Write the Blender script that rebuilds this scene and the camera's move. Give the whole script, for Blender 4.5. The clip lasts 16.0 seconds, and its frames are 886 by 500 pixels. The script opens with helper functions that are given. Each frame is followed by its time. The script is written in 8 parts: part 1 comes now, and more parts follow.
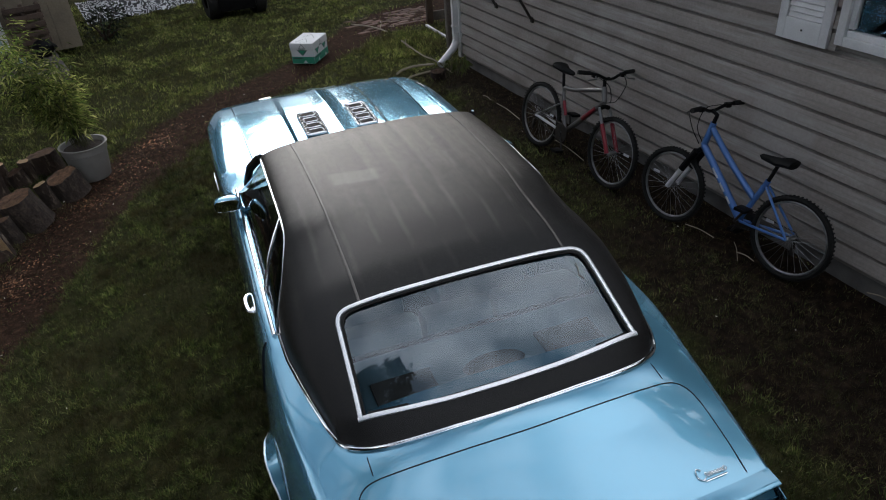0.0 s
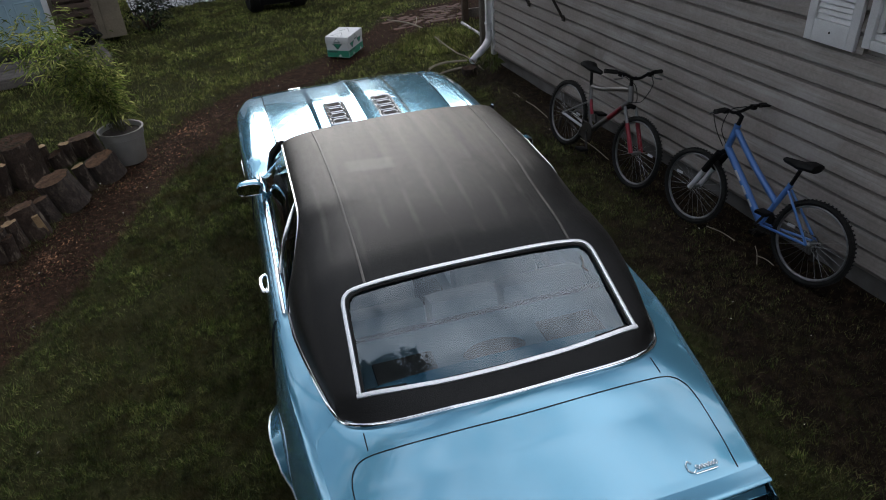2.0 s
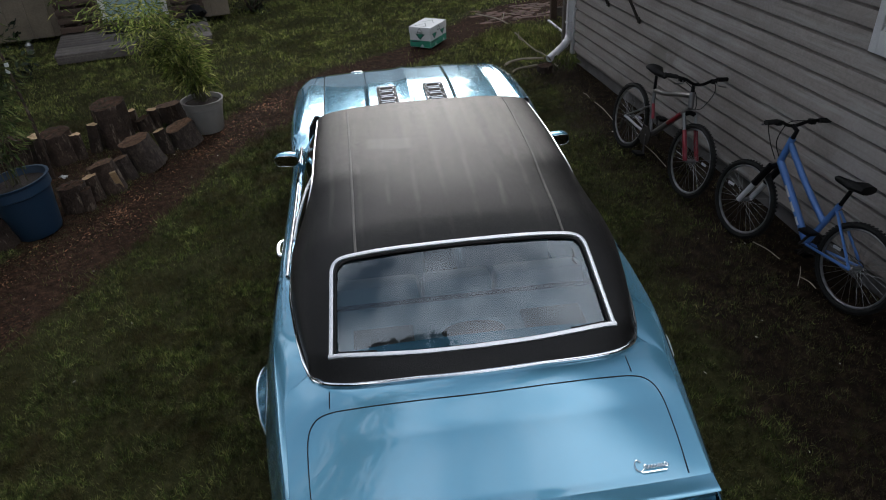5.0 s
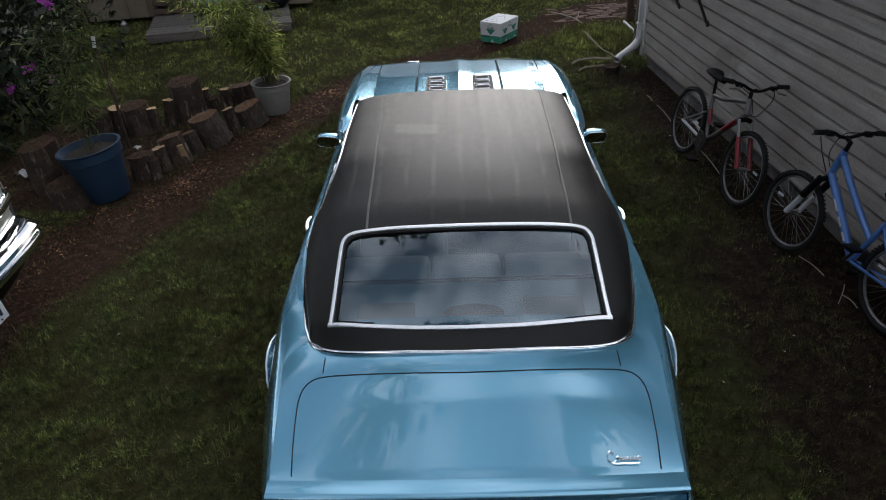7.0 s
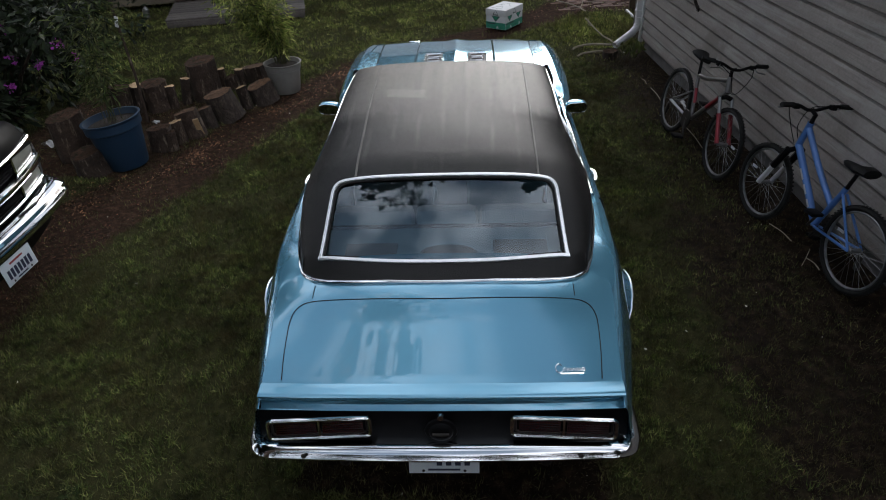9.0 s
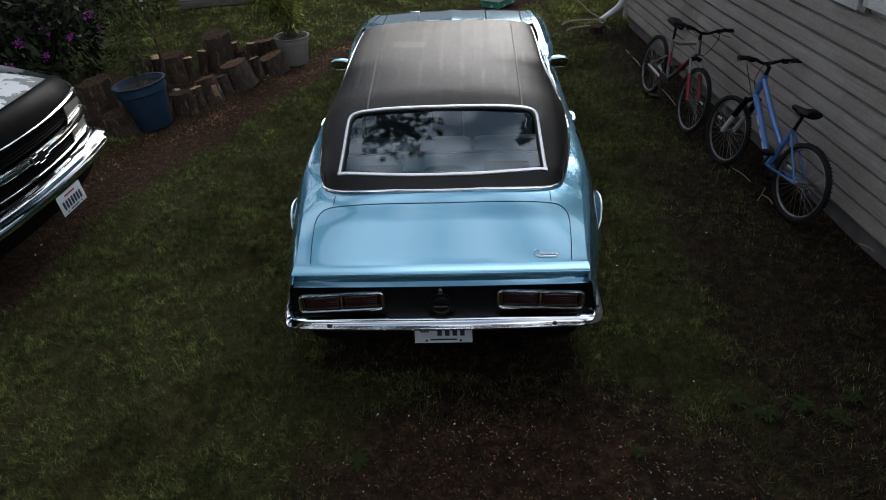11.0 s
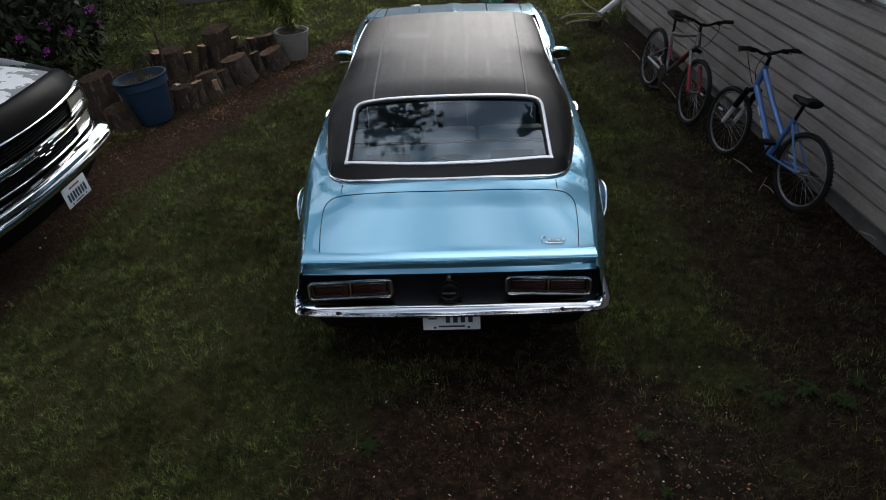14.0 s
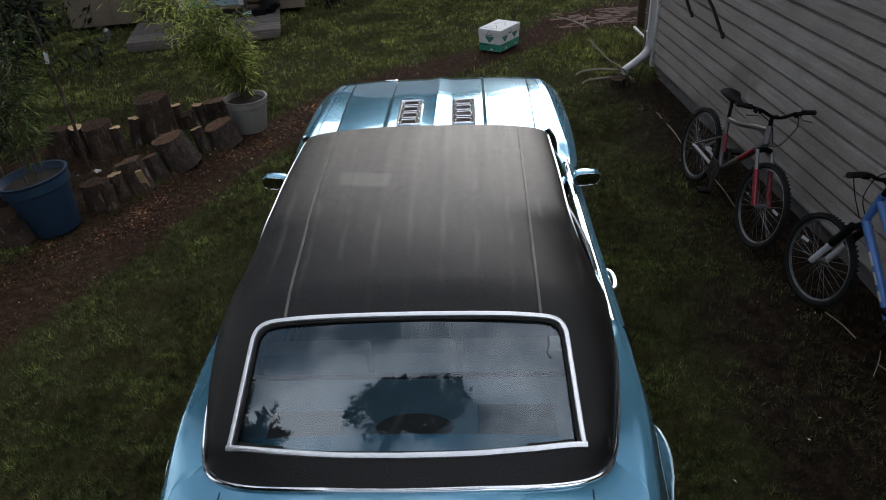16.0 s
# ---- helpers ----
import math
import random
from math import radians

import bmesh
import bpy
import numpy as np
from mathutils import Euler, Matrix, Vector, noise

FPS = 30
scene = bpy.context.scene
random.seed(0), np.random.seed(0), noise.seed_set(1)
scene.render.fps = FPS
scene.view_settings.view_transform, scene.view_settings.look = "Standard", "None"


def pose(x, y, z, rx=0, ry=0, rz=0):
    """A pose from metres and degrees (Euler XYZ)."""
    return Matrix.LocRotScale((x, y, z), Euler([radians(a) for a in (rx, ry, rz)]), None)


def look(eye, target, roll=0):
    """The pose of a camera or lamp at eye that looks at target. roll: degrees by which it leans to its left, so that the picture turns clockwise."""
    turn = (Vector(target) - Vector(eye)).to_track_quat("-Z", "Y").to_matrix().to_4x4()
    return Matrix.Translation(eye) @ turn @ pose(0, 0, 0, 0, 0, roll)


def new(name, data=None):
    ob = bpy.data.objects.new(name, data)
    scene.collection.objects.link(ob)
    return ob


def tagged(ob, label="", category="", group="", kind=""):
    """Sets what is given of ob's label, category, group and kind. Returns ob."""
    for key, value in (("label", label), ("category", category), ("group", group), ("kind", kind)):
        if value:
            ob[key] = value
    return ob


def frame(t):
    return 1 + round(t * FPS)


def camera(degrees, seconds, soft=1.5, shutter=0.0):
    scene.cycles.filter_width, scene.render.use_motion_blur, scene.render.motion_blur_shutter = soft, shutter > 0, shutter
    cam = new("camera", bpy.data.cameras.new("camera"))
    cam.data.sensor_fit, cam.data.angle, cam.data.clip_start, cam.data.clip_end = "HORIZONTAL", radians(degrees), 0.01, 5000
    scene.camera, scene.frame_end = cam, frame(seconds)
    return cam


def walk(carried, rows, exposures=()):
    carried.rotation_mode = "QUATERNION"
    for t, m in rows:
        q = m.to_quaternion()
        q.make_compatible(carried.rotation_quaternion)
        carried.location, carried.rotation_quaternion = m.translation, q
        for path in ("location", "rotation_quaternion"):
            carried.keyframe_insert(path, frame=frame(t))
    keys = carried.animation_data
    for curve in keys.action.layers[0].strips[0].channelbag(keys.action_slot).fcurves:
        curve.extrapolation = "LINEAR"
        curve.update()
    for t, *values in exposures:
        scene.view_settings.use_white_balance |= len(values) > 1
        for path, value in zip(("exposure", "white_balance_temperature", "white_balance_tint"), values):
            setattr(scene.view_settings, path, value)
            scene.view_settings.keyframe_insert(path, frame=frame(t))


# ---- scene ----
cam = camera(64.5, 16.0, soft=1.0)
PATH = [
    (0, (0.216, 0.037, 2.958), (0.716, 1.642, 1.875), -4.4),
    (0.5, (0.218, 0.009, 2.959), (0.694, 1.623, 1.877), -4.3),
    (1, (0.232, -0.019, 2.954), (0.68, 1.604, 1.874), -4.2),
    (1.5, (0.26, -0.045, 2.945), (0.687, 1.584, 1.866), -4.1),
    (2, (0.305, -0.079, 2.94), (0.712, 1.556, 1.861), -4.0),
    (2.5, (0.378, -0.122, 2.928), (0.768, 1.518, 1.851), -3.9),
    (3, (0.452, -0.162, 2.919), (0.833, 1.48, 1.842), -3.8),
    (3.5, (0.518, -0.199, 2.918), (0.851, 1.454, 1.843), -3.7),
    (4, (0.58, -0.23, 2.911), (0.849, 1.436, 1.839), -3.4),
    (6.5, (0.941, -0.373, 2.877), (0.928, 1.319, 1.81), -2.7),
    (7, (1.016, -0.411, 2.872), (0.95, 1.28, 1.806), -2.5),
    (7.5, (1.073, -0.449, 2.864), (0.966, 1.24, 1.799), -2.4),
    (8, (1.123, -0.515, 2.865), (1.007, 1.172, 1.797), -2.5),
    (8.5, (1.167, -0.648, 2.862), (1.053, 1.037, 1.791), -2.5),
    (9, (1.21, -0.862, 2.857), (1.098, 0.821, 1.783), -2.5),
    (9.5, (1.244, -1.112, 2.846), (1.134, 0.57, 1.768), -2.5),
    (10, (1.265, -1.337, 2.842), (1.155, 0.342, 1.761), -2.6),
    (12.5, (1.174, -1.918, 2.826), (1.07, -0.245, 1.736), -2.8),
    (13, (1.167, -1.944, 2.822), (1.065, -0.27, 1.732), -2.8),
    (13.5, (1.176, -1.928, 2.811), (1.076, -0.255, 1.72), -2.8),
    (14, (1.177, -1.721, 2.805), (1.081, -0.048, 1.713), -2.8),
    (14.5, (1.185, -1.26, 2.808), (1.091, 0.414, 1.717), -2.9),
    (15, (1.221, -0.68, 2.814), (1.131, 0.996, 1.726), -3.0),
    (15.5, (1.256, -0.144, 2.813), (1.163, 1.537, 1.733), -3.1),
    (16, (1.292, 0.337, 2.818), (1.179, 2.021, 1.745), -3.1),
]
walk(cam, [(t, look(eye, target, roll)) for t, eye, target, roll in PATH])

# ---- light ----
SUN_EL, SUN_AZ = 24.0, 8.0          # degrees above the horizon, degrees from +y towards +x
world = bpy.data.worlds.new("sky")
scene.world = world
world.use_nodes = True
wn, wl = world.node_tree.nodes, world.node_tree.links
wn.clear()
w_out = wn.new("ShaderNodeOutputWorld")
w_bg = wn.new("ShaderNodeBackground")
w_sky = wn.new("ShaderNodeTexSky")
w_sky.sky_type, w_sky.sun_disc = "NISHITA", False
w_sky.sun_elevation, w_sky.sun_rotation = radians(SUN_EL), radians(SUN_AZ)
w_sky.air_density, w_sky.dust_density = 1.0, 2.0
w_co = wn.new("ShaderNodeTexCoord")
w_no = wn.new("ShaderNodeTexNoise")
w_no.inputs["Scale"].default_value, w_no.inputs["Detail"].default_value, w_no.inputs["Roughness"].default_value = 3.0, 8.0, 0.55
w_ra = wn.new("ShaderNodeValToRGB")
w_ra.color_ramp.elements[0].position, w_ra.color_ramp.elements[0].color = 0.42, (1.9, 2.4, 3.1, 1)
w_ra.color_ramp.elements[1].position, w_ra.color_ramp.elements[1].color = 0.59, (15.0, 15.4, 16.6, 1)
w_mix = wn.new("ShaderNodeMixRGB")
w_mix.inputs[0].default_value = 0.75
wl.new(w_co.outputs["Generated"], w_no.inputs["Vector"])
wl.new(w_sky.outputs["Color"], w_mix.inputs[1])
# thin cloud lets more light through round the sun
w_dir = wn.new("ShaderNodeVectorMath")
w_dir.operation = "DOT_PRODUCT"
w_dir.inputs[1].default_value = (math.sin(radians(SUN_AZ)) * math.cos(radians(SUN_EL)), math.cos(radians(SUN_AZ)) * math.cos(radians(SUN_EL)), math.sin(radians(SUN_EL)))
w_glow = wn.new("ShaderNodeMapRange")
w_glow.interpolation_type = "SMOOTHSTEP"
w_glow.inputs[1].default_value, w_glow.inputs[2].default_value = 0.90, 1.0
w_glow.inputs[3].default_value, w_glow.inputs[4].default_value = 1.0, 2.0
w_veil = wn.new("ShaderNodeMapRange")
w_veil.interpolation_type = "SMOOTHSTEP"
w_veil.inputs[1].default_value, w_veil.inputs[2].default_value = 0.92, 0.985
w_veil.inputs[3].default_value, w_veil.inputs[4].default_value = 0.0, 0.14
w_sum = wn.new("ShaderNodeMath")
wl.new(w_dir.outputs["Value"], w_veil.inputs[0])
wl.new(w_no.outputs["Fac"], w_sum.inputs[0]); wl.new(w_veil.outputs[0], w_sum.inputs[1])
wl.new(w_sum.outputs[0], w_ra.inputs["Fac"])
w_mul = wn.new("ShaderNodeVectorMath")
w_mul.operation = "SCALE"
wl.new(w_co.outputs["Generated"], w_dir.inputs[0])
wl.new(w_dir.outputs["Value"], w_glow.inputs[0])
wl.new(w_ra.outputs["Color"], w_mul.inputs[0])
wl.new(w_glow.outputs[0], w_mul.inputs["Scale"])
wl.new(w_mul.outputs[0], w_mix.inputs[2])
wl.new(w_mix.outputs["Color"], w_bg.inputs["Color"])
w_bg.inputs["Strength"].default_value = 0.15
wl.new(w_bg.outputs["Background"], w_out.inputs["Surface"])

sun_data = bpy.data.lights.new("sun", "SUN")
sun_data.energy, sun_data.angle, sun_data.color = 0.85, radians(25), (1.0, 0.98, 0.95)
sun = new("sun", sun_data)
sun.matrix_world = look((0, 0, 30), (-20 * math.sin(radians(SUN_AZ)), -20 * math.cos(radians(SUN_AZ)), 30 - 20 * math.tan(radians(SUN_EL))), 0)
scene.view_settings.exposure = 0.08


# ---- materials ----
def shader(name, base, rough=0.5, metal=0.0, spec=0.5, coat=0.0, coat_rough=0.03, var=0.0, var_scale=6.0, tint=None, fine=0.0,
           fine_scale=120.0, bump=0.0, bump_scale=80.0, rnd=0.0, rough_var=0.0, obj_coords=True):
    """A principled material: base colour with stains at one scale, grain at another, relief, and a change from piece to piece."""
    m = bpy.data.materials.new(name)
    m.use_nodes = True
    n, l = m.node_tree.nodes, m.node_tree.links
    p = n["Principled BSDF"]
    p.inputs["Roughness"].default_value, p.inputs["Metallic"].default_value = rough, metal
    p.inputs["Specular IOR Level"].default_value = spec
    p.inputs["Coat Weight"].default_value, p.inputs["Coat Roughness"].default_value = coat, coat_rough
    co = n.new("ShaderNodeTexCoord")
    src = co.outputs["Object"]
    col = n.new("ShaderNodeRGB")
    col.outputs[0].default_value = (*base, 1)
    out = col.outputs[0]
    if var > 0:
        t = n.new("ShaderNodeTexNoise")
        t.inputs["Scale"].default_value, t.inputs["Detail"].default_value = var_scale, 6
        l.new(src, t.inputs["Vector"])
        r = n.new("ShaderNodeMapRange")
        r.inputs[1].default_value, r.inputs[2].default_value = 0.35, 0.65
        l.new(t.outputs["Fac"], r.inputs[0])
        sc = n.new("ShaderNodeMath"); sc.operation = "MULTIPLY"; sc.inputs[1].default_value = var
        l.new(r.outputs[0], sc.inputs[0])
        mx = n.new("ShaderNodeMixRGB")
        mx.inputs[2].default_value = (*(tint or [c * 0.45 for c in base]), 1)
        l.new(sc.outputs[0], mx.inputs[0]); l.new(out, mx.inputs[1])
        out = mx.outputs[0]
        if rough_var:
            rv = n.new("ShaderNodeMapRange")
            rv.inputs[3].default_value, rv.inputs[4].default_value = rough, min(1, rough + rough_var)
            l.new(t.outputs["Fac"], rv.inputs[0]); l.new(rv.outputs[0], p.inputs["Roughness"])
    if fine > 0:
        t2 = n.new("ShaderNodeTexNoise")
        t2.inputs["Scale"].default_value, t2.inputs["Detail"].default_value = fine_scale, 4
        l.new(src, t2.inputs["Vector"])
        r2 = n.new("ShaderNodeMapRange")
        r2.inputs[1].default_value, r2.inputs[2].default_value = 0.3, 0.7
        r2.inputs[3].default_value, r2.inputs[4].default_value = 1 - fine, 1 + fine
        l.new(t2.outputs["Fac"], r2.inputs[0])
        m2 = n.new("ShaderNodeVectorMath"); m2.operation = "SCALE"
        l.new(out, m2.inputs[0]); l.new(r2.outputs[0], m2.inputs["Scale"])
        out = m2.outputs[0]
    if rnd > 0:
        oi = n.new("ShaderNodeObjectInfo")
        r3 = n.new("ShaderNodeMapRange")
        r3.inputs[3].default_value, r3.inputs[4].default_value = 1 - rnd, 1 + rnd
        l.new(oi.outputs["Random"], r3.inputs[0])
        m3 = n.new("ShaderNodeVectorMath"); m3.operation = "SCALE"
        l.new(out, m3.inputs[0]); l.new(r3.outputs[0], m3.inputs["Scale"])
        out = m3.outputs[0]
    l.new(out, p.inputs["Base Color"])
    if bump > 0:
        t4 = n.new("ShaderNodeTexNoise")
        t4.inputs["Scale"].default_value, t4.inputs["Detail"].default_value = bump_scale, 5
        l.new(src, t4.inputs["Vector"])
        b = n.new("ShaderNodeBump")
        b.inputs["Strength"].default_value, b.inputs["Distance"].default_value = bump, 0.004 if bump < 0.95 else 0.02
        l.new(t4.outputs["Fac"], b.inputs["Height"]); l.new(b.outputs["Normal"], p.inputs["Normal"])
    return m


def glass_mat(name, tint=(0.55, 0.62, 0.64), rough=0.0, ior=1.52):
    m = bpy.data.materials.new(name)
    m.use_nodes = True
    n, l = m.node_tree.nodes, m.node_tree.links
    n.clear()
    o = n.new("ShaderNodeOutputMaterial")
    mx, tr, gl, fr = n.new("ShaderNodeMixShader"), n.new("ShaderNodeBsdfTransparent"), n.new("ShaderNodeBsdfGlossy"), n.new("ShaderNodeFresnel")
    tr.inputs["Color"].default_value = (*tint, 1)
    gl.inputs["Color"].default_value = (0.82, 0.93, 1.0, 1)
    gl.inputs["Roughness"].default_value = rough
    fr.inputs["IOR"].default_value = ior
    l.new(fr.outputs[0], mx.inputs[0]); l.new(tr.outputs[0], mx.inputs[1]); l.new(gl.outputs[0], mx.inputs[2]); l.new(mx.outputs[0], o.inputs["Surface"])
    return m


PAINT = shader("blue_car_paint", (0.142, 0.382, 0.530), rough=0.19, metal=0.62, coat=1.0, coat_rough=0.02, fine=0.05, fine_scale=900, var=0.05, var_scale=3)
PAINT.node_tree.nodes["Principled BSDF"].inputs["Coat IOR"].default_value = 1.7
VINYL = shader("black_vinyl", (0.0058, 0.0054, 0.0052), rough=0.33, spec=0.25, var=0.6, var_scale=3, tint=(0.011, 0.0102, 0.0092), fine=0.4, fine_scale=150, bump=0.42, bump_scale=330, rough_var=0.10)


def dust_sheen_streaks(m, dust, scale, lo, hi, amount, along=None):
    """Pale dust or stain in streaks along one direction; with along, a painted sheen."""
    n, l = m.node_tree.nodes, m.node_tree.links
    p = n["Principled BSDF"]
    src = p.inputs["Base Color"].links[0].from_socket
    co, mp, t, r, mx = n.new("ShaderNodeTexCoord"), n.new("ShaderNodeMapping"), n.new("ShaderNodeTexNoise"), n.new("ShaderNodeMapRange"), n.new("ShaderNodeMixRGB")
    mp.inputs["Scale"].default_value = scale
    t.inputs["Scale"].default_value, t.inputs["Detail"].default_value, t.inputs["Roughness"].default_value = 1.0, 7, 0.65
    r.inputs[1].default_value, r.inputs[2].default_value, r.inputs[3].default_value, r.inputs[4].default_value = lo, hi, 0.0, amount
    mx.inputs[2].default_value = (*dust, 1)
    l.new(co.outputs["Object"], mp.inputs["Vector"]); l.new(mp.outputs["Vector"], t.inputs["Vector"]); l.new(t.outputs["Fac"], r.inputs[0])
    fac = r.outputs[0]
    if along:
        # paler towards the front end: the reflected sky sheen painted with the dust
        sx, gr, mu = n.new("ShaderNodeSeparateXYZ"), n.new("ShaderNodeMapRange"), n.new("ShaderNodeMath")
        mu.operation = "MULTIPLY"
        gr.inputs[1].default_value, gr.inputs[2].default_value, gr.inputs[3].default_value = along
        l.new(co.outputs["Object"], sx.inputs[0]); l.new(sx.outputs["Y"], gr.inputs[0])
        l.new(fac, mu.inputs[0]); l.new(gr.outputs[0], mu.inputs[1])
        # and weaker on the sloping sides, where the sheen falls off
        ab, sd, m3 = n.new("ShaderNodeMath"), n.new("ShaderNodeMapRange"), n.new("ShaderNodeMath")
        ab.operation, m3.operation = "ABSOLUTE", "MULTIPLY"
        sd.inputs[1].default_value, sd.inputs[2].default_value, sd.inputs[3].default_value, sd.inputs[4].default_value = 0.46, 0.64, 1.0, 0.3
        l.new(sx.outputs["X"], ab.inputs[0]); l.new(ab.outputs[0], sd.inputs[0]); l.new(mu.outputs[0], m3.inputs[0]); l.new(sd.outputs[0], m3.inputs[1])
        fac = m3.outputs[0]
    l.new(fac, mx.inputs[0]); l.new(src, mx.inputs[1]); l.new(mx.outputs[0], p.inputs["Base Color"])


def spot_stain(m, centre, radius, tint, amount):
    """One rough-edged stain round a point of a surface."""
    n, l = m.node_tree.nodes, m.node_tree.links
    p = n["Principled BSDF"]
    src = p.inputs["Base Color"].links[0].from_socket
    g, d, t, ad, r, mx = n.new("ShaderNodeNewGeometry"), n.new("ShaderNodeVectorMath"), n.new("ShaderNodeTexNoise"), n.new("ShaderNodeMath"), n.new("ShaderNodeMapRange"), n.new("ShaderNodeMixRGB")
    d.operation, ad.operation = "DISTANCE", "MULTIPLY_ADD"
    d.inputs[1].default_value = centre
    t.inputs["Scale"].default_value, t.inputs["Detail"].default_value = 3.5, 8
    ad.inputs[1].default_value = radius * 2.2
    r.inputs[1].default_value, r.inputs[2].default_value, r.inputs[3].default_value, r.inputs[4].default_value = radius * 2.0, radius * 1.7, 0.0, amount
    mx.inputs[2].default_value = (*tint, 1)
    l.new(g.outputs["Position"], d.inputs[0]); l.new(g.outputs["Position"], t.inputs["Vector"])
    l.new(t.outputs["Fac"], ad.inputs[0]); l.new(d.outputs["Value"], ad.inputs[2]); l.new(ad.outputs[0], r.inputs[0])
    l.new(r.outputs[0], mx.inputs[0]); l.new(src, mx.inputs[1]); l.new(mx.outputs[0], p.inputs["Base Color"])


def listing_marks(m, step, width, tint, amount, v0, v1):
    """Faint pale broken lines along the roof, where the bows below have rubbed the cover."""
    n, l = m.node_tree.nodes, m.node_tree.links
    p = n["Principled BSDF"]
    src = p.inputs["Base Color"].links[0].from_socket

    def op(kind, a, b):
        o = n.new("ShaderNodeMath")
        o.operation = kind
        for k, x in enumerate((a, b)):
            if isinstance(x, (int, float)):
                o.inputs[k].default_value = x
            else:
                l.new(x, o.inputs[k])
        return o.outputs[0]

    def span(x, a, b, lo=0.0, hi=1.0):
        o = n.new("ShaderNodeMapRange")
        o.interpolation_type = "SMOOTHSTEP"
        for k, q in enumerate((a, b, lo, hi)):
            o.inputs[k + 1].default_value = q
        l.new(x, o.inputs[0])
        return o.outputs[0]
    co, sx, wv, mp, t = n.new("ShaderNodeTexCoord"), n.new("ShaderNodeSeparateXYZ"), n.new("ShaderNodeTexNoise"), n.new("ShaderNodeMapping"), n.new("ShaderNodeTexNoise")
    l.new(co.outputs["Object"], sx.inputs[0])
    wv.inputs["Scale"].default_value, wv.inputs["Detail"].default_value = 5.0, 3
    l.new(co.outputs["Object"], wv.inputs["Vector"])
    shifted = op("ADD", sx.outputs["X"], op("MULTIPLY", wv.outputs["Fac"], 0.03))
    line = span(op("PINGPONG", shifted, step / 2), 0.0, width, 1.0, 0.0)
    mp.inputs["Scale"].default_value = (7.0, 5.5, 1.0)
    t.inputs["Scale"].default_value, t.inputs["Detail"].default_value = 1.0, 4
    l.new(co.outputs["Object"], mp.inputs["Vector"]); l.new(mp.outputs["Vector"], t.inputs["Vector"])
    fac = op("MULTIPLY", op("MULTIPLY", line, span(t.outputs["Fac"], 0.38, 0.62)), span(sx.outputs["Y"], v0, v1, 0.0, amount))
    mx = n.new("ShaderNodeMixRGB")
    mx.inputs[2].default_value = (*tint, 1)
    l.new(fac, mx.inputs[0]); l.new(src, mx.inputs[1])
    # one square of cleaner, paler cover near the front
    gap_u = op("ABSOLUTE", op("ADD", sx.outputs["X"], 0.245), 0.0)
    gap_v = op("ABSOLUTE", op("ADD", op("ADD", sx.outputs["Y"], -1.92), op("MULTIPLY", sx.outputs["X"], 0.18)), 0.0)
    spot = op("MULTIPLY", span(gap_u, 0.10, 0.13, 1.0, 0.0), span(gap_v, 0.045, 0.075, 1.0, 0.0))
    m2 = n.new("ShaderNodeMixRGB")
    m2.inputs[2].default_value = (*tint, 1)
    l.new(op("MULTIPLY", spot, 0.30), m2.inputs[0]); l.new(mx.outputs[0], m2.inputs[1]); l.new(m2.outputs[0], p.inputs["Base Color"])


# roof dust, plus its sky sheen painted in as paler colour towards the front
dust_sheen_streaks(VINYL, (0.195, 0.172, 0.140), (15.0, 0.9, 1.0), 0.28, 0.66, 0.80, (1.45, 2.6, 0.0))
dust_sheen_streaks(VINYL, (0.180, 0.160, 0.130), (26.0, 26.0, 2.0), 0.28, 0.72, 0.62, (1.4, 2.55, 0.0))
listing_marks(VINYL, 0.135, 0.020, (0.26, 0.245, 0.215), 0.15, 1.05, 1.6)
_p = VINYL.node_tree.nodes["Principled BSDF"]
_p.inputs["Sheen Weight"].default_value, _p.inputs["Sheen Roughness"].default_value, _p.inputs["Sheen Tint"].default_value = 0.03, 0.25, (1.0, 0.92, 0.83, 1)
SEAM = shader("vinyl_seam", (0.135, 0.124, 0.11), rough=0.5, var=0.6, var_scale=14, tint=(0.05, 0.046, 0.04), bump=0.3)
CHROME = shader("chrome", (0.78, 0.79, 0.80), rough=0.07, metal=1.0, var=0.15, var_scale=30, tint=(0.6, 0.6, 0.6))
STAINLESS = shader("stainless_trim", (0.88, 0.89, 0.90), rough=0.36, metal=1.0, var=0.2, var_scale=12, tint=(0.62, 0.63, 0.66), fine=0.06)
BLACK = shader("black_paint", (0.005, 0.005, 0.006), rough=0.45, spec=0.09, var=0.3, var_scale=20, tint=(0.015, 0.014, 0.013))
RUBBER = shader("black_rubber", (0.008, 0.008, 0.008), rough=0.8, spec=0.3, var=0.4, var_scale=12, tint=(0.018, 0.016, 0.014), bump=0.2, bump_scale=150)
GUARD = shader("glossy_black_plastic", (0.0025, 0.0025, 0.0025), rough=0.22, spec=0.03, var=0.3, var_scale=9, tint=(0.006, 0.006, 0.006), rough_var=0.25)
VENT_TRIM = shader("polished_vent_trim", (0.90, 0.91, 0.92), rough=0.22, metal=0.85, var=0.2, var_scale=40)
GAP = shader("panel_gap", (0.004, 0.005, 0.006), rough=0.9)
GLASS = glass_mat("window_glass", (0.90, 0.95, 0.97), 0.0, 1.98)
SIDE_GLASS = glass_mat("side_glass", (0.36, 0.41, 0.43), 0.0, 1.6)
CLEAR = glass_mat("clear_glass", (0.85, 0.88, 0.88), 0.0, 1.5)
RED_LENS = shader("red_lens", (0.018, 0.002, 0.002), rough=0.12, coat=1.0)
CABIN = shader("blue_interior_vinyl", (0.11, 0.195, 0.24), rough=0.5, var=0.3, var_scale=8, bump=0.2, bump_scale=200)
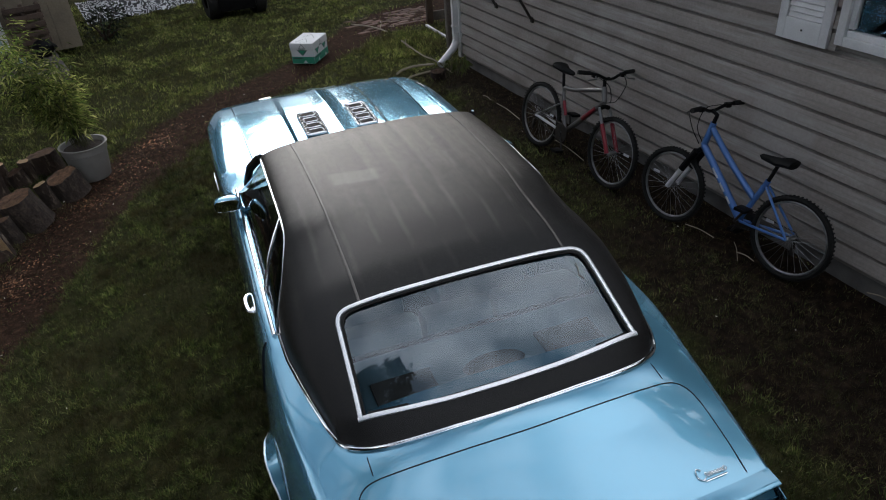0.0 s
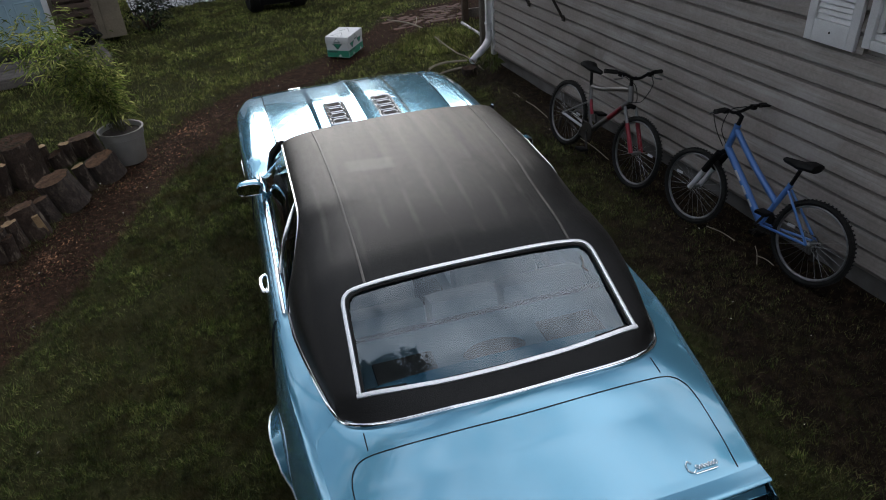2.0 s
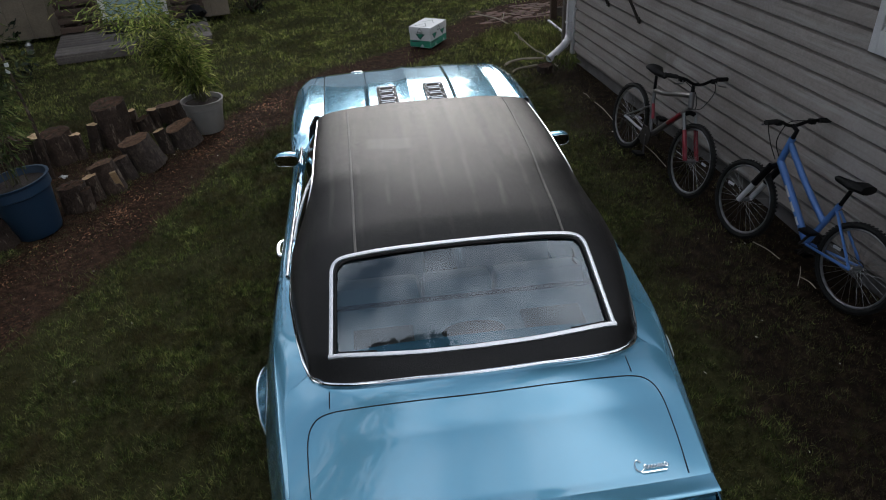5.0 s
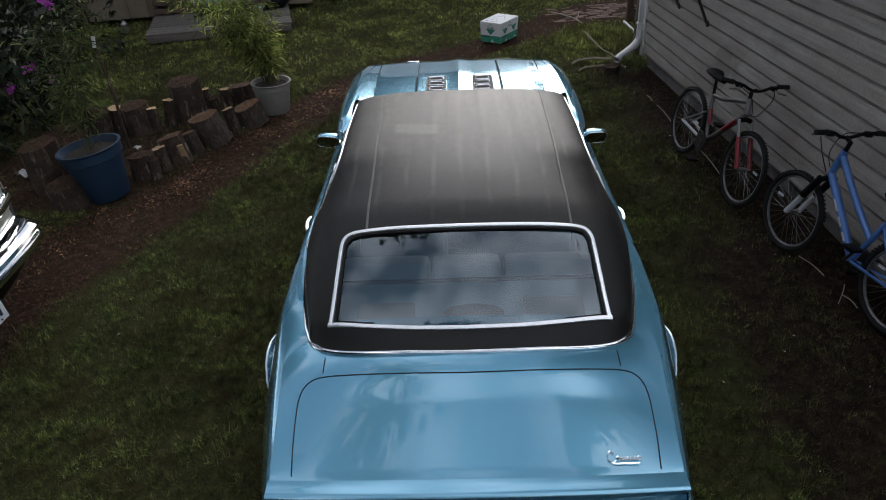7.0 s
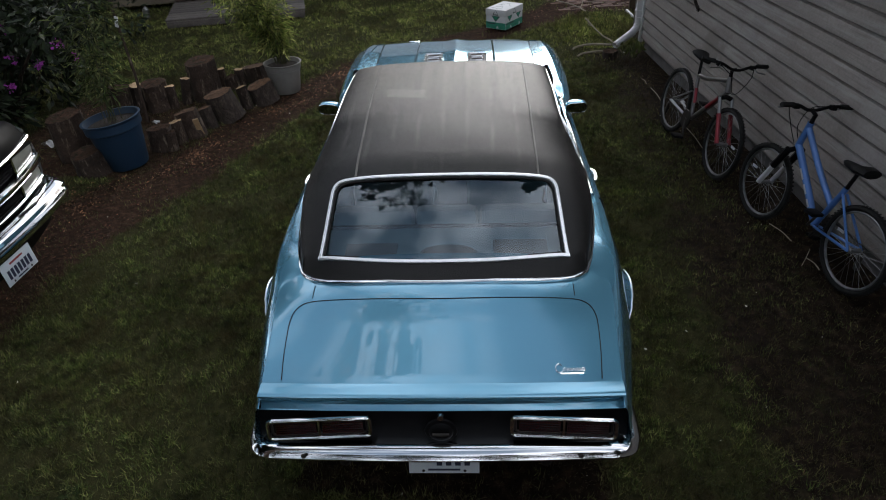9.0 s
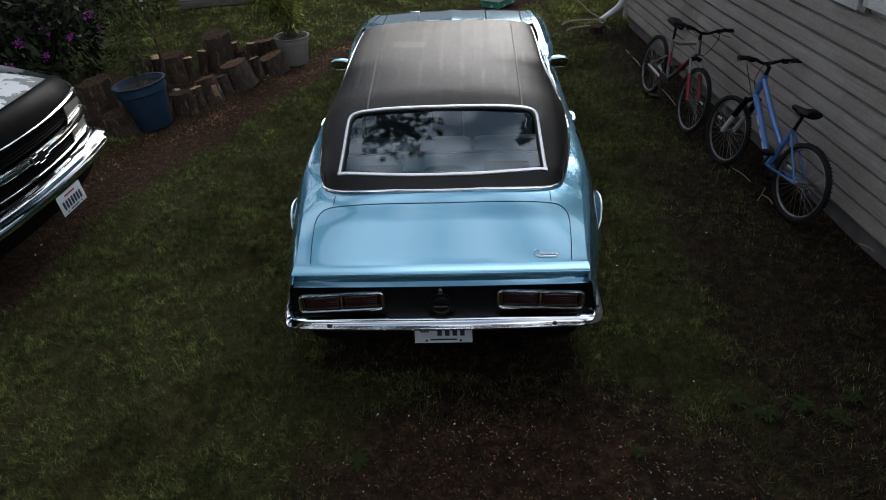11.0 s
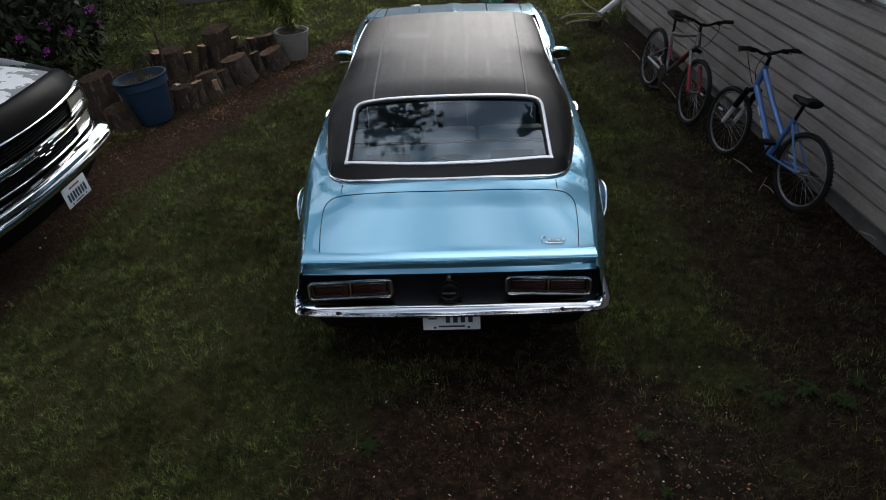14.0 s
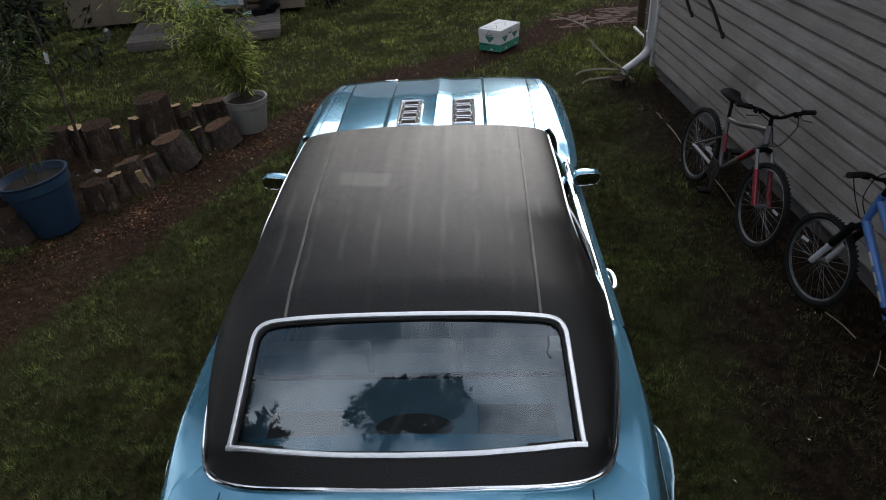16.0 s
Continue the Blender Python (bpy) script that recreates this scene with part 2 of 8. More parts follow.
CABIN_DARK = shader("dark_interior", (0.02, 0.025, 0.03), rough=0.7, var=0.3)
SPEAKER = shader("speaker_cloth", (0.065, 0.065, 0.062), rough=0.85, fine=0.4, fine_scale=500)
PLATE = shader("plate_white", (0.62, 0.66, 0.68), rough=0.4, var=0.25, var_scale=14, tint=(0.4, 0.5, 0.58))
INK = shader("plate_ink", (0.015, 0.02, 0.05), rough=0.5)
RED_INK = shader("plate_red_ink", (0.25, 0.03, 0.03), rough=0.5)
MIRROR = shader("mirror_glass", (0.32, 0.33, 0.34), rough=0.01, metal=1.0)
LAMP_LENS = shader("headlamp_lens", (0.36, 0.36, 0.31), rough=0.30, spec=0.4, coat=0.3, var=0.7, var_scale=9, tint=(0.20, 0.20, 0.165), fine=0.2, fine_scale=120)
AMBER = shader("amber_lens", (0.30, 0.06, 0.01), rough=0.2, coat=0.5)
SIDING = shader("grey_vinyl_siding", (0.305, 0.270, 0.249), rough=0.5, var=0.6, var_scale=2.4, tint=(0.205, 0.175, 0.158), fine=0.12, fine_scale=45, bump=0.08, bump_scale=90, rnd=0.05)
dust_sheen_streaks(SIDING, (0.46, 0.445, 0.425), (0.9, 3.0, 9.0), 0.50, 0.66, 0.6)
dust_sheen_streaks(SIDING, (0.15, 0.132, 0.118), (1.1, 2.0, 1.6), 0.56, 0.70, 0.6)

dust_sheen_streaks(SIDING, (0.16, 0.145, 0.133), (2.0, 20.0, 55.0), 0.50, 0.66, 0.5)
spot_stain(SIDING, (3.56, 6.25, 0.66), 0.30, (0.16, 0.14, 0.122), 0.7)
spot_stain(SIDING, (3.85, 3.6, 0.80), 0.35, (0.40, 0.39, 0.375), 0.25)
WHITE = shader("white_paint", (0.68, 0.68, 0.69), rough=0.5, var=0.3, var_scale=7, tint=(0.45, 0.44, 0.42), fine=0.05)
CONCRETE = shader("concrete_foundation", (0.16, 0.15, 0.145), rough=0.9, var=0.6, var_scale=5, tint=(0.06, 0.055, 0.05), bump=0.5, bump_scale=60)
DARK_METAL = shader("dark_metal", (0.02, 0.018, 0.017), rough=0.5, metal=0.3, var=0.4, var_scale=30, tint=(0.05, 0.035, 0.025))
ROOFING = shader("asphalt_shingles", (0.06, 0.058, 0.056), rough=0.95, var=0.4, fine=0.3, fine_scale=90)
WOOD_GREY = shader("weathered_wood", (0.125, 0.108, 0.096), rough=0.85, var=0.55, var_scale=9, tint=(0.075, 0.065, 0.058), fine=0.25, fine_scale=45, bump=0.5, bump_scale=45, rnd=0.25)
WOOD_BROWN = shader("brown_stained_wood", (0.085, 0.055, 0.04), rough=0.8, var=0.5, var_scale=8, fine=0.2, fine_scale=60, bump=0.4, rnd=0.2)
TAN = shader("tan_panel_siding", (0.20, 0.165, 0.12), rough=0.8, var=0.35, var_scale=4, fine=0.12, fine_scale=40, bump=0.2, rnd=0.08)
DOOR_BLUE = shader("pale_blue_door_paint", (0.30, 0.43, 0.50), rough=0.45, var=0.25, var_scale=5)
BARK = shader("bark", (0.026, 0.015, 0.010), rough=0.95, var=0.75, var_scale=9, tint=(0.062, 0.040, 0.028), fine=0.35, fine_scale=60, bump=1.0, bump_scale=35, rnd=0.3)
dust_sheen_streaks(BARK, (0.24, 0.19, 0.145), (15.0, 15.0, 4.0), 0.58, 0.66, 0.75)
CUT_OLD = shader("weathered_cut_wood", (0.052, 0.026, 0.016), rough=0.95, spec=0.15, var=0.9, var_scale=16, tint=(0.016, 0.010, 0.007), fine=0.45, fine_scale=60, bump=0.95, bump_scale=40, rnd=0.4)
dust_sheen_streaks(CUT_OLD, (0.014, 0.018, 0.009), (22.0, 22.0, 9.0), 0.50, 0.62, 0.8)
CUT_MID = shader("dry_cut_wood", (0.155, 0.088, 0.052), rough=0.9, spec=0.2, var=0.9, var_scale=18, tint=(0.055, 0.032, 0.020), fine=0.35, fine_scale=70, bump=0.8, bump_scale=50, rnd=0.3)
PEELED = shader("grey_peeled_wood", (0.085, 0.062, 0.048), rough=0.9, var=0.9, var_scale=14, tint=(0.028, 0.018, 0.013), fine=0.4, fine_scale=60, bump=1.0, bump_scale=30, rnd=0.25)
dust_sheen_streaks(PEELED, (0.024, 0.016, 0.012), (40.0, 40.0, 5.0), 0.48, 0.60, 0.85)
CUT_NEW = shader("fresh_cut_wood", (0.46, 0.31, 0.17), rough=0.8, var=0.4, var_scale=14, tint=(0.22, 0.12, 0.06), fine=0.2, fine_scale=90, rnd=0.15)
POT_GREY = shader("grey_plastic", (0.235, 0.225, 0.21), rough=0.5, var=0.35, var_scale=9, tint=(0.15, 0.14, 0.13), bump=0.05)
POT_BLUE = shader("blue_plastic", (0.011, 0.034, 0.068), rough=0.45, var=0.35, var_scale=6, tint=(0.02, 0.045, 0.085))
SOIL = shader("soil", (0.03, 0.02, 0.015), rough=1.0, var=0.6, var_scale=25, fine=0.4, bump=1.0)
PETAL = shader("magenta_petal", (0.50, 0.07, 0.50), rough=0.6, var=0.4, var_scale=20, tint=(0.2, 0.02, 0.2))
CANE = shader("bamboo_cane", (0.07, 0.07, 0.028), rough=0.6, var=0.4, var_scale=20)
NEEDLE = shader("conifer_needles", (0.018, 0.03, 0.014), rough=0.8, var=0.5, var_scale=1.5)
BOX_WHITE = shader("white_carton", (0.66, 0.67, 0.68), rough=0.6, var=0.1, var_scale=8, fine=0.03)
BOX_GREEN = shader("green_carton_print", (0.03, 0.27, 0.17), rough=0.55, var=0.2, var_scale=20)
BOX_DARK = shader("dark_carton_print", (0.03, 0.07, 0.065), rough=0.55)
SILVER_PAINT = shader("silver_bike_paint", (0.20, 0.19, 0.19), rough=0.3, metal=0.7, coat=0.5)
RED_PAINT = shader("red_bike_paint", (0.26, 0.014, 0.028), rough=0.3, coat=0.6)
BIKE_BLUE = shader("blue_bike_paint", (0.085, 0.205, 0.52), rough=0.3, metal=0.2, coat=0.7, var=0.1)
BIKE_WHITE = shader("white_bike_paint", (0.55, 0.55, 0.57), rough=0.35, coat=0.5)
ALLOY = shader("dull_alloy", (0.30, 0.30, 0.30), rough=0.35, metal=0.9, var=0.3, var_scale=20)
BIKE_RIM = shader("dull_bike_rim", (0.34, 0.34, 0.345), rough=0.40, metal=0.85, var=0.5, var_scale=18, tint=(0.06, 0.055, 0.05))
SADDLE = shader("black_saddle", (0.006, 0.006, 0.006), rough=0.6, spec=0.15)
STRAW = shader("dry_stalk", (0.36, 0.31, 0.235), rough=0.8, var=0.4, var_scale=15)
BRICK = shader("worn_brick", (0.125, 0.070, 0.052), rough=0.9, var=0.5, var_scale=20, fine=0.25, bump=0.5, rnd=0.3)


# ---- mesh helpers ----
def mesh_part(name, verts, faces, mat, parent=None, label="", smooth=True):
    me = bpy.data.meshes.new(name)
    me.from_pydata([tuple(map(float, v)) for v in verts], [], [tuple(map(int, f)) for f in faces])
    me.update()
    if smooth:
        me.polygons.foreach_set("use_smooth", [True] * len(me.polygons))
        me.set_sharp_from_angle(angle=radians(38))
    for mm in (mat if isinstance(mat, (list, tuple)) else [mat]):
        me.materials.append(mm)
    ob = new(name, me)
    if parent is not None:
        ob.parent = parent
    if label:
        tagged(ob, label)
    return ob


def part(name, bm, mat, parent=None, label="", smooth=True):
    me = bpy.data.meshes.new(name)
    bmesh.ops.recalc_face_normals(bm, faces=bm.faces[:])
    bm.to_mesh(me)
    bm.free()
    if smooth:
        me.polygons.foreach_set("use_smooth", [True] * len(me.polygons))
        me.set_sharp_from_angle(angle=radians(38))
    for mm in (mat if isinstance(mat, (list, tuple)) else [mat]):
        me.materials.append(mm)
    ob = new(name, me)
    if parent is not None:
        ob.parent = parent
    if label:
        tagged(ob, label)
    return ob


def thing(name, m=None, label="", category="", group="", kind=""):
    ob = new(name)
    ob.empty_display_size = 0.1
    if m is not None:
        ob.matrix_world = m
    return tagged(ob, label, category, group, kind)


def box(bm, c, s, bevel=0.0, rot=None):
    r = bmesh.ops.create_cube(bm, size=1.0)
    vs = r["verts"]
    for v in vs:
        v.co = Vector((v.co.x * s[0], v.co.y * s[1], v.co.z * s[2]))
    if bevel > 0:
        es = list({e for v in vs for e in v.link_edges})
        r2 = bmesh.ops.bevel(bm, geom=es, offset=bevel, segments=2, affect="EDGES", profile=0.6)
        vs = list({v for f in r2["faces"] for v in f.verts} | {v for v in vs if v.is_valid})
    M = Matrix.Translation(c) @ (rot.to_4x4() if rot is not None else Matrix.Identity(4))
    for v in vs:
        v.co = M @ v.co
    return vs


def boxpart(name, c, s, mat, parent=None, bevel=0.004, label="", rot=None):
    bm = bmesh.new()
    box(bm, c, s, bevel, rot)
    return part(name, bm, mat, parent, label)


def frames_along(pts, closed=False):
    P = [Vector(p) for p in pts]
    n = len(P)
    T = []
    for i in range(n):
        a = P[(i - 1) % n] if (closed or i > 0) else P[i]
        b = P[(i + 1) % n] if (closed or i < n - 1) else P[i]
        T.append((b - a).normalized())
    ref = Vector((0, 0, 1)) if abs(T[0].z) < 0.9 else Vector((1, 0, 0))
    N = [(ref - T[0] * ref.dot(T[0])).normalized()]
    for i in range(1, n):
        q = N[-1] - T[i] * N[-1].dot(T[i])
        N.append(q.normalized() if q.length > 1e-6 else N[-1])
    return P, T, N


def tube_data(pts, r, segs=8, closed=False, flat=1.0, caps=True):
    P, T, N = frames_along(pts, closed)
    n = len(P)
    rr = r if isinstance(r, (list, tuple)) else [r] * n
    V, F = [], []
    for i in range(n):
        B = T[i].cross(N[i])
        for k in range(segs):
            a = 2 * math.pi * k / segs
            V.append(P[i] + N[i] * (math.cos(a) * rr[i] * flat) + B * (math.sin(a) * rr[i]))
    for i in range(n if closed else n - 1):
        j = (i + 1) % n
        for k in range(segs):
            k2 = (k + 1) % segs
            F.append((i * segs + k, i * segs + k2, j * segs + k2, j * segs + k))
    if caps and not closed:
        F.append(tuple(range(segs))[::-1])
        F.append(tuple((n - 1) * segs + k for k in range(segs)))
    return V, F


def join_data(*items):
    V, F = [], []
    for v, f in items:
        o = len(V)
        V += list(v)
        F += [tuple(i + o for i in g) for g in f]
    return V, F


def tube(name, pts, r, mat, parent=None, segs=8, closed=False, label="", flat=1.0):
    V, F = tube_data(pts, r, segs, closed, flat)
    return mesh_part(name, V, F, mat, parent, label)


def lathe_data(profile, segs=32, m=None):
    """profile: (radius, height) pairs, turned round z."""
    V, F = [], []
    for r, z in profile:
        for k in range(segs):
            a = 2 * math.pi * k / segs
            V.append(Vector((r * math.cos(a), r * math.sin(a), z)))
    for i in range(len(profile) - 1):
        for k in range(segs):
            k2 = (k + 1) % segs
            F.append((i * segs + k, i * segs + k2, (i + 1) * segs + k2, (i + 1) * segs + k))
    if m is not None:
        V = [m @ v for v in V]
    return V, F


def grid_data(fn, nu, nv, keep=None):
    """fn(i/nu, j/nv) -> point, over (nu+1) x (nv+1) corners; keep(point of the middle) leaves cells out."""
    V = [fn(i / nu, j / nv) for j in range(nv + 1) for i in range(nu + 1)]
    F = []
    for j in range(nv):
        for i in range(nu):
            a = j * (nu + 1) + i
            q = (a, a + 1, a + nu + 2, a + nu + 1)
            if keep is None or keep(sum((Vector(V[k]) for k in q), Vector()) / 4):
                F.append(q)
    used = sorted({k for f in F for k in f})
    re = {k: n for n, k in enumerate(used)}
    return [V[k] for k in used], [tuple(re[k] for k in f) for f in F]


def curve(knots):
    """A smooth curve through (x, y) pairs, as a function of x."""
    xs, ys = np.array([k[0] for k in knots], float), np.array([k[1] for k in knots], float)
    d = np.diff(ys) / np.diff(xs)
    m = np.concatenate([[d[0]], np.where(d[:-1] * d[1:] > 0, 2 * d[:-1] * d[1:] / (d[:-1] + d[1:] + 1e-12), 0), [d[-1]]])

    def at(x):
        x = min(max(x, xs[0]), xs[-1])
        i = min(int(np.searchsorted(xs, x, side="right")) - 1, len(xs) - 2)
        h = xs[i + 1] - xs[i]
        t = (x - xs[i]) / h
        return float((2 * t**3 - 3 * t**2 + 1) * ys[i] + (t**3 - 2 * t**2 + t) * h * m[i] + (-2 * t**3 + 3 * t**2) * ys[i + 1] + (t**3 - t**2) * h * m[i + 1])
    return at


def spline(pts, per=8, closed=False):
    """Catmull-Rom through the points."""
    P = [Vector(p) for p in pts]
    n = len(P)
    out = []
    for i in range(n if closed else n - 1):
        p1, p2 = P[i], P[(i + 1) % n]
        p0 = P[i - 1] if (closed or i > 0) else p1 * 2 - p2
        p3 = P[(i + 2) % n] if (closed or i + 2 < n) else p2 * 2 - p1
        for k in range(per):
            t = k / per
            out.append(0.5 * ((2 * p1) + (p2 - p0) * t + (2 * p0 - 5 * p1 + 4 * p2 - p3) * t * t + (3 * p1 - p0 - 3 * p2 + p3) * t**3))
    if not closed:
        out.append(P[-1])
    return out


def smooth01(x):
    x = min(max(x, 0.0), 1.0)
    return x * x * (3 - 2 * x)


def letters(name, body, size, mat, parent, m, depth=0.0015):
    cu = bpy.data.curves.new(name, "FONT")
    cu.body, cu.size, cu.extrude, cu.align_x, cu.align_y = body, size, depth, "CENTER", "CENTER"
    tmp = bpy.data.objects.new(name, cu)
    me = bpy.data.meshes.new_from_object(tmp)
    bpy.data.objects.remove(tmp)
    me.materials.append(mat)
    ob = new(name, me)
    ob.parent = parent
    ob.matrix_local = m
    return ob


# ---- the coupe: local x across, y from the tail lamps to the nose ----
CAR_M = pose(1.031, 1.22, 0.0, 0, 0, 0.66)
ST = [-0.04, 0.10, 0.60, 1.00, 1.50, 2.20, 3.00, 3.60, 4.20, 4.55, 4.72]


def by_station(vals):
    return curve(list(zip(ST, vals)))


Z_SH = by_station([0.795, 0.835, 0.915, 0.960, 0.965, 0.955, 0.955, 0.965, 0.955, 0.925, 0.895])
W_SH = by_station([0.745, 0.752, 0.790, 0.828, 0.842, 0.840, 0.838, 0.832, 0.815, 0.790, 0.730])
W_MX = by_station([0.785, 0.810, 0.895, 0.925, 0.905, 0.892, 0.900, 0.922, 0.918, 0.860, 0.780])
Z_MX = by_station([0.650, 0.665, 0.700, 0.720, 0.720, 0.710, 0.710, 0.730, 0.710, 0.690, 0.670])
W_RK = by_station([0.730, 0.760, 0.820, 0.850, 0.840, 0.830, 0.830, 0.845, 0.830, 0.790, 0.700])
Z_RK = by_station([0.545, 0.470, 0.300, 0.230, 0.215, 0.215, 0.215, 0.230, 0.260, 0.300, 0.360])
Z_DECK = curve([(-0.04, 0.800), (0.02, 0.832), (0.10, 0.850), (0.35, 0.915), (0.60, 0.985), (0.8, 1.0)])
Z_HOOD = curve([(2.9, 0.985), (3.2, 1.000), (3.6, 1.010), (3.95, 1.005), (4.3, 0.975), (4.6, 0.940), (4.76, 0.905)])
REAR_AXLE, FRONT_AXLE, ARCH, WHEEL_Z = 0.99, 3.86, 0.365, 0.325


def top_z(u, v):
    """Height of the deck or bonnet at (u, v)."""
    front = v > 1.8
    zc = Z_HOOD(v) if front else Z_DECK(v)
    s = min(abs(u) / W_SH(v), 1.0)
    z = zc + (Z_SH(v) - zc) * s ** 2.6
    if front:
        # the wings rise again slightly to a crest
        e = abs(u) - 0.66
        if e > 0:
            k = smooth01((v - 3.0) / 0.25) * (1 - smooth01((v - 4.5) / 0.2))
            z += k * (zc + (Z_SH(v) - zc) * (0.66 / W_SH(v)) ** 2.6 + 0.09 * e - z)
        z += 0.016 * smooth01((0.345 - abs(u)) / 0.022) * smooth01((4.72 - v) / 0.25) + 0.016 * max(0, 1 - abs(u) / 0.11) ** 1.4
    return z


def side_section(v):
    """Right-hand side from the shoulder down to the sill."""
    ws, zs, wm, zm, wr, zr = W_SH(v), top_z(W_SH(v), v) if v > 2.95 else Z_SH(v), W_MX(v), Z_MX(v), W_RK(v), Z_RK(v)
    k = smooth01((v - 0.60) / 0.16) * (1 - smooth01((v - 1.30) / 0.06))
    low = smooth01((v - 1.30) / 0.06) * (1 - smooth01((v - 2.90) / 0.08))
    kf = smooth01((v - 2.9) / 0.2)
    p = [(ws - 0.005 - 0.125 * k - 0.045 * smooth01((v - 1.30) / 0.06), zs + 0.028 * k + 0.012 * low), (ws, zs), (ws + (wm - ws) * (0.34 + 0.34 * kf), zs - 0.026 - 0.002 * kf), (ws + (wm - ws) * (0.66 + 0.26 * kf), zs - 0.105 + 0.020 * kf), (wm, zm), (wm - 0.004, zm - 0.06), (wr + 0.025, (zm + zr) * 0.46), (wr, zr), (wr - 0.10, zr - 0.01)]
    return spline([(a, 0, b) for a, b in p], per=5)


def in_arch(p):
    return any(math.hypot(p.y - c, p.z - WHEEL_Z) < ARCH - 0.008 for c in (REAR_AXLE, FRONT_AXLE))


car = thing("coupe", CAR_M, "light blue two-door vintage coupe with a black vinyl roof", "car")
NS = 41


def side_fn(sign, grow=0.0):
    cache = {}

    def fn(a, b):
        v = -0.04 + b * 4.76
        if b not in cache:
            cache.clear()
            cache[b] = side_section(v)
        q = cache[b][round(a * (NS - 1))]
        return Vector((sign * (q.x + grow), v, q.z))
    return fn


def top_fn(v0, v1, grow=0.0, w=1.0):
    def fn(a, b):
        v = v0 + b * (v1 - v0)
        u = (a * 2 - 1) * (W_SH(v) - 0.004) * w
        return Vector((u, v, top_z(u, v) + grow))
    return fn


V, F = join_data(grid_data(side_fn(1), NS - 1, 240, lambda p: not in_arch(p)), grid_data(side_fn(-1), NS - 1, 240, lambda p: not in_arch(p)),
                 grid_data(top_fn(0.045, 0.80), 120, 60), grid_data(top_fn(2.95, 4.72), 160, 50))
mesh_part("body_shell", V, F, PAINT, car, "light blue metallic body")

# wheel housings and arch trim
for sgn in (1, -1):
    for c in (REAR_AXLE, FRONT_AXLE):
        arc = [Vector((sgn * 0.86, c + (ARCH + 0.03) * math.cos(radians(a)), WHEEL_Z + (ARCH + 0.03) * math.sin(radians(a)))) for a in range(-20, 201, 10)]
        Vv = [Vector((sgn * x, p.y, p.z)) for p in arc for x in (0.55, 0.85)]
        Ff = [(2 * i, 2 * i + 1, 2 * i + 3, 2 * i + 2) for i in range(len(arc) - 1)]
        o = len(Vv)
        Vv += [Vector((sgn * 0.55, c, WHEEL_Z))]
        Ff += [(2 * i, 2 * i + 2, o) for i in range(len(arc) - 1)]
        mesh_part("wheel_housing", Vv, Ff, BLACK, car, "black inner wing")
        pts, lip = [], []
        for a in range(-12, 193, 6):
            y, z = c + ARCH * math.cos(radians(a)), WHEEL_Z + ARCH * math.sin(radians(a))
            sec = side_section(y)
            x = min(sec, key=lambda q: abs(q.z - z) + (0 if q.z < Z_SH(y) - 0.02 else 1)).x
            flare = 0.034 * max(0.0, math.sin(radians(a))) ** 2 if c == REAR_AXLE else 0.0
            pts.append((sgn * (x + 0.010 + flare), y, z))
            y2, z2 = c + (ARCH + 0.045) * math.cos(radians(a)), WHEEL_Z + (ARCH + 0.045) * math.sin(radians(a))
            sec = side_section(y2)
            lip.append((sgn * (min(sec, key=lambda q: abs(q.z - z2) + (0 if q.z < Z_SH(y2) - 0.02 else 1)).x - 0.004), y2, z2))
        tube("wheel_arch_trim", pts, 0.0055, STAINLESS, car, 6, label="bright wheel arch moulding", flat=0.8)
        mesh_part("arch_lip", lip + pts, [(i, i + 1, len(lip) + i + 1, len(lip) + i) for i in range(len(lip) - 1)], PAINT, car, "flared wheel arch lip")


def wheel(parent, x, y, sgn):
    w = thing("wheel")
    w.parent = parent
    w.matrix_local = pose(x, y, WHEEL_Z, 0, 90 * sgn, 0)
    R = WHEEL_Z
    V1, F1 = lathe_data([(0.19, -0.10), (0.26, -0.105), (R - 0.03, -0.10), (R - 0.004, -0.075), (R, -0.03), (R, 0.03), (R - 0.004, 0.075), (R - 0.03, 0.10), (0.26, 0.105), (0.19, 0.10)], 40)
    mesh_part("tyre", V1, F1, RUBBER, w, "black rubber tyre")
    V1, F1 = lathe_data([(0.0, 0.07), (0.03, 0.07), (0.035, 0.055), (0.10, 0.05), (0.12, 0.035), (0.165, 0.03), (0.18, 0.085), (0.192, 0.09), (0.192, -0.08)], 40)
    mesh_part("rim", V1, F1, CHROME, w, "bright steel rim")
    for k in range(5):
        a = math.radians(72 * k)
        bm = bmesh.new()
        box(bm, (0.105 * math.cos(a), 0.105 * math.sin(a), 0.052), (0.11, 0.045, 0.02), 0.006, Matrix.Rotation(a, 3, "Z"))
        part("spoke", bm, ALLOY, w)


for sgn in (1, -1):
    for c in (REAR_AXLE, FRONT_AXLE):
        wheel(car, sgn * 0.76, c, sgn)
boxpart("underbody", (0, 2.35, 0.30), (1.30, 4.3, 0.16), BLACK, car, 0.03, "black underbody")

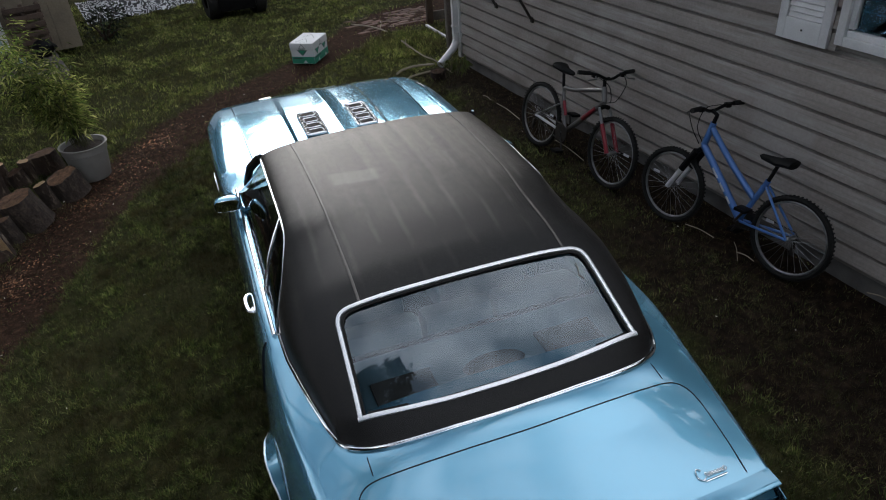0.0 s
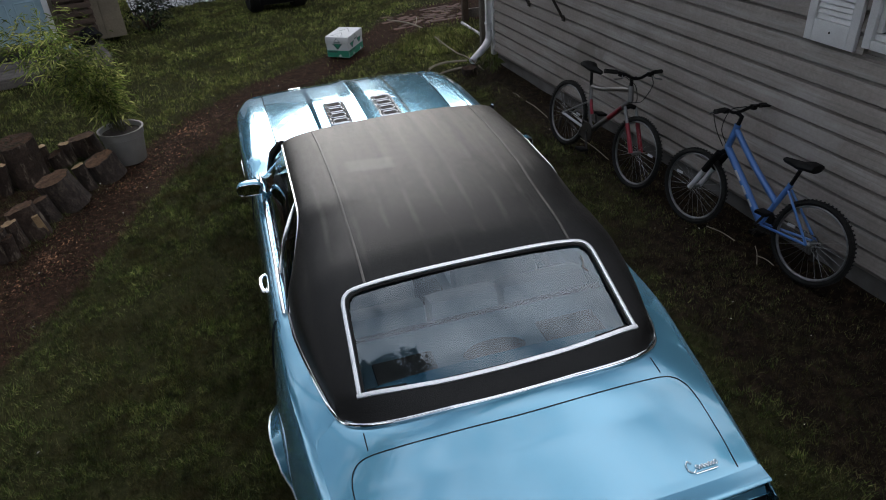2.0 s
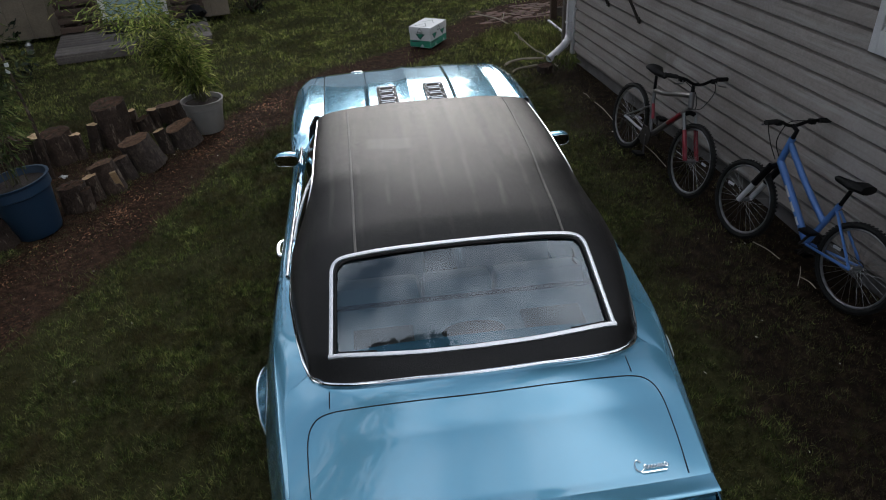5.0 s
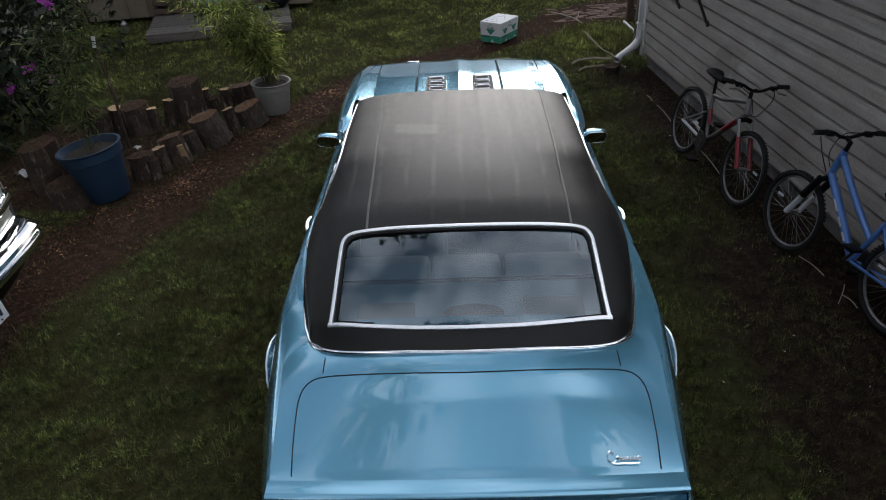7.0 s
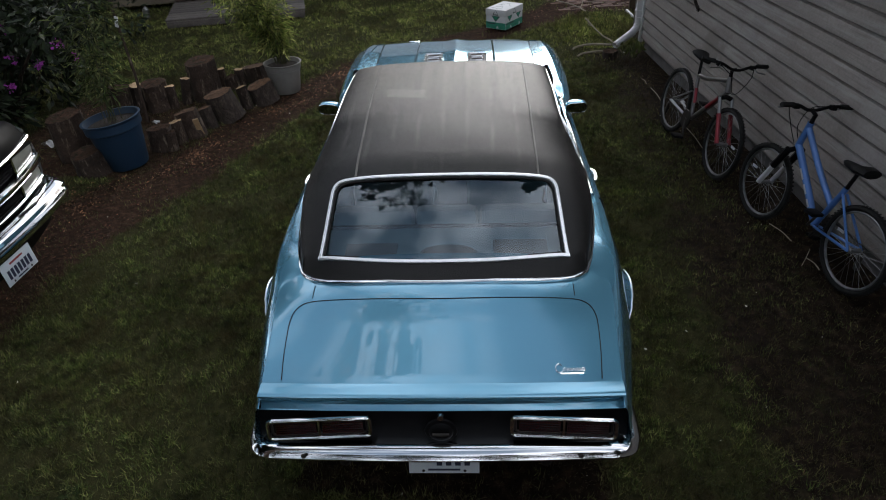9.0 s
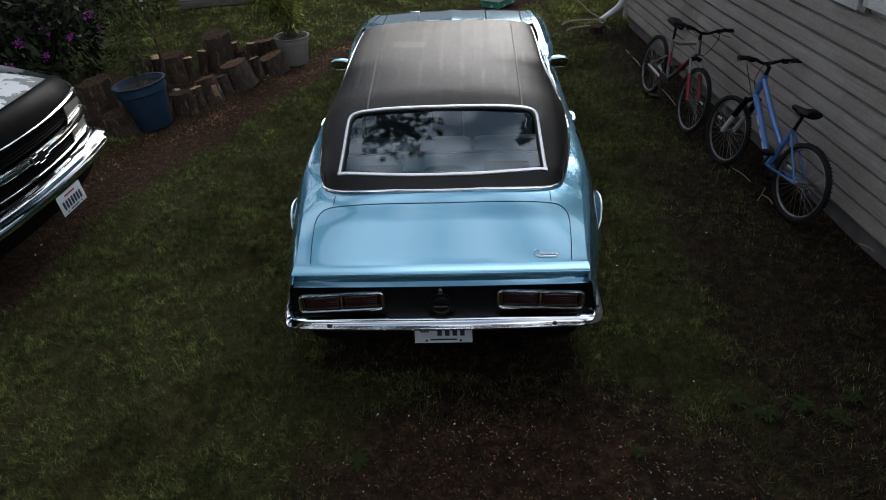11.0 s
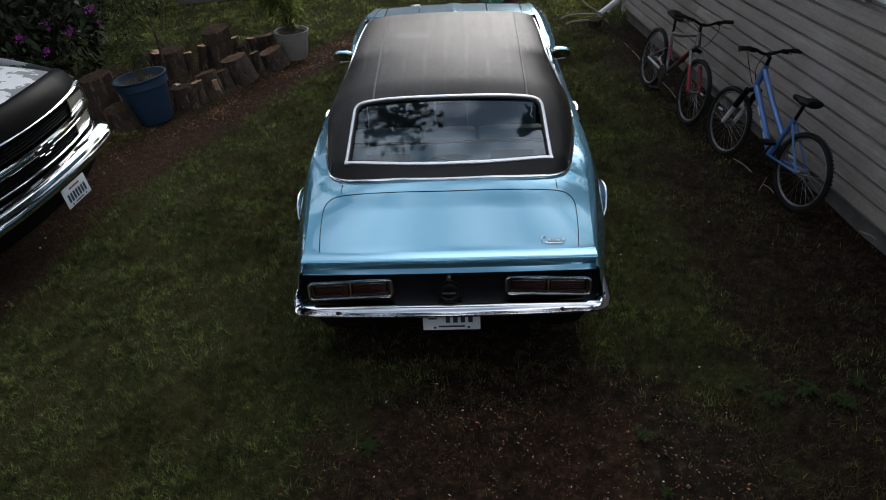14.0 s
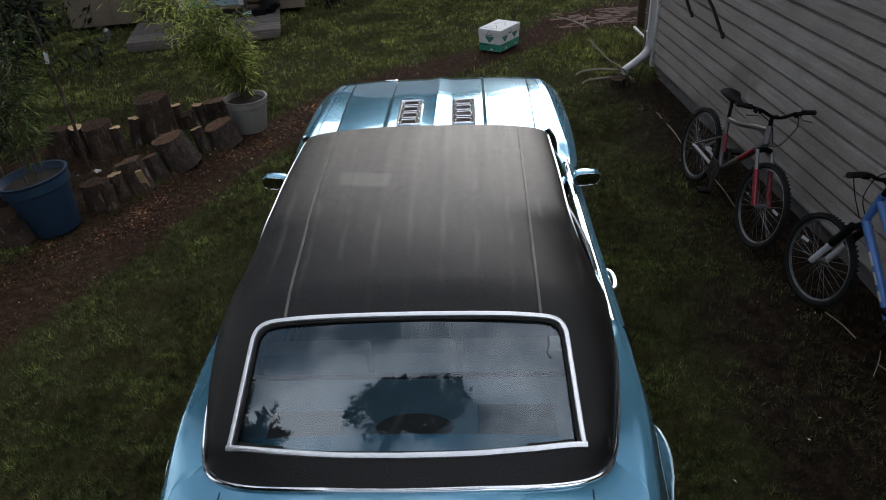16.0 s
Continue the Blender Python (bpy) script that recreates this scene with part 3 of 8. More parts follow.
# vinyl roof
R_ZC = curve([(0.52, 0.952), (0.58, 0.984), (0.68, 1.034), (0.9, 1.147), (1.12, 1.255), (1.3, 1.318), (1.6, 1.368), (2.0, 1.398), (2.3, 1.402), (2.62, 1.380)])
R_ZE = curve([(0.52, 0.915), (0.7, 0.945), (1.0, 0.960), (1.30, 0.964), (1.41, 0.975), (1.5, 1.070), (1.6, 1.184), (1.68, 1.280), (1.74, 1.308), (1.85, 1.318), (2.1, 1.328), (2.62, 1.315)])
R_UE = curve([(0.52, 0.65), (0.62, 0.666), (0.70, 0.684), (0.80, 0.706), (0.93, 0.733), (1.1, 0.760), (1.25, 0.778), (1.41, 0.782), (1.5, 0.744), (1.6, 0.700), (1.68, 0.663), (1.74, 0.652), (1.85, 0.648), (2.1, 0.646), (2.62, 0.640)])
R_NV = curve([(0.5, 4.2), (0.9, 4.0), (1.25, 3.3), (1.6, 2.8), (2.7, 2.8)])


def roof_z(u, v):
    ue, ze, zc = R_UE(v), R_ZE(v), R_ZC(v)
    k = R_NV(v)
    z = ze + (zc - ze) * max(0.0, 1 - (min(abs(u), ue) / ue) ** k) ** (1 / k)
    # the foot of the vinyl lies down on the deck
    vf = v_start(u / ue)
    if v < vf + 0.11:
        uf, kf = R_UE(vf), R_NV(vf)
        raw = R_ZE(vf) + (R_ZC(vf) - R_ZE(vf)) * max(0.0, 1 - (min(abs(u), uf) / uf) ** kf) ** (1 / kf)
        z -= max(0.0, raw - top_z(u, vf) - 0.006) * (1 - smooth01((v - vf) / 0.11))
    return z


def roof_pt(u, v, lift=0.0):
    e = 0.004
    p = Vector((u, v, roof_z(u, v)))
    n = (Vector((u + e, v, roof_z(u + e, v))) - Vector((u - e, v, roof_z(u - e, v)))).cross(Vector((u, v + e, roof_z(u, v + e))) - Vector((u, v - e, roof_z(u, v - e)))).normalized()
    return p + n * lift, n


def v_start(s):
    s = min(abs(s), 1.0)
    return 0.578 + 0.03 * s ** 2 + 0.14 * (1 - max(0.0, 1 - s ** 6) ** 0.34)


def v_end(s):
    return 2.605 - 0.03 * abs(s) ** 2


def roof_fn(a, b):
    th = (a * 2 - 1) * math.pi / 2
    s = math.copysign(abs(math.sin(th)) ** 0.62, th)
    v = v_start(s) + b * (v_end(s) - v_start(s))
    return Vector((R_UE(v) * s, v, roof_z(R_UE(v) * s, v)))


# rear window outline on the roof's surface: half width at the foot and the head, bowed foot, round upper corners
def window_outline(inset=0.0):
    out = []
    half = [(0.0, 0.676), (0.20, 0.679), (0.40, 0.692), (0.588, 0.716), (0.584, 0.76), (0.578, 0.85), (0.572, 0.95), (0.566, 1.05), (0.562, 1.085), (0.548, 1.112), (0.518, 1.126), (0.45, 1.129), (0.2, 1.130), (0.0, 1.131)]
    cy = 0.92
    pts = []
    for i, (u, v) in enumerate(half):
        ku, kv = inset * (1 if u > 0.25 else u / 0.25), inset * (1 if abs(v - cy) > 0.1 else abs(v - cy) / 0.1)
        pts.append((u - ku, v + (kv if v < cy else -kv)))
    return pts


def in_window(u, v, outline):
    u = abs(u)
    inside = False
    n = len(outline)
    for i in range(n):
        (x1, y1), (x2, y2) = outline[i], outline[(i + 1) % n]
        if (y1 > v) != (y2 > v) and u < (x2 - x1) * (v - y1) / (y2 - y1) + x1:
            inside = not inside
    return inside


W_OUT, W_IN = window_outline(0.0), window_outline(0.012)
V, F = grid_data(roof_fn, 180, 200, lambda p: not in_window(p.x, p.y, W_IN))
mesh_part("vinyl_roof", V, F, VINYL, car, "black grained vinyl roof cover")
# headlining under the roof
V, F = grid_data(lambda a, b: roof_fn(a, b) * 1.0 + Vector((0, 0, -0.022)), 60, 60, lambda p: not in_window(p.x, p.y, W_IN))
mesh_part("headlining", V, F, CABIN_DARK, car)


def glass_fn(a, b):
    v = 0.66 + b * 0.51
    u = (a * 2 - 1) * 0.60
    # one even sweep along and across, free of the cover's small waves
    t = (v - 0.66) / 0.48
    return Vector((u, v, R_ZC(0.66) + (R_ZC(1.14) - R_ZC(0.66)) * t + 0.024 * t * (1 - t) - 0.008 - 0.030 * (u / 0.58) ** 2))


V, F = grid_data(glass_fn, 60, 40, lambda p: in_window(p.x, p.y, W_OUT))
g = mesh_part("rear_window", V, F, GLASS, car, "tinted curved rear window glass")
g.visible_shadow = False


def ribbon(name, path, width, height, mat, parent, label=""):
    """A rounded strip along (point, normal) pairs."""
    V, F = [], []
    prof = [(-0.5, -0.5), (-0.5, 0.25), (-0.36, 0.8), (0.0, 1.0), (0.36, 0.8), (0.5, 0.25), (0.5, -0.5)]
    n = len(path)
    for i in range(n):
        p, nn = path[i]
        t = (path[min(i + 1, n - 1)][0] - path[max(i - 1, 0)][0]).normalized()
        b = t.cross(nn).normalized()
        m = b.cross(t)
        for x, y in prof:
            V.append(p + b * (x * width) + m * (y * height))
    k = len(prof)
    for i in range(n - 1):
        for j in range(k - 1):
            F.append((i * k + j, i * k + j + 1, (i + 1) * k + j + 1, (i + 1) * k + j))
    F += [tuple(range(k)), tuple((n - 1) * k + j for j in range(k))[::-1]]
    return mesh_part(name, V, F, mat, parent, label)


# bright window surround, in pieces that meet at joints
foot = [(u, curve([(0, 0.676), (0.20, 0.679), (0.40, 0.692), (0.60, 0.717)])(abs(u))) for u in np.linspace(-0.598, 0.598, 41)]
ribbon("window_foot_trim", [roof_pt(u, v, 0.001) for u, v in foot if u <= 0.002], 0.021, 0.009, STAINLESS, car, "bright lower window moulding")
ribbon("window_foot_trim", [roof_pt(u, v, 0.002) for u, v in foot if u >= -0.008], 0.022, 0.010, STAINLESS, car, "bright lower window moulding")
head = spline([(u, v, 0) for u, v in W_OUT[3:] + [(-a, b) for a, b in W_OUT[3:][::-1]][1:]], per=8)
hp = [roof_pt(p.x, p.y, 0.001) for p in head]
ribbon("window_head_trim", hp, 0.021, 0.009, STAINLESS, car, "bright window moulding with round upper corners")
ribbon("window_gasket", [roof_pt(p.x * 0.972, p.y - 0.016 * (1 if p.y > 1.08 else 0), -0.004) for p in head], 0.010, 0.006, RUBBER, car, "black rubber gasket")
for u in (-0.36, 0.36):
    v = 1.129
    ribbon("trim_joint", [roof_pt(u - 0.006, v, 0.0035), roof_pt(u + 0.006, v, 0.0035)], 0.022, 0.008, STAINLESS, car)

# bright drip moulding round the foot of the vinyl
edge = []
for a in np.linspace(0.02, 0.5, 70):
    p = roof_fn(a, 0.0)
    edge.append((p, roof_pt(p.x * 0.985, p.y, 0)[1]))
lowside = []
for v in np.linspace(1.41, v_start(1.0), 30):
    lowside.append((Vector((-R_UE(v) - 0.006, v, max(R_ZE(v), Z_SH(v) + 0.028 * smooth01((v - 0.60) / 0.16) * min(1.0, (W_SH(v) - R_UE(v)) / 0.13)) + 0.006)), Vector((-0.6, 0, 0.8)).normalized()))
left = lowside[:-1] + edge
right = [(Vector((-p.x, p.y, p.z)), Vector((-n.x, n.y, n.z))) for p, n in left][::-1]
ribbon("drip_moulding", left, 0.017, 0.010, CHROME, car, "thin bright moulding at the foot of the vinyl")
ribbon("drip_moulding", right, 0.018, 0.011, CHROME, car, "thin bright moulding at the foot of the vinyl")
for sgn in (1, -1):
    ends = [(Vector((sgn * (R_UE(v) + 0.003), v, R_ZE(v) + 0.004)), Vector((sgn * 0.9, 0, 0.3)).normalized()) for v in np.linspace(1.40, v_end(1.0), 60)]
    ribbon("roof_rail_trim", ends, 0.0065, 0.005, STAINLESS, car, "bright roof drip rail")

# roof seams: two welts from the screen to the rear window, faint cross wrinkles belong to the cloth
for sgn in (1, -1):
    pts = []
    for v in np.linspace(1.135, 2.565, 40):
        u = 0.0115 + sgn * (0.468 - 0.016 * (v - 1.1) + 0.014 * (v - 1.1) ** 2)
        p, n = roof_pt(u, v, 0.0015)
        pts.append((p, n))
    ribbon("roof_seam", pts, 0.011, 0.0035, SEAM, car, "stitched welt seam in the vinyl")


# boot lid and bonnet shells with dark shut lines
def lid_outline():
    half = [(0.0, 0.484), (0.30, 0.491), (0.50, 0.500), (0.60, 0.503), (0.648, 0.492), (0.676, 0.462), (0.688, 0.42), (0.690, 0.36), (0.682, 0.22), (0.668, 0.085)]
    return spline([(-u, v, 0) for u, v in half[::-1]] + [(u, v, 0) for u, v in half[1:]], per=8)


LID = lid_outline()
LIDP = [(abs(p.x), p.y) for p in LID if p.x >= 0] + [(0.668, 0.02), (0.0, 0.02)]
tube("shut_line", [(p.x, p.y, top_z(p.x, p.y) + 0.0012) for p in LID], 0.0024, GAP, car, 6, label="dark shut line of the boot lid", flat=0.7)
V, F = grid_data(lambda a, b: top_fn(0.05, 0.53, 0.0012)(a, b), 120, 66, lambda p: in_window(p.x, p.y, [(a - 0.006, b - 0.006) for a, b in LIDP]))
mesh_part("boot_lid", V, F, PAINT, car, "light blue boot lid")
for sgn in (1, -1):
    tube("panel_joint", [(sgn * (0.605 + 0.0 * k), 0.525 + 0.011 * k, top_z(0.605, 0.525 + 0.011 * k) + 0.001) for k in range(8)], 0.0022, GAP, car, 5)
    pts = []
    for k in range(30):
        v = 3.25 + k * (4.70 - 3.25) / 29
        u = sgn * (0.655 + 0.02 * (v - 3.25))
        pts.append((u, v, top_z(u, v) + 0.001))
    tube("shut_line", pts, 0.0042, GAP, car, 6, label="dark shut line of the bonnet", flat=0.7)
V, F = grid_data(lambda a, b: Vector(((a * 2 - 1) * (0.648 + 0.02 * b * 1.4), 3.22 + b * 1.50, top_z((a * 2 - 1) * (0.648 + 0.02 * b * 1.4), 3.22 + b * 1.50) + 0.0035)), 160, 60)
mesh_part("bonnet", V, F, PAINT, car, "light blue bonnet with a raised middle and a centre ridge")

# bonnet vents
for sgn in (1, -1):
    ve = thing("bonnet_vent")
    ve.parent = car
    u0, v0, v1 = 0.006 + sgn * 0.183, 3.445, 3.905
    slope = math.atan2(top_z(u0, v1) - top_z(u0, v0), v1 - v0)
    ve.matrix_local = Matrix.Translation((u0, (v0 + v1) / 2, (top_z(u0, v0) + top_z(u0, v1)) / 2 + 0.012)) @ Matrix.Rotation(slope, 4, "X")
    L, Wd = v1 - v0, 0.154
    bm = bmesh.new()
    box(bm, (0, 0, -0.004), (Wd - 0.02, L - 0.02, 0.012), 0.002)
    part("vent_floor", bm, BLACK, ve, "black vent opening")
    rim = [(x * (Wd / 2 - 0.006), y * (L / 2 - 0.006), 0.004) for x, y in ((-1, -1), (1, -1), (1, 1), (-1, 1))]
    rp = []
    for i in range(4):
        a, b = Vector(rim[i]), Vector(rim[(i + 1) % 4])
        rp += [a.lerp(b, t) for t in (0.05, 0.12, 0.5, 0.88, 0.95)]
    tube("vent_frame", rp, 0.009, VENT_TRIM, ve, 6, True, "bright vent frame")
    for k in range(4):
        cy = -L / 2 + L * (k + 0.5) / 4
        q = []
        for i in range(4):
            sx, sy = ((-1, -1), (1, -1), (1, 1), (-1, 1))[i]
            q.append(Vector((sx * 0.050, cy + sy * 0.040, 0.006)))
        qq = []
        for i in range(4):
            qq += [q[i].lerp(q[(i + 1) % 4], t) for t in (0.08, 0.5, 0.92)]
        tube("vent_bezel", qq, 0.006, VENT_TRIM, ve, 5, True, "bright bezel")
        for j in range(3):
            boxpart("vent_slat", (0, cy - 0.02 + 0.02 * j, 0.004), (0.094, 0.004, 0.006), DARK_METAL, ve, 0.0)

# tail spoiler with a dark concave rear face
prof = [(0.062, 0.8445), (0.046, 0.8425), (0.028, 0.8412), (0.010, 0.8404), (-0.004, 0.8390), (-0.011, 0.8355), (-0.009, 0.8290), (0.006, 0.8160), (0.016, 0.7950), (0.016, 0.7720), (0.004, 0.7580), (-0.002, 0.7525), (0.002, 0.7480), (0.02, 0.747)]
V, F = [], []
us = np.linspace(-0.752, 0.752, 61)
for u in us:
    k = abs(u) / 0.752
    bow = 0.035 * (1 - k * k) * -1
    drop = -0.012 * k ** 3
    for i, (v, z) in enumerate(prof):
        V.append((u * (1.0 if i < 6 else 1.0), v + bow * 0.3 + 0.012 * k ** 4, z + drop * (1 if i < 8 else 0.5)))
n = len(prof)
for i in range(len(us) - 1):
    for j in range(n - 1):
        F.append((i * n + j, (i + 1) * n + j, (i + 1) * n + j + 1, i * n + j + 1))
F += [tuple(range(n)), tuple((len(us) - 1) * n + j for j in range(n))[::-1]]
mesh_part("tail_spoiler", V, F, PAINT, car, "light blue lip spoiler on the boot lid")

# tail panel
V, F = grid_data(lambda a, b: Vector(((a * 2 - 1) * (0.765 + 0.03 * (1 - b)), 0.022 - 0.012 * math.cos((a * 2 - 1) * 1.5), 0.46 + 0.292 * b)), 40, 8)
mesh_part("tail_panel", V, F, BLACK, car, "black tail panel")
# valance in black instead of body colour, to give the shade below the bumper
V, F = grid_data(lambda a, b: Vector(((a * 2 - 1) * (0.74 - 0.05 * (1 - b)), 0.05 + 0.14 * (1 - b) ** 1.5, 0.25 + 0.23 * b)), 30, 6)
mesh_part("rear_valance", V, F, BLACK, car, "valance under the bumper, coloured black for its shade")
tube("tail_panel_edge", [(u, 0.006 - 0.012 * (1 - (u / 0.76) ** 2), 0.749) for u in np.linspace(-0.755, 0.755, 30)], 0.003, PAINT, car, 6)


def rounded_rect(w, h, r, n=5):
    pts = []
    for cx, cy, a0 in ((w / 2 - r, h / 2 - r, 0), (-w / 2 + r, h / 2 - r, 90), (-w / 2 + r, -h / 2 + r, 180), (w / 2 - r, -h / 2 + r, 270)):
        pts += [(cx + r * math.cos(radians(a0 + 90 * k / n)), cy + r * math.sin(radians(a0 + 90 * k / n))) for k in range(n + 1)]
    return pts


for sgn in (1, -1):
    tl = thing("tail_lamp")
    tl.parent = car
    tl.matrix_local = pose(sgn * 0.508, -0.018, 0.672, -6, 0, -3 * sgn)
    rr = rounded_rect(0.425, 0.092, 0.020)
    tube("bezel", [(x, -0.012, z) for x, z in rr], 0.0095, CHROME, tl, 8, True, "bright chrome bezel")
    tube("inner_bezel", [(x * 0.93, -0.004, z * 0.76) for x, z in rr], 0.005, DARK_METAL, tl, 6, True)
    boxpart("lamp_bowl", (0, 0.012, 0), (0.405, 0.022, 0.08), BLACK, tl, 0.003)
    for k in (-1, 1):
        boxpart("lens", (k * 0.098, -0.004, 0.0), (0.172, 0.014, 0.062), RED_LENS, tl, 0.005, "dark red ribbed lens")
        for j in range(5):
            boxpart("lens_rib", (k * 0.098, -0.012, -0.024 + 0.012 * j), (0.168, 0.004, 0.003), RED_LENS, tl, 0.0)
    boxpart("lens_divider", (0, -0.008, 0), (0.012, 0.02, 0.082), CHROME, tl, 0.003, "bright divider")

# fuel cap and lock
V, F = lathe_data([(0.0, 0.022), (0.03, 0.022), (0.045, 0.018), (0.052, 0.010), (0.066, 0.008), (0.070, 0.0)], 32, Matrix.Translation((0, -0.012, 0.640)) @ Matrix.Rotation(radians(90), 4, "X"))
mesh_part("fuel_cap", V, F, BLACK, car, "round dark fuel cap")
tube("cap_bar", [(-0.035, -0.036, 0.640), (0, -0.040, 0.641), (0.035, -0.036, 0.640)], 0.007, DARK_METAL, car, 6)
V, F = lathe_data([(0.0, 0.016), (0.014, 0.014), (0.018, 0.0)], 16, Matrix.Translation((0, -0.012, 0.722)) @ Matrix.Rotation(radians(90), 4, "X"))
mesh_part("boot_lock", V, F, CHROME, car, "round chrome lock")

# rear bumper
bsec = [(0.1, -0.5), (-0.55, -0.48), (-0.9, -0.36), (-1.0, -0.16), (-0.86, 0.06), (-0.45, 0.34), (0.1, 0.48), (0.9, 0.50)]
path = spline([(-0.838, 0.20, 0.535), (-0.838, 0.10, 0.53), (-0.825, 0.01, 0.525), (-0.775, -0.045, 0.522), (-0.6, -0.058, 0.52), (-0.3, -0.066, 0.518), (0, -0.068, 0.517), (0.3, -0.066, 0.518), (0.6, -0.058, 0.52), (0.775, -0.045, 0.522), (0.825, 0.01, 0.525), (0.838, 0.10, 0.53), (0.838, 0.20, 0.535)], per=6)
V, F = [], []
for i, p in enumerate(path):
    t = (path[min(i + 1, len(path) - 1)] - path[max(i - 1, 0)]).normalized()
    o = Vector((t.y, -t.x, 0))
    if o.dot(p - Vector((0, 0.8, p.z))) < 0:
        o = -o
    for a, b in bsec:
        V.append(p + o * (-a * 0.050 - 0.035) + Vector((0, 0, b * 0.068 + 0.026)))
k = len(bsec)
for i in range(len(path) - 1):
    for j in range(k - 1):
        F.append((i * k + j, i * k + j + 1, (i + 1) * k + j + 1, (i + 1) * k + j))
mesh_part("rear_bumper", V, F, CHROME, car, "chrome rear bumper with wrapped ends")
for u in (-0.58, 0.58):
    V, F = lathe_data([(0.0, 0.008), (0.009, 0.006), (0.012, 0.0)], 12, Matrix.Translation((u, -0.080, 0.560)) @ Matrix.Rotation(radians(80), 4, "X"))
    mesh_part("bumper_bolt", V, F, DARK_METAL, car, "bumper bolt head")


def number_plate(parent, m, bars):
    pl = thing("number_plate")
    pl.parent = parent
    pl.matrix_local = m
    bm = bmesh.new()
    box(bm, (0, 0, 0), (0.305, 0.004, 0.152), 0.0015)
    part("plate", bm, PLATE, pl, "white stamped number plate")
    for x, z, w, h, mat in bars:
        boxpart("plate_bar", (x, -0.003, z), (w, 0.002, h), mat, pl, 0.0)
    for x in (-0.09, 0.09):
        V, F = lathe_data([(0.0, 0.004), (0.006, 0.003), (0.007, 0.0)], 10, Matrix.Translation((x, -0.002, -0.062)) @ Matrix.Rotation(radians(90), 4, "X"))
        mesh_part("plate_screw", V, F, DARK_METAL, pl)
    return pl


number_plate(car, pose(0.006, -0.022, 0.474, -8, 0, 0), [(-0.02 + 0.040 * k, -0.003, 0.024, 0.058, INK) for k in range(4)] + [(-0.10, 0.012, 0.065, 0.008, INK), (-0.10, -0.006, 0.045, 0.008, INK), (0.0, -0.055, 0.14, 0.009, INK), (0.0, 0.060, 0.12, 0.012, INK)])
for u in (-0.36, 0.36):
    V, F = lathe_data([(0.026, -0.10), (0.028, 0.06), (0.024, 0.06), (0.022, -0.10)], 18, Matrix.Translation((u * 1.3, 0.20, 0.27)) @ Matrix.Rotation(radians(90), 4, "X"))
    mesh_part("exhaust_tip", V, F, DARK_METAL, car, "exhaust tip")

# script badge on the boot lid, as plain strokes
eb = thing("badge")
eb.parent = car
eb.matrix_local = Matrix.Translation((0.545, 0.118, top_z(0.545, 0.118) + 0.007)) @ Matrix.Rotation(math.atan2(top_z(0.5, 0.2) - top_z(0.5, 0.1), 0.1), 4, "X")
strokes = [[(-0.045, 0.022), (-0.058, 0.034), (-0.072, 0.02), (-0.072, -0.004), (-0.055, -0.016), (-0.038, -0.006)],
           [(-0.03, -0.002), (-0.036, 0.008), (-0.026, 0.010), (-0.024, -0.008), (-0.014, 0.008), (-0.010, -0.006), (-0.002, 0.009), (0.004, -0.006), (0.012, 0.008), (0.018, -0.006), (0.028, 0.010), (0.032, -0.006), (0.042, 0.008), (0.046, -0.006), (0.056, 0.010), (0.066, 0.002), (0.058, -0.006), (0.052, 0.002)],
           [(-0.05, -0.022), (0.055, -0.020)]]
for s_ in strokes:
    tube("badge_stroke", spline([(x * 0.86, y * 0.9, 0) for x, y in s_], per=5), 0.0022 if len(s_) > 2 else 0.0030, CHROME, eb, 6, label="chrome script stroke", flat=0.8)

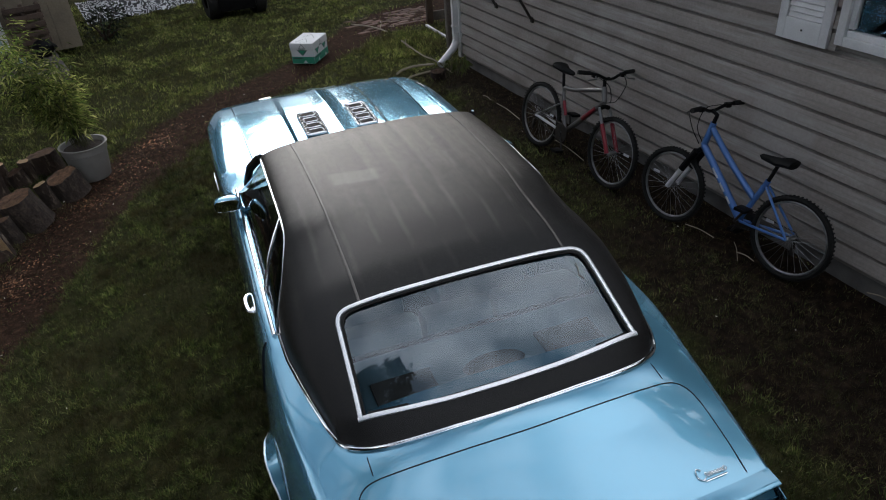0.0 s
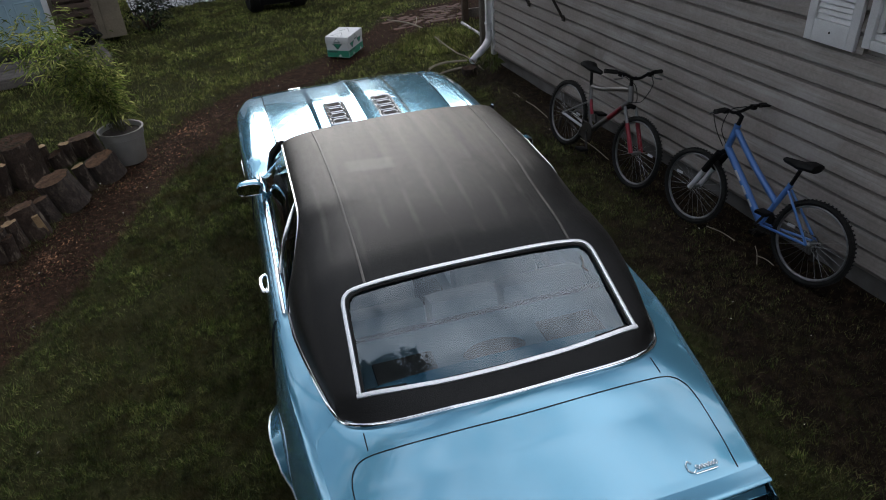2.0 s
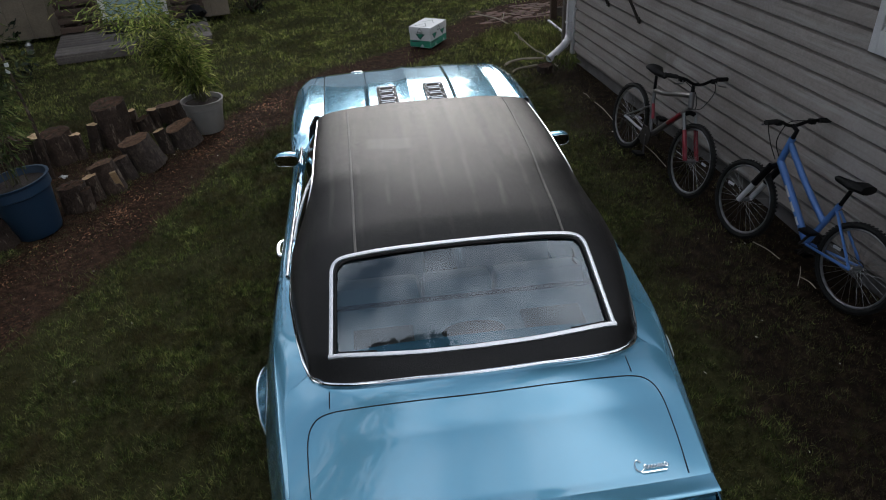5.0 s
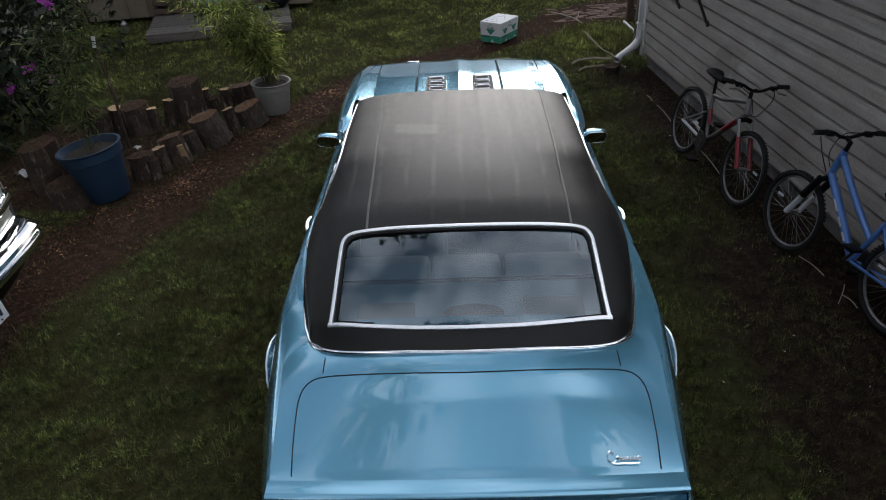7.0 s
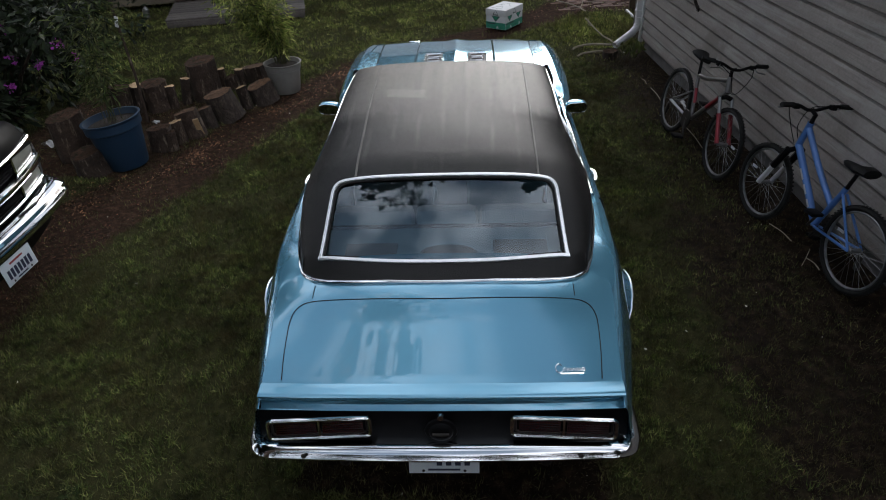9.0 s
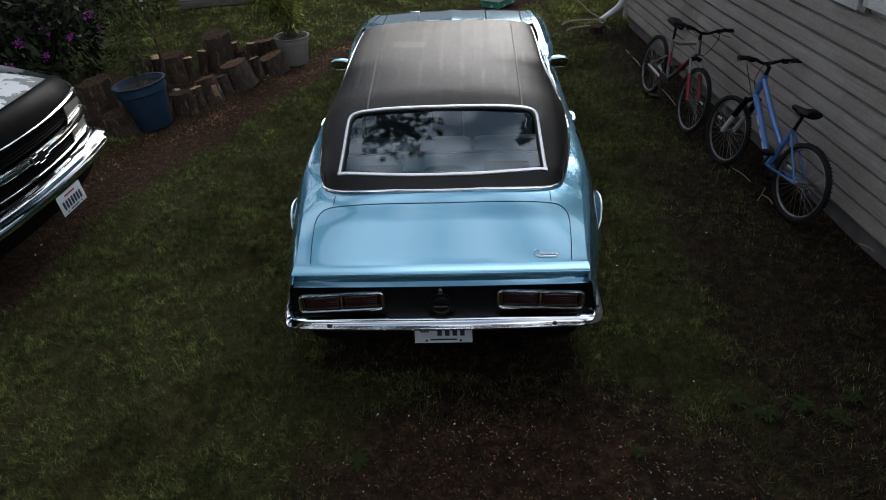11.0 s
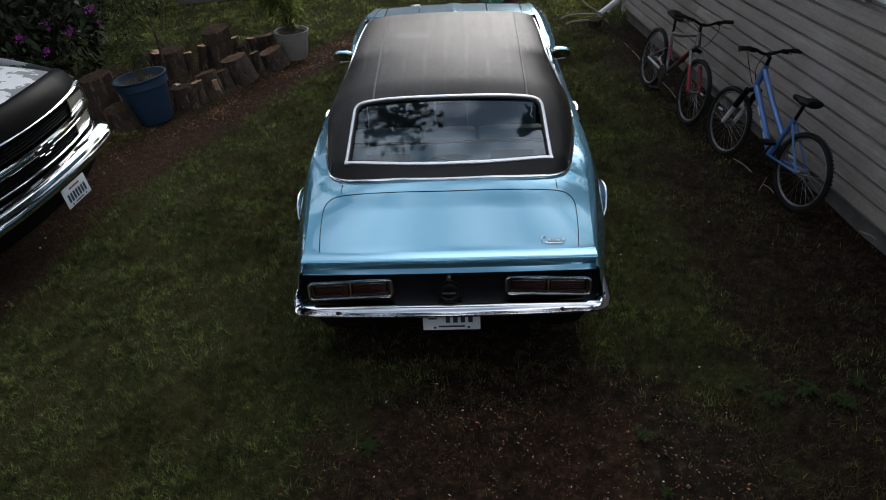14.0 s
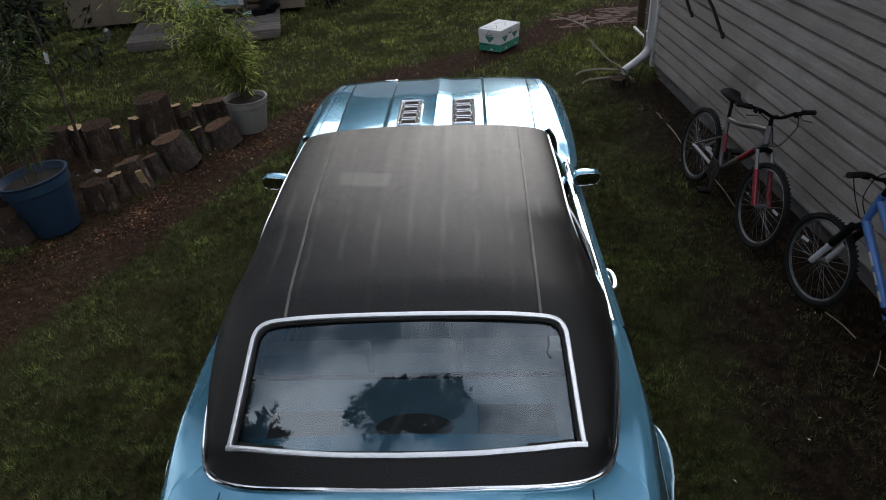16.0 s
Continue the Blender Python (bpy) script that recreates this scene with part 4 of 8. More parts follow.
# doors with handles, side glass, belt trim
for sgn in (1, -1):
    dr = thing("door")
    dr.parent = car
    V, F = grid_data(lambda a, b, s=sgn: Vector((s * (side_section(1.42 + b * 1.50)[5 + round(a * 29)].x + 0.004), 1.42 + b * 1.50, side_section(1.42 + b * 1.50)[5 + round(a * 29)].z)), 29, 40)
    mesh_part("door_skin", V, F, PAINT, dr, "light blue door")
    for v in (1.41, 2.93):
        tube("shut_line", [(sgn * (q.x + 0.003), v, q.z) for q in side_section(v)[6:34]], 0.0045, GAP, dr, 5)
    hnd = spline([(0.86, 1.68, 0.865), (0.895, 1.69, 0.870), (0.905, 1.74, 0.872), (0.903, 1.80, 0.872), (0.888, 1.83, 0.870), (0.862, 1.84, 0.866)], per=5)
    tube("handle", [(sgn * p.x, p.y + 0.12, p.z) for p in hnd], 0.011, CHROME, dr, 8, label="chrome door handle", flat=0.8)
    boxpart("handle_base", (sgn * 0.872, 1.80, 0.866), (0.026, 0.055, 0.034), CHROME, dr, 0.005, "chrome handle base")
    V, F = lathe_data([(0.0, 0.008), (0.010, 0.006), (0.012, 0.0)], 12, Matrix.Translation((sgn * 0.876, 1.74, 0.82)) @ Matrix.Rotation(radians(90 * sgn), 4, "Y"))
    mesh_part("lock_barrel", V, F, CHROME, dr)
    # belt line trim and side glass
    belt = [(Vector((sgn * (W_SH(v) - 0.03), v, Z_SH(v) + 0.012)), Vector((sgn * 0.3, 0, 0.95)).normalized()) for v in np.linspace(1.42, 3.0, 40)]
    ribbon("belt_trim", belt, 0.020, 0.012, CHROME, car, "bright belt moulding")

    def sg(a, b, s=sgn):
        v = 1.42 + b * 1.53
        top_v = min(v, v_end(1.0))
        zt, ut = R_ZE(top_v), R_UE(top_v)
        zb, ub = Z_SH(v) + 0.01, W_SH(v) - 0.045
        if v > v_end(1.0):
            f_ = (v - v_end(1.0)) / (2.96 - v_end(1.0))
            zt, ut = zt + (zb - zt) * f_, ut + (ub - ut) * f_
        k = a
        return Vector((s * (ub + (ut - 0.012 - ub) * k + 0.018 * math.sin(math.pi * k)), v, zb + (zt - zb) * k))
    V, F = grid_data(sg, 8, 40)
    gl = mesh_part("side_window", V, F, SIDE_GLASS, car, "side window glass")
    gl.visible_shadow = False
    tube("quarter_window_frame", [sg(k / 8, 0.24 - 0.0 * k) + Vector((sgn * 0.004, 0.10 * k / 8, 0)) for k in range(9)], 0.008, CHROME, car, 6, label="bright quarter window bar")

    # windscreen pillar
    a0, a1 = Vector((sgn * 0.735, 3.00, 0.985)), Vector((sgn * (R_UE(v_end(1.0)) + 0.0), v_end(1.0) + 0.01, R_ZE(v_end(1.0)) + 0.01))
    tube("screen_pillar", [a0, a0.lerp(a1, 0.5) + Vector((sgn * 0.014, 0.02, 0.015)), a1], [0.024, 0.022, 0.020], BLACK, car, 8, label="black windscreen pillar")
    tube("pillar_trim", [p + Vector((sgn * 0.012, 0.016, 0.012)) for p in (a0, a0.lerp(a1, 0.5) + Vector((sgn * 0.014, 0.02, 0.015)), a1)], 0.009, CHROME, car, 6, label="bright pillar trim")

    # wing mirror
    mi = thing("wing_mirror")
    mi.parent = car
    mi.matrix_local = pose(sgn * 0.885, 2.66, 1.035 if sgn < 0 else 1.005, 6, 0, 7 * sgn)
    V, F = [], []
    prof_m = [(0.070, 0.038, 0.0), (0.073, 0.041, 0.012), (0.070, 0.044, 0.045), (0.045, 0.030, 0.075), (0.01, 0.008, 0.088)]
    for rx, rz, y in prof_m:
        for kk in range(20):
            an = 2 * math.pi * kk / 20
            ca, sa = math.cos(an), math.sin(an)
            V.append((math.copysign(abs(ca) ** 0.6, ca) * rx * (1.0 if ca * sgn > 0 else 1.12), y, math.copysign(abs(sa) ** 0.6, sa) * rz))
    for i in range(len(prof_m) - 1):
        for kk in range(20):
            k2 = (kk + 1) % 20
            F.append((i * 20 + kk, i * 20 + k2, (i + 1) * 20 + k2, (i + 1) * 20 + kk))
    F.append(tuple(range(80, 100)))
    mesh_part("mirror_shell", V, F, PAINT, mi, "light blue mirror shell")
    mesh_part("mirror_glass", [(v[0] * 0.97, 0.001, v[2] * 0.96) for v in V[:20]], [tuple(range(20))], MIRROR, mi, "mirror glass")
    tube("mirror_rim", [(v[0], 0.0, v[2]) for v in V[:20]], 0.0016, CHROME, mi, 6, True, "chrome mirror rim")
    tube("mirror_stem", [(-sgn * 0.06, 0.03, -0.03), (-sgn * 0.085, 0.03, -0.06), (-sgn * 0.10, 0.03, -0.085)], 0.012, PAINT, mi, 8)

# windscreen
def ws_fn(a, b):
    s = a * 2 - 1
    ub, vb, zb = s * 0.735, 3.20 - 0.20 * s * s, 0.985
    th = s * math.pi / 2 * 0.94
    sr = math.copysign(abs(math.sin(th)) ** (2 / 2.9), th)
    vt = v_end(sr) + 0.004
    ut, zt = R_UE(vt) * sr, R_ZE(vt) + (R_ZC(vt) - R_ZE(vt)) * abs(math.cos(th)) ** (2 / 2.9) - 0.006
    return Vector((ub + (ut - ub) * b, vb + (vt - vb) * b + 0.03 * math.sin(math.pi * b), zb + (zt - zb) * b + 0.02 * math.sin(math.pi * b)))


V, F = grid_data(ws_fn, 40, 16)
g = mesh_part("windscreen", V, F, SIDE_GLASS, car, "curved windscreen")
g.visible_shadow = False
tube("screen_header_trim", [ws_fn(a, 1.0) + Vector((0, 0.004, -0.006)) for a in np.linspace(0.0, 1.0, 40)], 0.006, CHROME, car, 6, label="bright windscreen header trim")
V, F = grid_data(lambda a, b: ws_fn(a, 0.0) + Vector((0, -0.02 + 0.10 * b, 0.0 + (top_z((a * 2 - 1) * 0.72, 3.2) - 0.985) * b)), 40, 3)
mesh_part("cowl", V, F, PAINT, car, "blue cowl panel")

# cabin
shelf = grid_data(lambda a, b: Vector(((a * 2 - 1) * 0.66, 0.66 + 0.50 * b, 0.965 - 0.02 * b)), 8, 4)
mesh_part("parcel_shelf", *shelf, CABIN, car, "blue parcel shelf behind the rear seat")
for u, w, d, y in ((-0.37, 0.26, 0.17, 0.86), (0.38, 0.27, 0.17, 0.88)):
    boxpart("speaker", (u, y, 0.966), (w, d, 0.016), SPEAKER, car, 0.006, "dark speaker grille on the shelf")
V, F = lathe_data([(0.0, 0.014), (0.9, 0.012), (1.0, 0.0)], 28, Matrix.Translation((0.02, 0.87, 0.960)) @ Matrix.Diagonal((0.14, 0.060, 1, 1)))
mesh_part("speaker", V, F, SPEAKER, car, "oval dark speaker grille")
for k in range(3):
    bm = bmesh.new()
    u = (-0.40, 0.0, 0.40)[k]
    box(bm, (u, 1.24, 0.82), (0.44 if k != 1 else 0.34, 0.15, 0.36), 0.045, Matrix.Rotation(radians(-14), 3, "X"))
    part("rear_backrest", bm, CABIN, car, "blue padded rear seat back")
boxpart("rear_bench", (0, 1.50, 0.52), (1.25, 0.50, 0.20), CABIN, car, 0.06, "blue rear bench")
for u in (-0.36, 0.36):
    fs = thing("front_seat")
    fs.parent = car
    boxpart("cushion", (u, 2.15, 0.50), (0.50, 0.52, 0.18), CABIN, fs, 0.06)
    boxpart("backrest", (u, 1.87, 0.82), (0.50, 0.14, 0.55), CABIN, fs, 0.06, rot=Matrix.Rotation(radians(-12), 3, "X"))
boxpart("dashboard", (0, 2.88, 0.86), (1.36, 0.34, 0.20), CABIN_DARK, car, 0.05, "dark dashboard")
tube("steering_wheel", [(-0.36 + 0.19 * math.cos(t), 2.60 + 0.06 * math.sin(t), 0.90 + 0.18 * math.sin(t)) for t in np.linspace(0, 2 * math.pi, 28)[:-1]], 0.012, BLACK, car, 8, True, "thin black steering wheel")
tube("steering_column", [(-0.36, 2.60, 0.90), (-0.36, 2.82, 0.84)], 0.02, BLACK, car, 8)
boxpart("cabin_floor", (0, 1.95, 0.40), (1.45, 1.9, 0.03), CABIN_DARK, car, 0.0)
boxpart("seat_bulkhead", (0, 1.14, 0.70), (1.3, 0.02, 0.52), CABIN_DARK, car, 0.0)
boxpart("dash_bulkhead", (0, 3.05, 0.72), (1.40, 0.02, 0.50), CABIN_DARK, car, 0.0)
tube("aerial_wire", [(0.50, 1.06, 1.205), (0.502, 1.04, 1.19), (0.49, 1.01, 1.175), (0.505, 0.99, 1.165)], 0.003, ALLOY, car, 5)

# nose: grille, lamps, front bumper
V, F = grid_data(lambda a, b: Vector(((a * 2 - 1) * 0.76, 4.70 - 0.03 * (a * 2 - 1) ** 2 + 0.03 * math.sin(math.pi * b), 0.42 + 0.49 * b)), 30, 8)
mesh_part("nose_panel", V, F, PAINT, car, "blue nose panel")
boxpart("grille", (0, 4.735, 0.70), (1.30, 0.03, 0.17), BLACK, car, 0.01, "black egg-crate grille")
for k in range(9):
    boxpart("grille_bar", (-0.56 + 0.14 * k, 4.752, 0.70), (0.008, 0.012, 0.16), DARK_METAL, car, 0.0)
for sgn in (1, -1):
    V, F = lathe_data([(0.0, 0.03), (0.05, 0.025), (0.078, 0.0), (0.088, 0.01), (0.09, -0.01)], 24, Matrix.Translation((sgn * 0.53, 4.755, 0.70)) @ Matrix.Rotation(radians(-90), 4, "X"))
    mesh_part("headlamp", V, F, LAMP_LENS, car, "round headlamp")
    boxpart("front_marker", (sgn * 0.28, 4.79, 0.40), (0.12, 0.03, 0.05), AMBER, car, 0.01)
path = spline([(-0.80, 4.50, 0.52), (-0.79, 4.66, 0.52), (-0.70, 4.77, 0.52), (-0.35, 4.83, 0.52), (0, 4.85, 0.52), (0.35, 4.83, 0.52), (0.70, 4.77, 0.52), (0.79, 4.66, 0.52), (0.80, 4.50, 0.52)], per=6)
tube("front_bumper", path, 0.055, CHROME, car, 8, label="chrome front bumper", flat=1.0)
boxpart("hood_badge", (-0.40, 4.66, top_z(-0.4, 4.66) + 0.008), (0.10, 0.02, 0.012), CHROME, car, 0.004, "small bright badge")

# ---- ground ----
def path_soil(x, y):
    """How bare the ground is at (x, y): 0 grass, 1 soil. Works on arrays."""
    px = np.array([-3.6, -2.6, -1.95, -1.50, -1.02, -0.45, 0.35, 1.1, 1.83, 2.68, 3.5, 6.0])
    py = np.array([1.2, 3.3, 4.45, 5.35, 6.75, 7.75, 8.65, 9.25, 10.05, 10.95, 11.3, 11.6])
    pw = np.array([1.1, 0.80, 0.62, 0.50, 0.50, 0.62, 0.60, 0.45, 0.40, 0.60, 0.9, 1.0])
    d = np.full(np.shape(x), 9.0)
    for i in range(len(px) - 1):
        ax, ay, bx, by = px[i], py[i], px[i + 1], py[i + 1]
        t = np.clip(((x - ax) * (bx - ax) + (y - ay) * (by - ay)) / ((bx - ax) ** 2 + (by - ay) ** 2), 0, 1)
        w = pw[i] + (pw[i + 1] - pw[i]) * t
        d = np.minimum(d, np.hypot(x - ax - t * (bx - ax), y - ay - t * (by - ay)) / w)
    s = np.clip(1.6 - 1.5 * d, 0, 1)
    # worn patch behind the parked car, and under it
    r = np.hypot((x - 1.55) / 1.45, (y - 0.1) / 1.5)
    s = np.maximum(s, np.clip(1.7 - 1.3 * r, 0, 0.97))
    s = np.maximum(s, np.where((np.abs(x - 1.03) < 0.75) & (y > 1.4) & (y < 5.8), 0.85, 0))
    # thin growth along the house and under the truck
    wall = (3.30 + (8.5 - y) * 0.119) - x
    s = np.maximum(s, np.where((wall > -0.2) & (y < 8.6), np.clip(1.15 - 0.95 * wall, 0, 1), 0))
    s = np.maximum(s, np.where((x > 1.9) & (y < 8.6) & (y > -2), np.where(y > 4.2, 0.55, 0.70), 0) * np.clip((x - 2.25) * 1.8, 0, 1) * np.clip((8.6 - y), 0, 1))
    s = np.maximum(s, np.where((x < -1.75) & (y > 0.6) & (y < 4.2), np.clip((-1.75 - x) * 3, 0, 0.95), 0))
    # bed behind the logs
    s = np.maximum(s, np.where((x < -1.6) & (y > 4.9) & (y < 7.3), np.clip((-1.5 - x) * 2.0, 0, 0.8) * np.clip((7.3 - y) * 2, 0, 1) * np.clip((x + 4.0) * 2, 0, 1), 0))
    return s


def wob(x, y, k, seed=0.0):
    return (np.sin(x * k * 1.3 + 1.7 * np.sin(y * k * 0.9 + seed) + seed) + np.sin(y * k * 1.1 + 1.9 * np.sin(x * k * 0.7 - seed) + 2 * seed)) * 0.5


def ground_z(x, y):
    return 0.018 * wob(x, y, 1.4, 0.4) + 0.008 * wob(x, y, 5.0, 2.0) - 0.010 * path_soil(x, y)


inner_x, inner_y = np.linspace(-7, 7, 151), np.linspace(-4, 17, 221)
far = np.array([0.6, 1.5, 3, 6, 12, 25, 60, 150, 400])
gx = np.concatenate([-7 - far[::-1], inner_x, 7 + far])
gy = np.concatenate([-4 - far[::-1], inner_y, 17 + far])
GX, GY = np.meshgrid(gx, gy)
near = np.clip(1 - np.maximum(np.maximum(np.abs(GX) - 7, 0), np.maximum(np.maximum(GY - 17, -4 - GY), 0)) / 3, 0, 1)
GZ = ground_z(GX, GY) * near
nx, ny = len(gx), len(gy)
verts = np.stack([GX.ravel(), GY.ravel(), GZ.ravel()], 1)
idx = np.arange(nx * ny).reshape(ny, nx)
quads = np.stack([idx[:-1, :-1].ravel(), idx[:-1, 1:].ravel(), idx[1:, 1:].ravel(), idx[1:, :-1].ravel()], 1)
gme = bpy.data.meshes.new("ground")
gme.from_pydata(verts.tolist(), [], quads.tolist())
gme.update()
gme.polygons.foreach_set("use_smooth", [True] * len(gme.polygons))
att = gme.attributes.new("bare", "FLOAT", "POINT")
att.data.foreach_set("value", (path_soil(GX, GY) * near).ravel().astype(np.float32))
# red bark on the path; shade beside house and under car painted into soil
att = gme.attributes.new("bark_vs_shade", "FLOAT", "POINT")
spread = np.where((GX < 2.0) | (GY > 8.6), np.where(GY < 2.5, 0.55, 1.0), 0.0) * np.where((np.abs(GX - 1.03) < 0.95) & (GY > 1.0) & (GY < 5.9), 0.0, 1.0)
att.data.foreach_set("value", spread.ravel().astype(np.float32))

GROUND = bpy.data.materials.new("lawn_and_soil")
GROUND.use_nodes = True
n, l = GROUND.node_tree.nodes, GROUND.node_tree.links
p = n["Principled BSDF"]
p.inputs["Roughness"].default_value = 0.95
p.inputs["Specular IOR Level"].default_value = 0.05
co = n.new("ShaderNodeTexCoord")
at = n.new("ShaderNodeAttribute")
at.attribute_name = "bare"


def noise_node(scale, detail=6, rough=0.6):
    t = n.new("ShaderNodeTexNoise")
    t.inputs["Scale"].default_value, t.inputs["Detail"].default_value, t.inputs["Roughness"].default_value = scale, detail, rough
    l.new(co.outputs["Object"], t.inputs["Vector"])
    return t.outputs["Fac"]


def ramp(src, stops):
    r = n.new("ShaderNodeValToRGB")
    while len(r.color_ramp.elements) < len(stops):
        r.color_ramp.elements.new(0.5)
    for e, (pos, c) in zip(r.color_ramp.elements, stops):
        e.position, e.color = pos, (*c, 1)
    l.new(src, r.inputs["Fac"])
    return r.outputs["Color"]


grass_c = ramp(noise_node(22.0, 10, 0.75), [(0.30, (0.013, 0.014, 0.006)), (0.5, (0.033, 0.034, 0.013)), (0.7, (0.070, 0.064, 0.027))])
# darker soil tone, standing for shade between car and house and below the car
shade_c = ramp(noise_node(14.0, 9, 0.7), [(0.34, (0.008, 0.0060, 0.0045)), (0.54, (0.0215, 0.0145, 0.0100)), (0.72, (0.064, 0.043, 0.028))])
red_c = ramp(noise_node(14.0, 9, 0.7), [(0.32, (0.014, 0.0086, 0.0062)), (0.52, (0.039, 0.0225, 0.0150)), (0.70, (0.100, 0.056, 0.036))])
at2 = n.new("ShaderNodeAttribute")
at2.attribute_name = "bark_vs_shade"
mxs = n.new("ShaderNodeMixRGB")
l.new(at2.outputs["Fac"], mxs.inputs[0]); l.new(shade_c, mxs.inputs[1]); l.new(red_c, mxs.inputs[2])
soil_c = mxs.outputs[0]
chips = n.new("ShaderNodeTexVoronoi")
chips.inputs["Scale"].default_value = 55.0
l.new(co.outputs["Object"], chips.inputs["Vector"])
chip_c = ramp(chips.outputs["Color"], [(0.0, (0.012, 0.008, 0.006)), (0.6, (0.034, 0.020, 0.014)), (1.0, (0.10, 0.05, 0.03))])
mx0 = n.new("ShaderNodeMixRGB")
chip_f = n.new("ShaderNodeMath")
chip_f.operation = "MULTIPLY"
l.new(ramp(noise_node(2.2, 5), [(0.47, (0, 0, 0)), (0.60, (1, 1, 1))]), chip_f.inputs[0]); l.new(at2.outputs["Fac"], chip_f.inputs[1])
l.new(chip_f.outputs[0], mx0.inputs[0])
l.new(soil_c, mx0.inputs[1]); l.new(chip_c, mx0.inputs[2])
ad = n.new("ShaderNodeMath"); ad.operation = "MULTIPLY_ADD"
l.new(noise_node(4.5, 8, 0.65), ad.inputs[0]); ad.inputs[1].default_value = 1.1
sb = n.new("ShaderNodeMath"); sb.operation = "SUBTRACT"
l.new(at.outputs["Fac"], sb.inputs[0]); sb.inputs[1].default_value = 0.55
l.new(sb.outputs[0], ad.inputs[2])
mk = n.new("ShaderNodeMapRange")
mk.inputs[1].default_value, mk.inputs[2].default_value = 0.42, 0.62
l.new(ad.outputs[0], mk.inputs[0])
mx1 = n.new("ShaderNodeMixRGB")
l.new(mk.outputs[0], mx1.inputs[0]); l.new(grass_c, mx1.inputs[1]); l.new(mx0.outputs[0], mx1.inputs[2])
l.new(mx1.outputs[0], p.inputs["Base Color"])
bp = n.new("ShaderNodeBump")
bp.inputs["Strength"].default_value, bp.inputs["Distance"].default_value = 0.9, 0.02
l.new(noise_node(30.0, 8, 0.7), bp.inputs["Height"]); l.new(bp.outputs["Normal"], p.inputs["Normal"])
gme.materials.append(GROUND)
tagged(new("ground", gme), "uneven lawn with worn bare soil and bark chips", "ground", kind="structure")


# ---- grass and litter ----
def blade_material(name, c0, c1, c2, glow_through=0.0, thatch=None):
    m = bpy.data.materials.new(name)
    m.use_nodes = True
    nn, ll = m.node_tree.nodes, m.node_tree.links
    pp = nn["Principled BSDF"]
    pp.inputs["Roughness"].default_value = 0.6
    pp.inputs["Specular IOR Level"].default_value = 0.25
    g_ = nn.new("ShaderNodeNewGeometry")
    r_ = nn.new("ShaderNodeValToRGB")
    r_.color_ramp.elements.new(0.5)
    for e, (pos, c) in zip(r_.color_ramp.elements, ((0.0, c0), (0.55, c1), (1.0, c2))):
        e.position, e.color = pos, (*c, 1)
    ll.new(g_.outputs["Random Per Island"], r_.inputs["Fac"])
    # patches of lusher and of tired growth, and tufts within them
    tc_ = nn.new("ShaderNodeTexCoord")
    last = r_.outputs["Color"]
    for sc_, lo_, hi_ in ((1.7, 0.42, 1.75), (16.0, 0.25, 2.2)):
        no_ = nn.new("ShaderNodeTexNoise")
        no_.inputs["Scale"].default_value, no_.inputs["Detail"].default_value = sc_, 5
        mr_ = nn.new("ShaderNodeMapRange")
        mr_.inputs[1].default_value, mr_.inputs[2].default_value, mr_.inputs[3].default_value, mr_.inputs[4].default_value = 0.34, 0.66, lo_, hi_
        vm_ = nn.new("ShaderNodeVectorMath")
        vm_.operation = "SCALE"
        ll.new(tc_.outputs["Object"], no_.inputs["Vector"]); ll.new(no_.outputs["Fac"], mr_.inputs[0])
        ll.new(last, vm_.inputs[0]); ll.new(mr_.outputs[0], vm_.inputs["Scale"])
        last = vm_.outputs[0]
    if thatch:
        # matted dead growth in patches
        no_, mr_, mx_ = nn.new("ShaderNodeTexNoise"), nn.new("ShaderNodeMapRange"), nn.new("ShaderNodeMixRGB")
        no_.inputs["Scale"].default_value, no_.inputs["Detail"].default_value, no_.inputs["Roughness"].default_value = 3.2, 9, 0.7
        mr_.inputs[1].default_value, mr_.inputs[2].default_value, mr_.inputs[3].default_value, mr_.inputs[4].default_value = 0.46, 0.60, 0.0, 0.8
        mx_.inputs[2].default_value = (*thatch, 1)
        ll.new(tc_.outputs["Object"], no_.inputs["Vector"]); ll.new(no_.outputs["Fac"], mr_.inputs[0])
        ll.new(mr_.outputs[0], mx_.inputs[0]); ll.new(last, mx_.inputs[1])
        last = mx_.outputs[0]
    ll.new(last, pp.inputs["Base Color"])
    if glow_through > 0:
        # thin leaves let light through
        tl_, ms_ = nn.new("ShaderNodeBsdfTranslucent"), nn.new("ShaderNodeMixShader")
        ms_.inputs[0].default_value = glow_through
        ll.new(last, tl_.inputs["Color"])
        ll.new(pp.outputs[0], ms_.inputs[1]); ll.new(tl_.outputs[0], ms_.inputs[2])
        ll.new(ms_.outputs[0], nn["Material Output"].inputs["Surface"])
    return m


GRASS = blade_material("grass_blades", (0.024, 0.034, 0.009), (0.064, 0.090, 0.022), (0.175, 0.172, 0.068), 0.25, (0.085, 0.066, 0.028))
# brighter copy of the near grass: the open-sky light is put into its colour
FAR_GRASS_LIT = blade_material("far_grass_blades_lit", (0.044, 0.062, 0.014), (0.138, 0.172, 0.038), (0.36, 0.34, 0.14), 0.35, (0.085, 0.072, 0.030))
DRY = blade_material("dry_grass_blades", (0.013, 0.014, 0.005), (0.038, 0.037, 0.013), (0.13, 0.108, 0.045), 0.0, (0.060, 0.040, 0.020))
rng = np.random.default_rng(7)


TUFT = np.random.default_rng(11).uniform(0, 1, (257, 257))


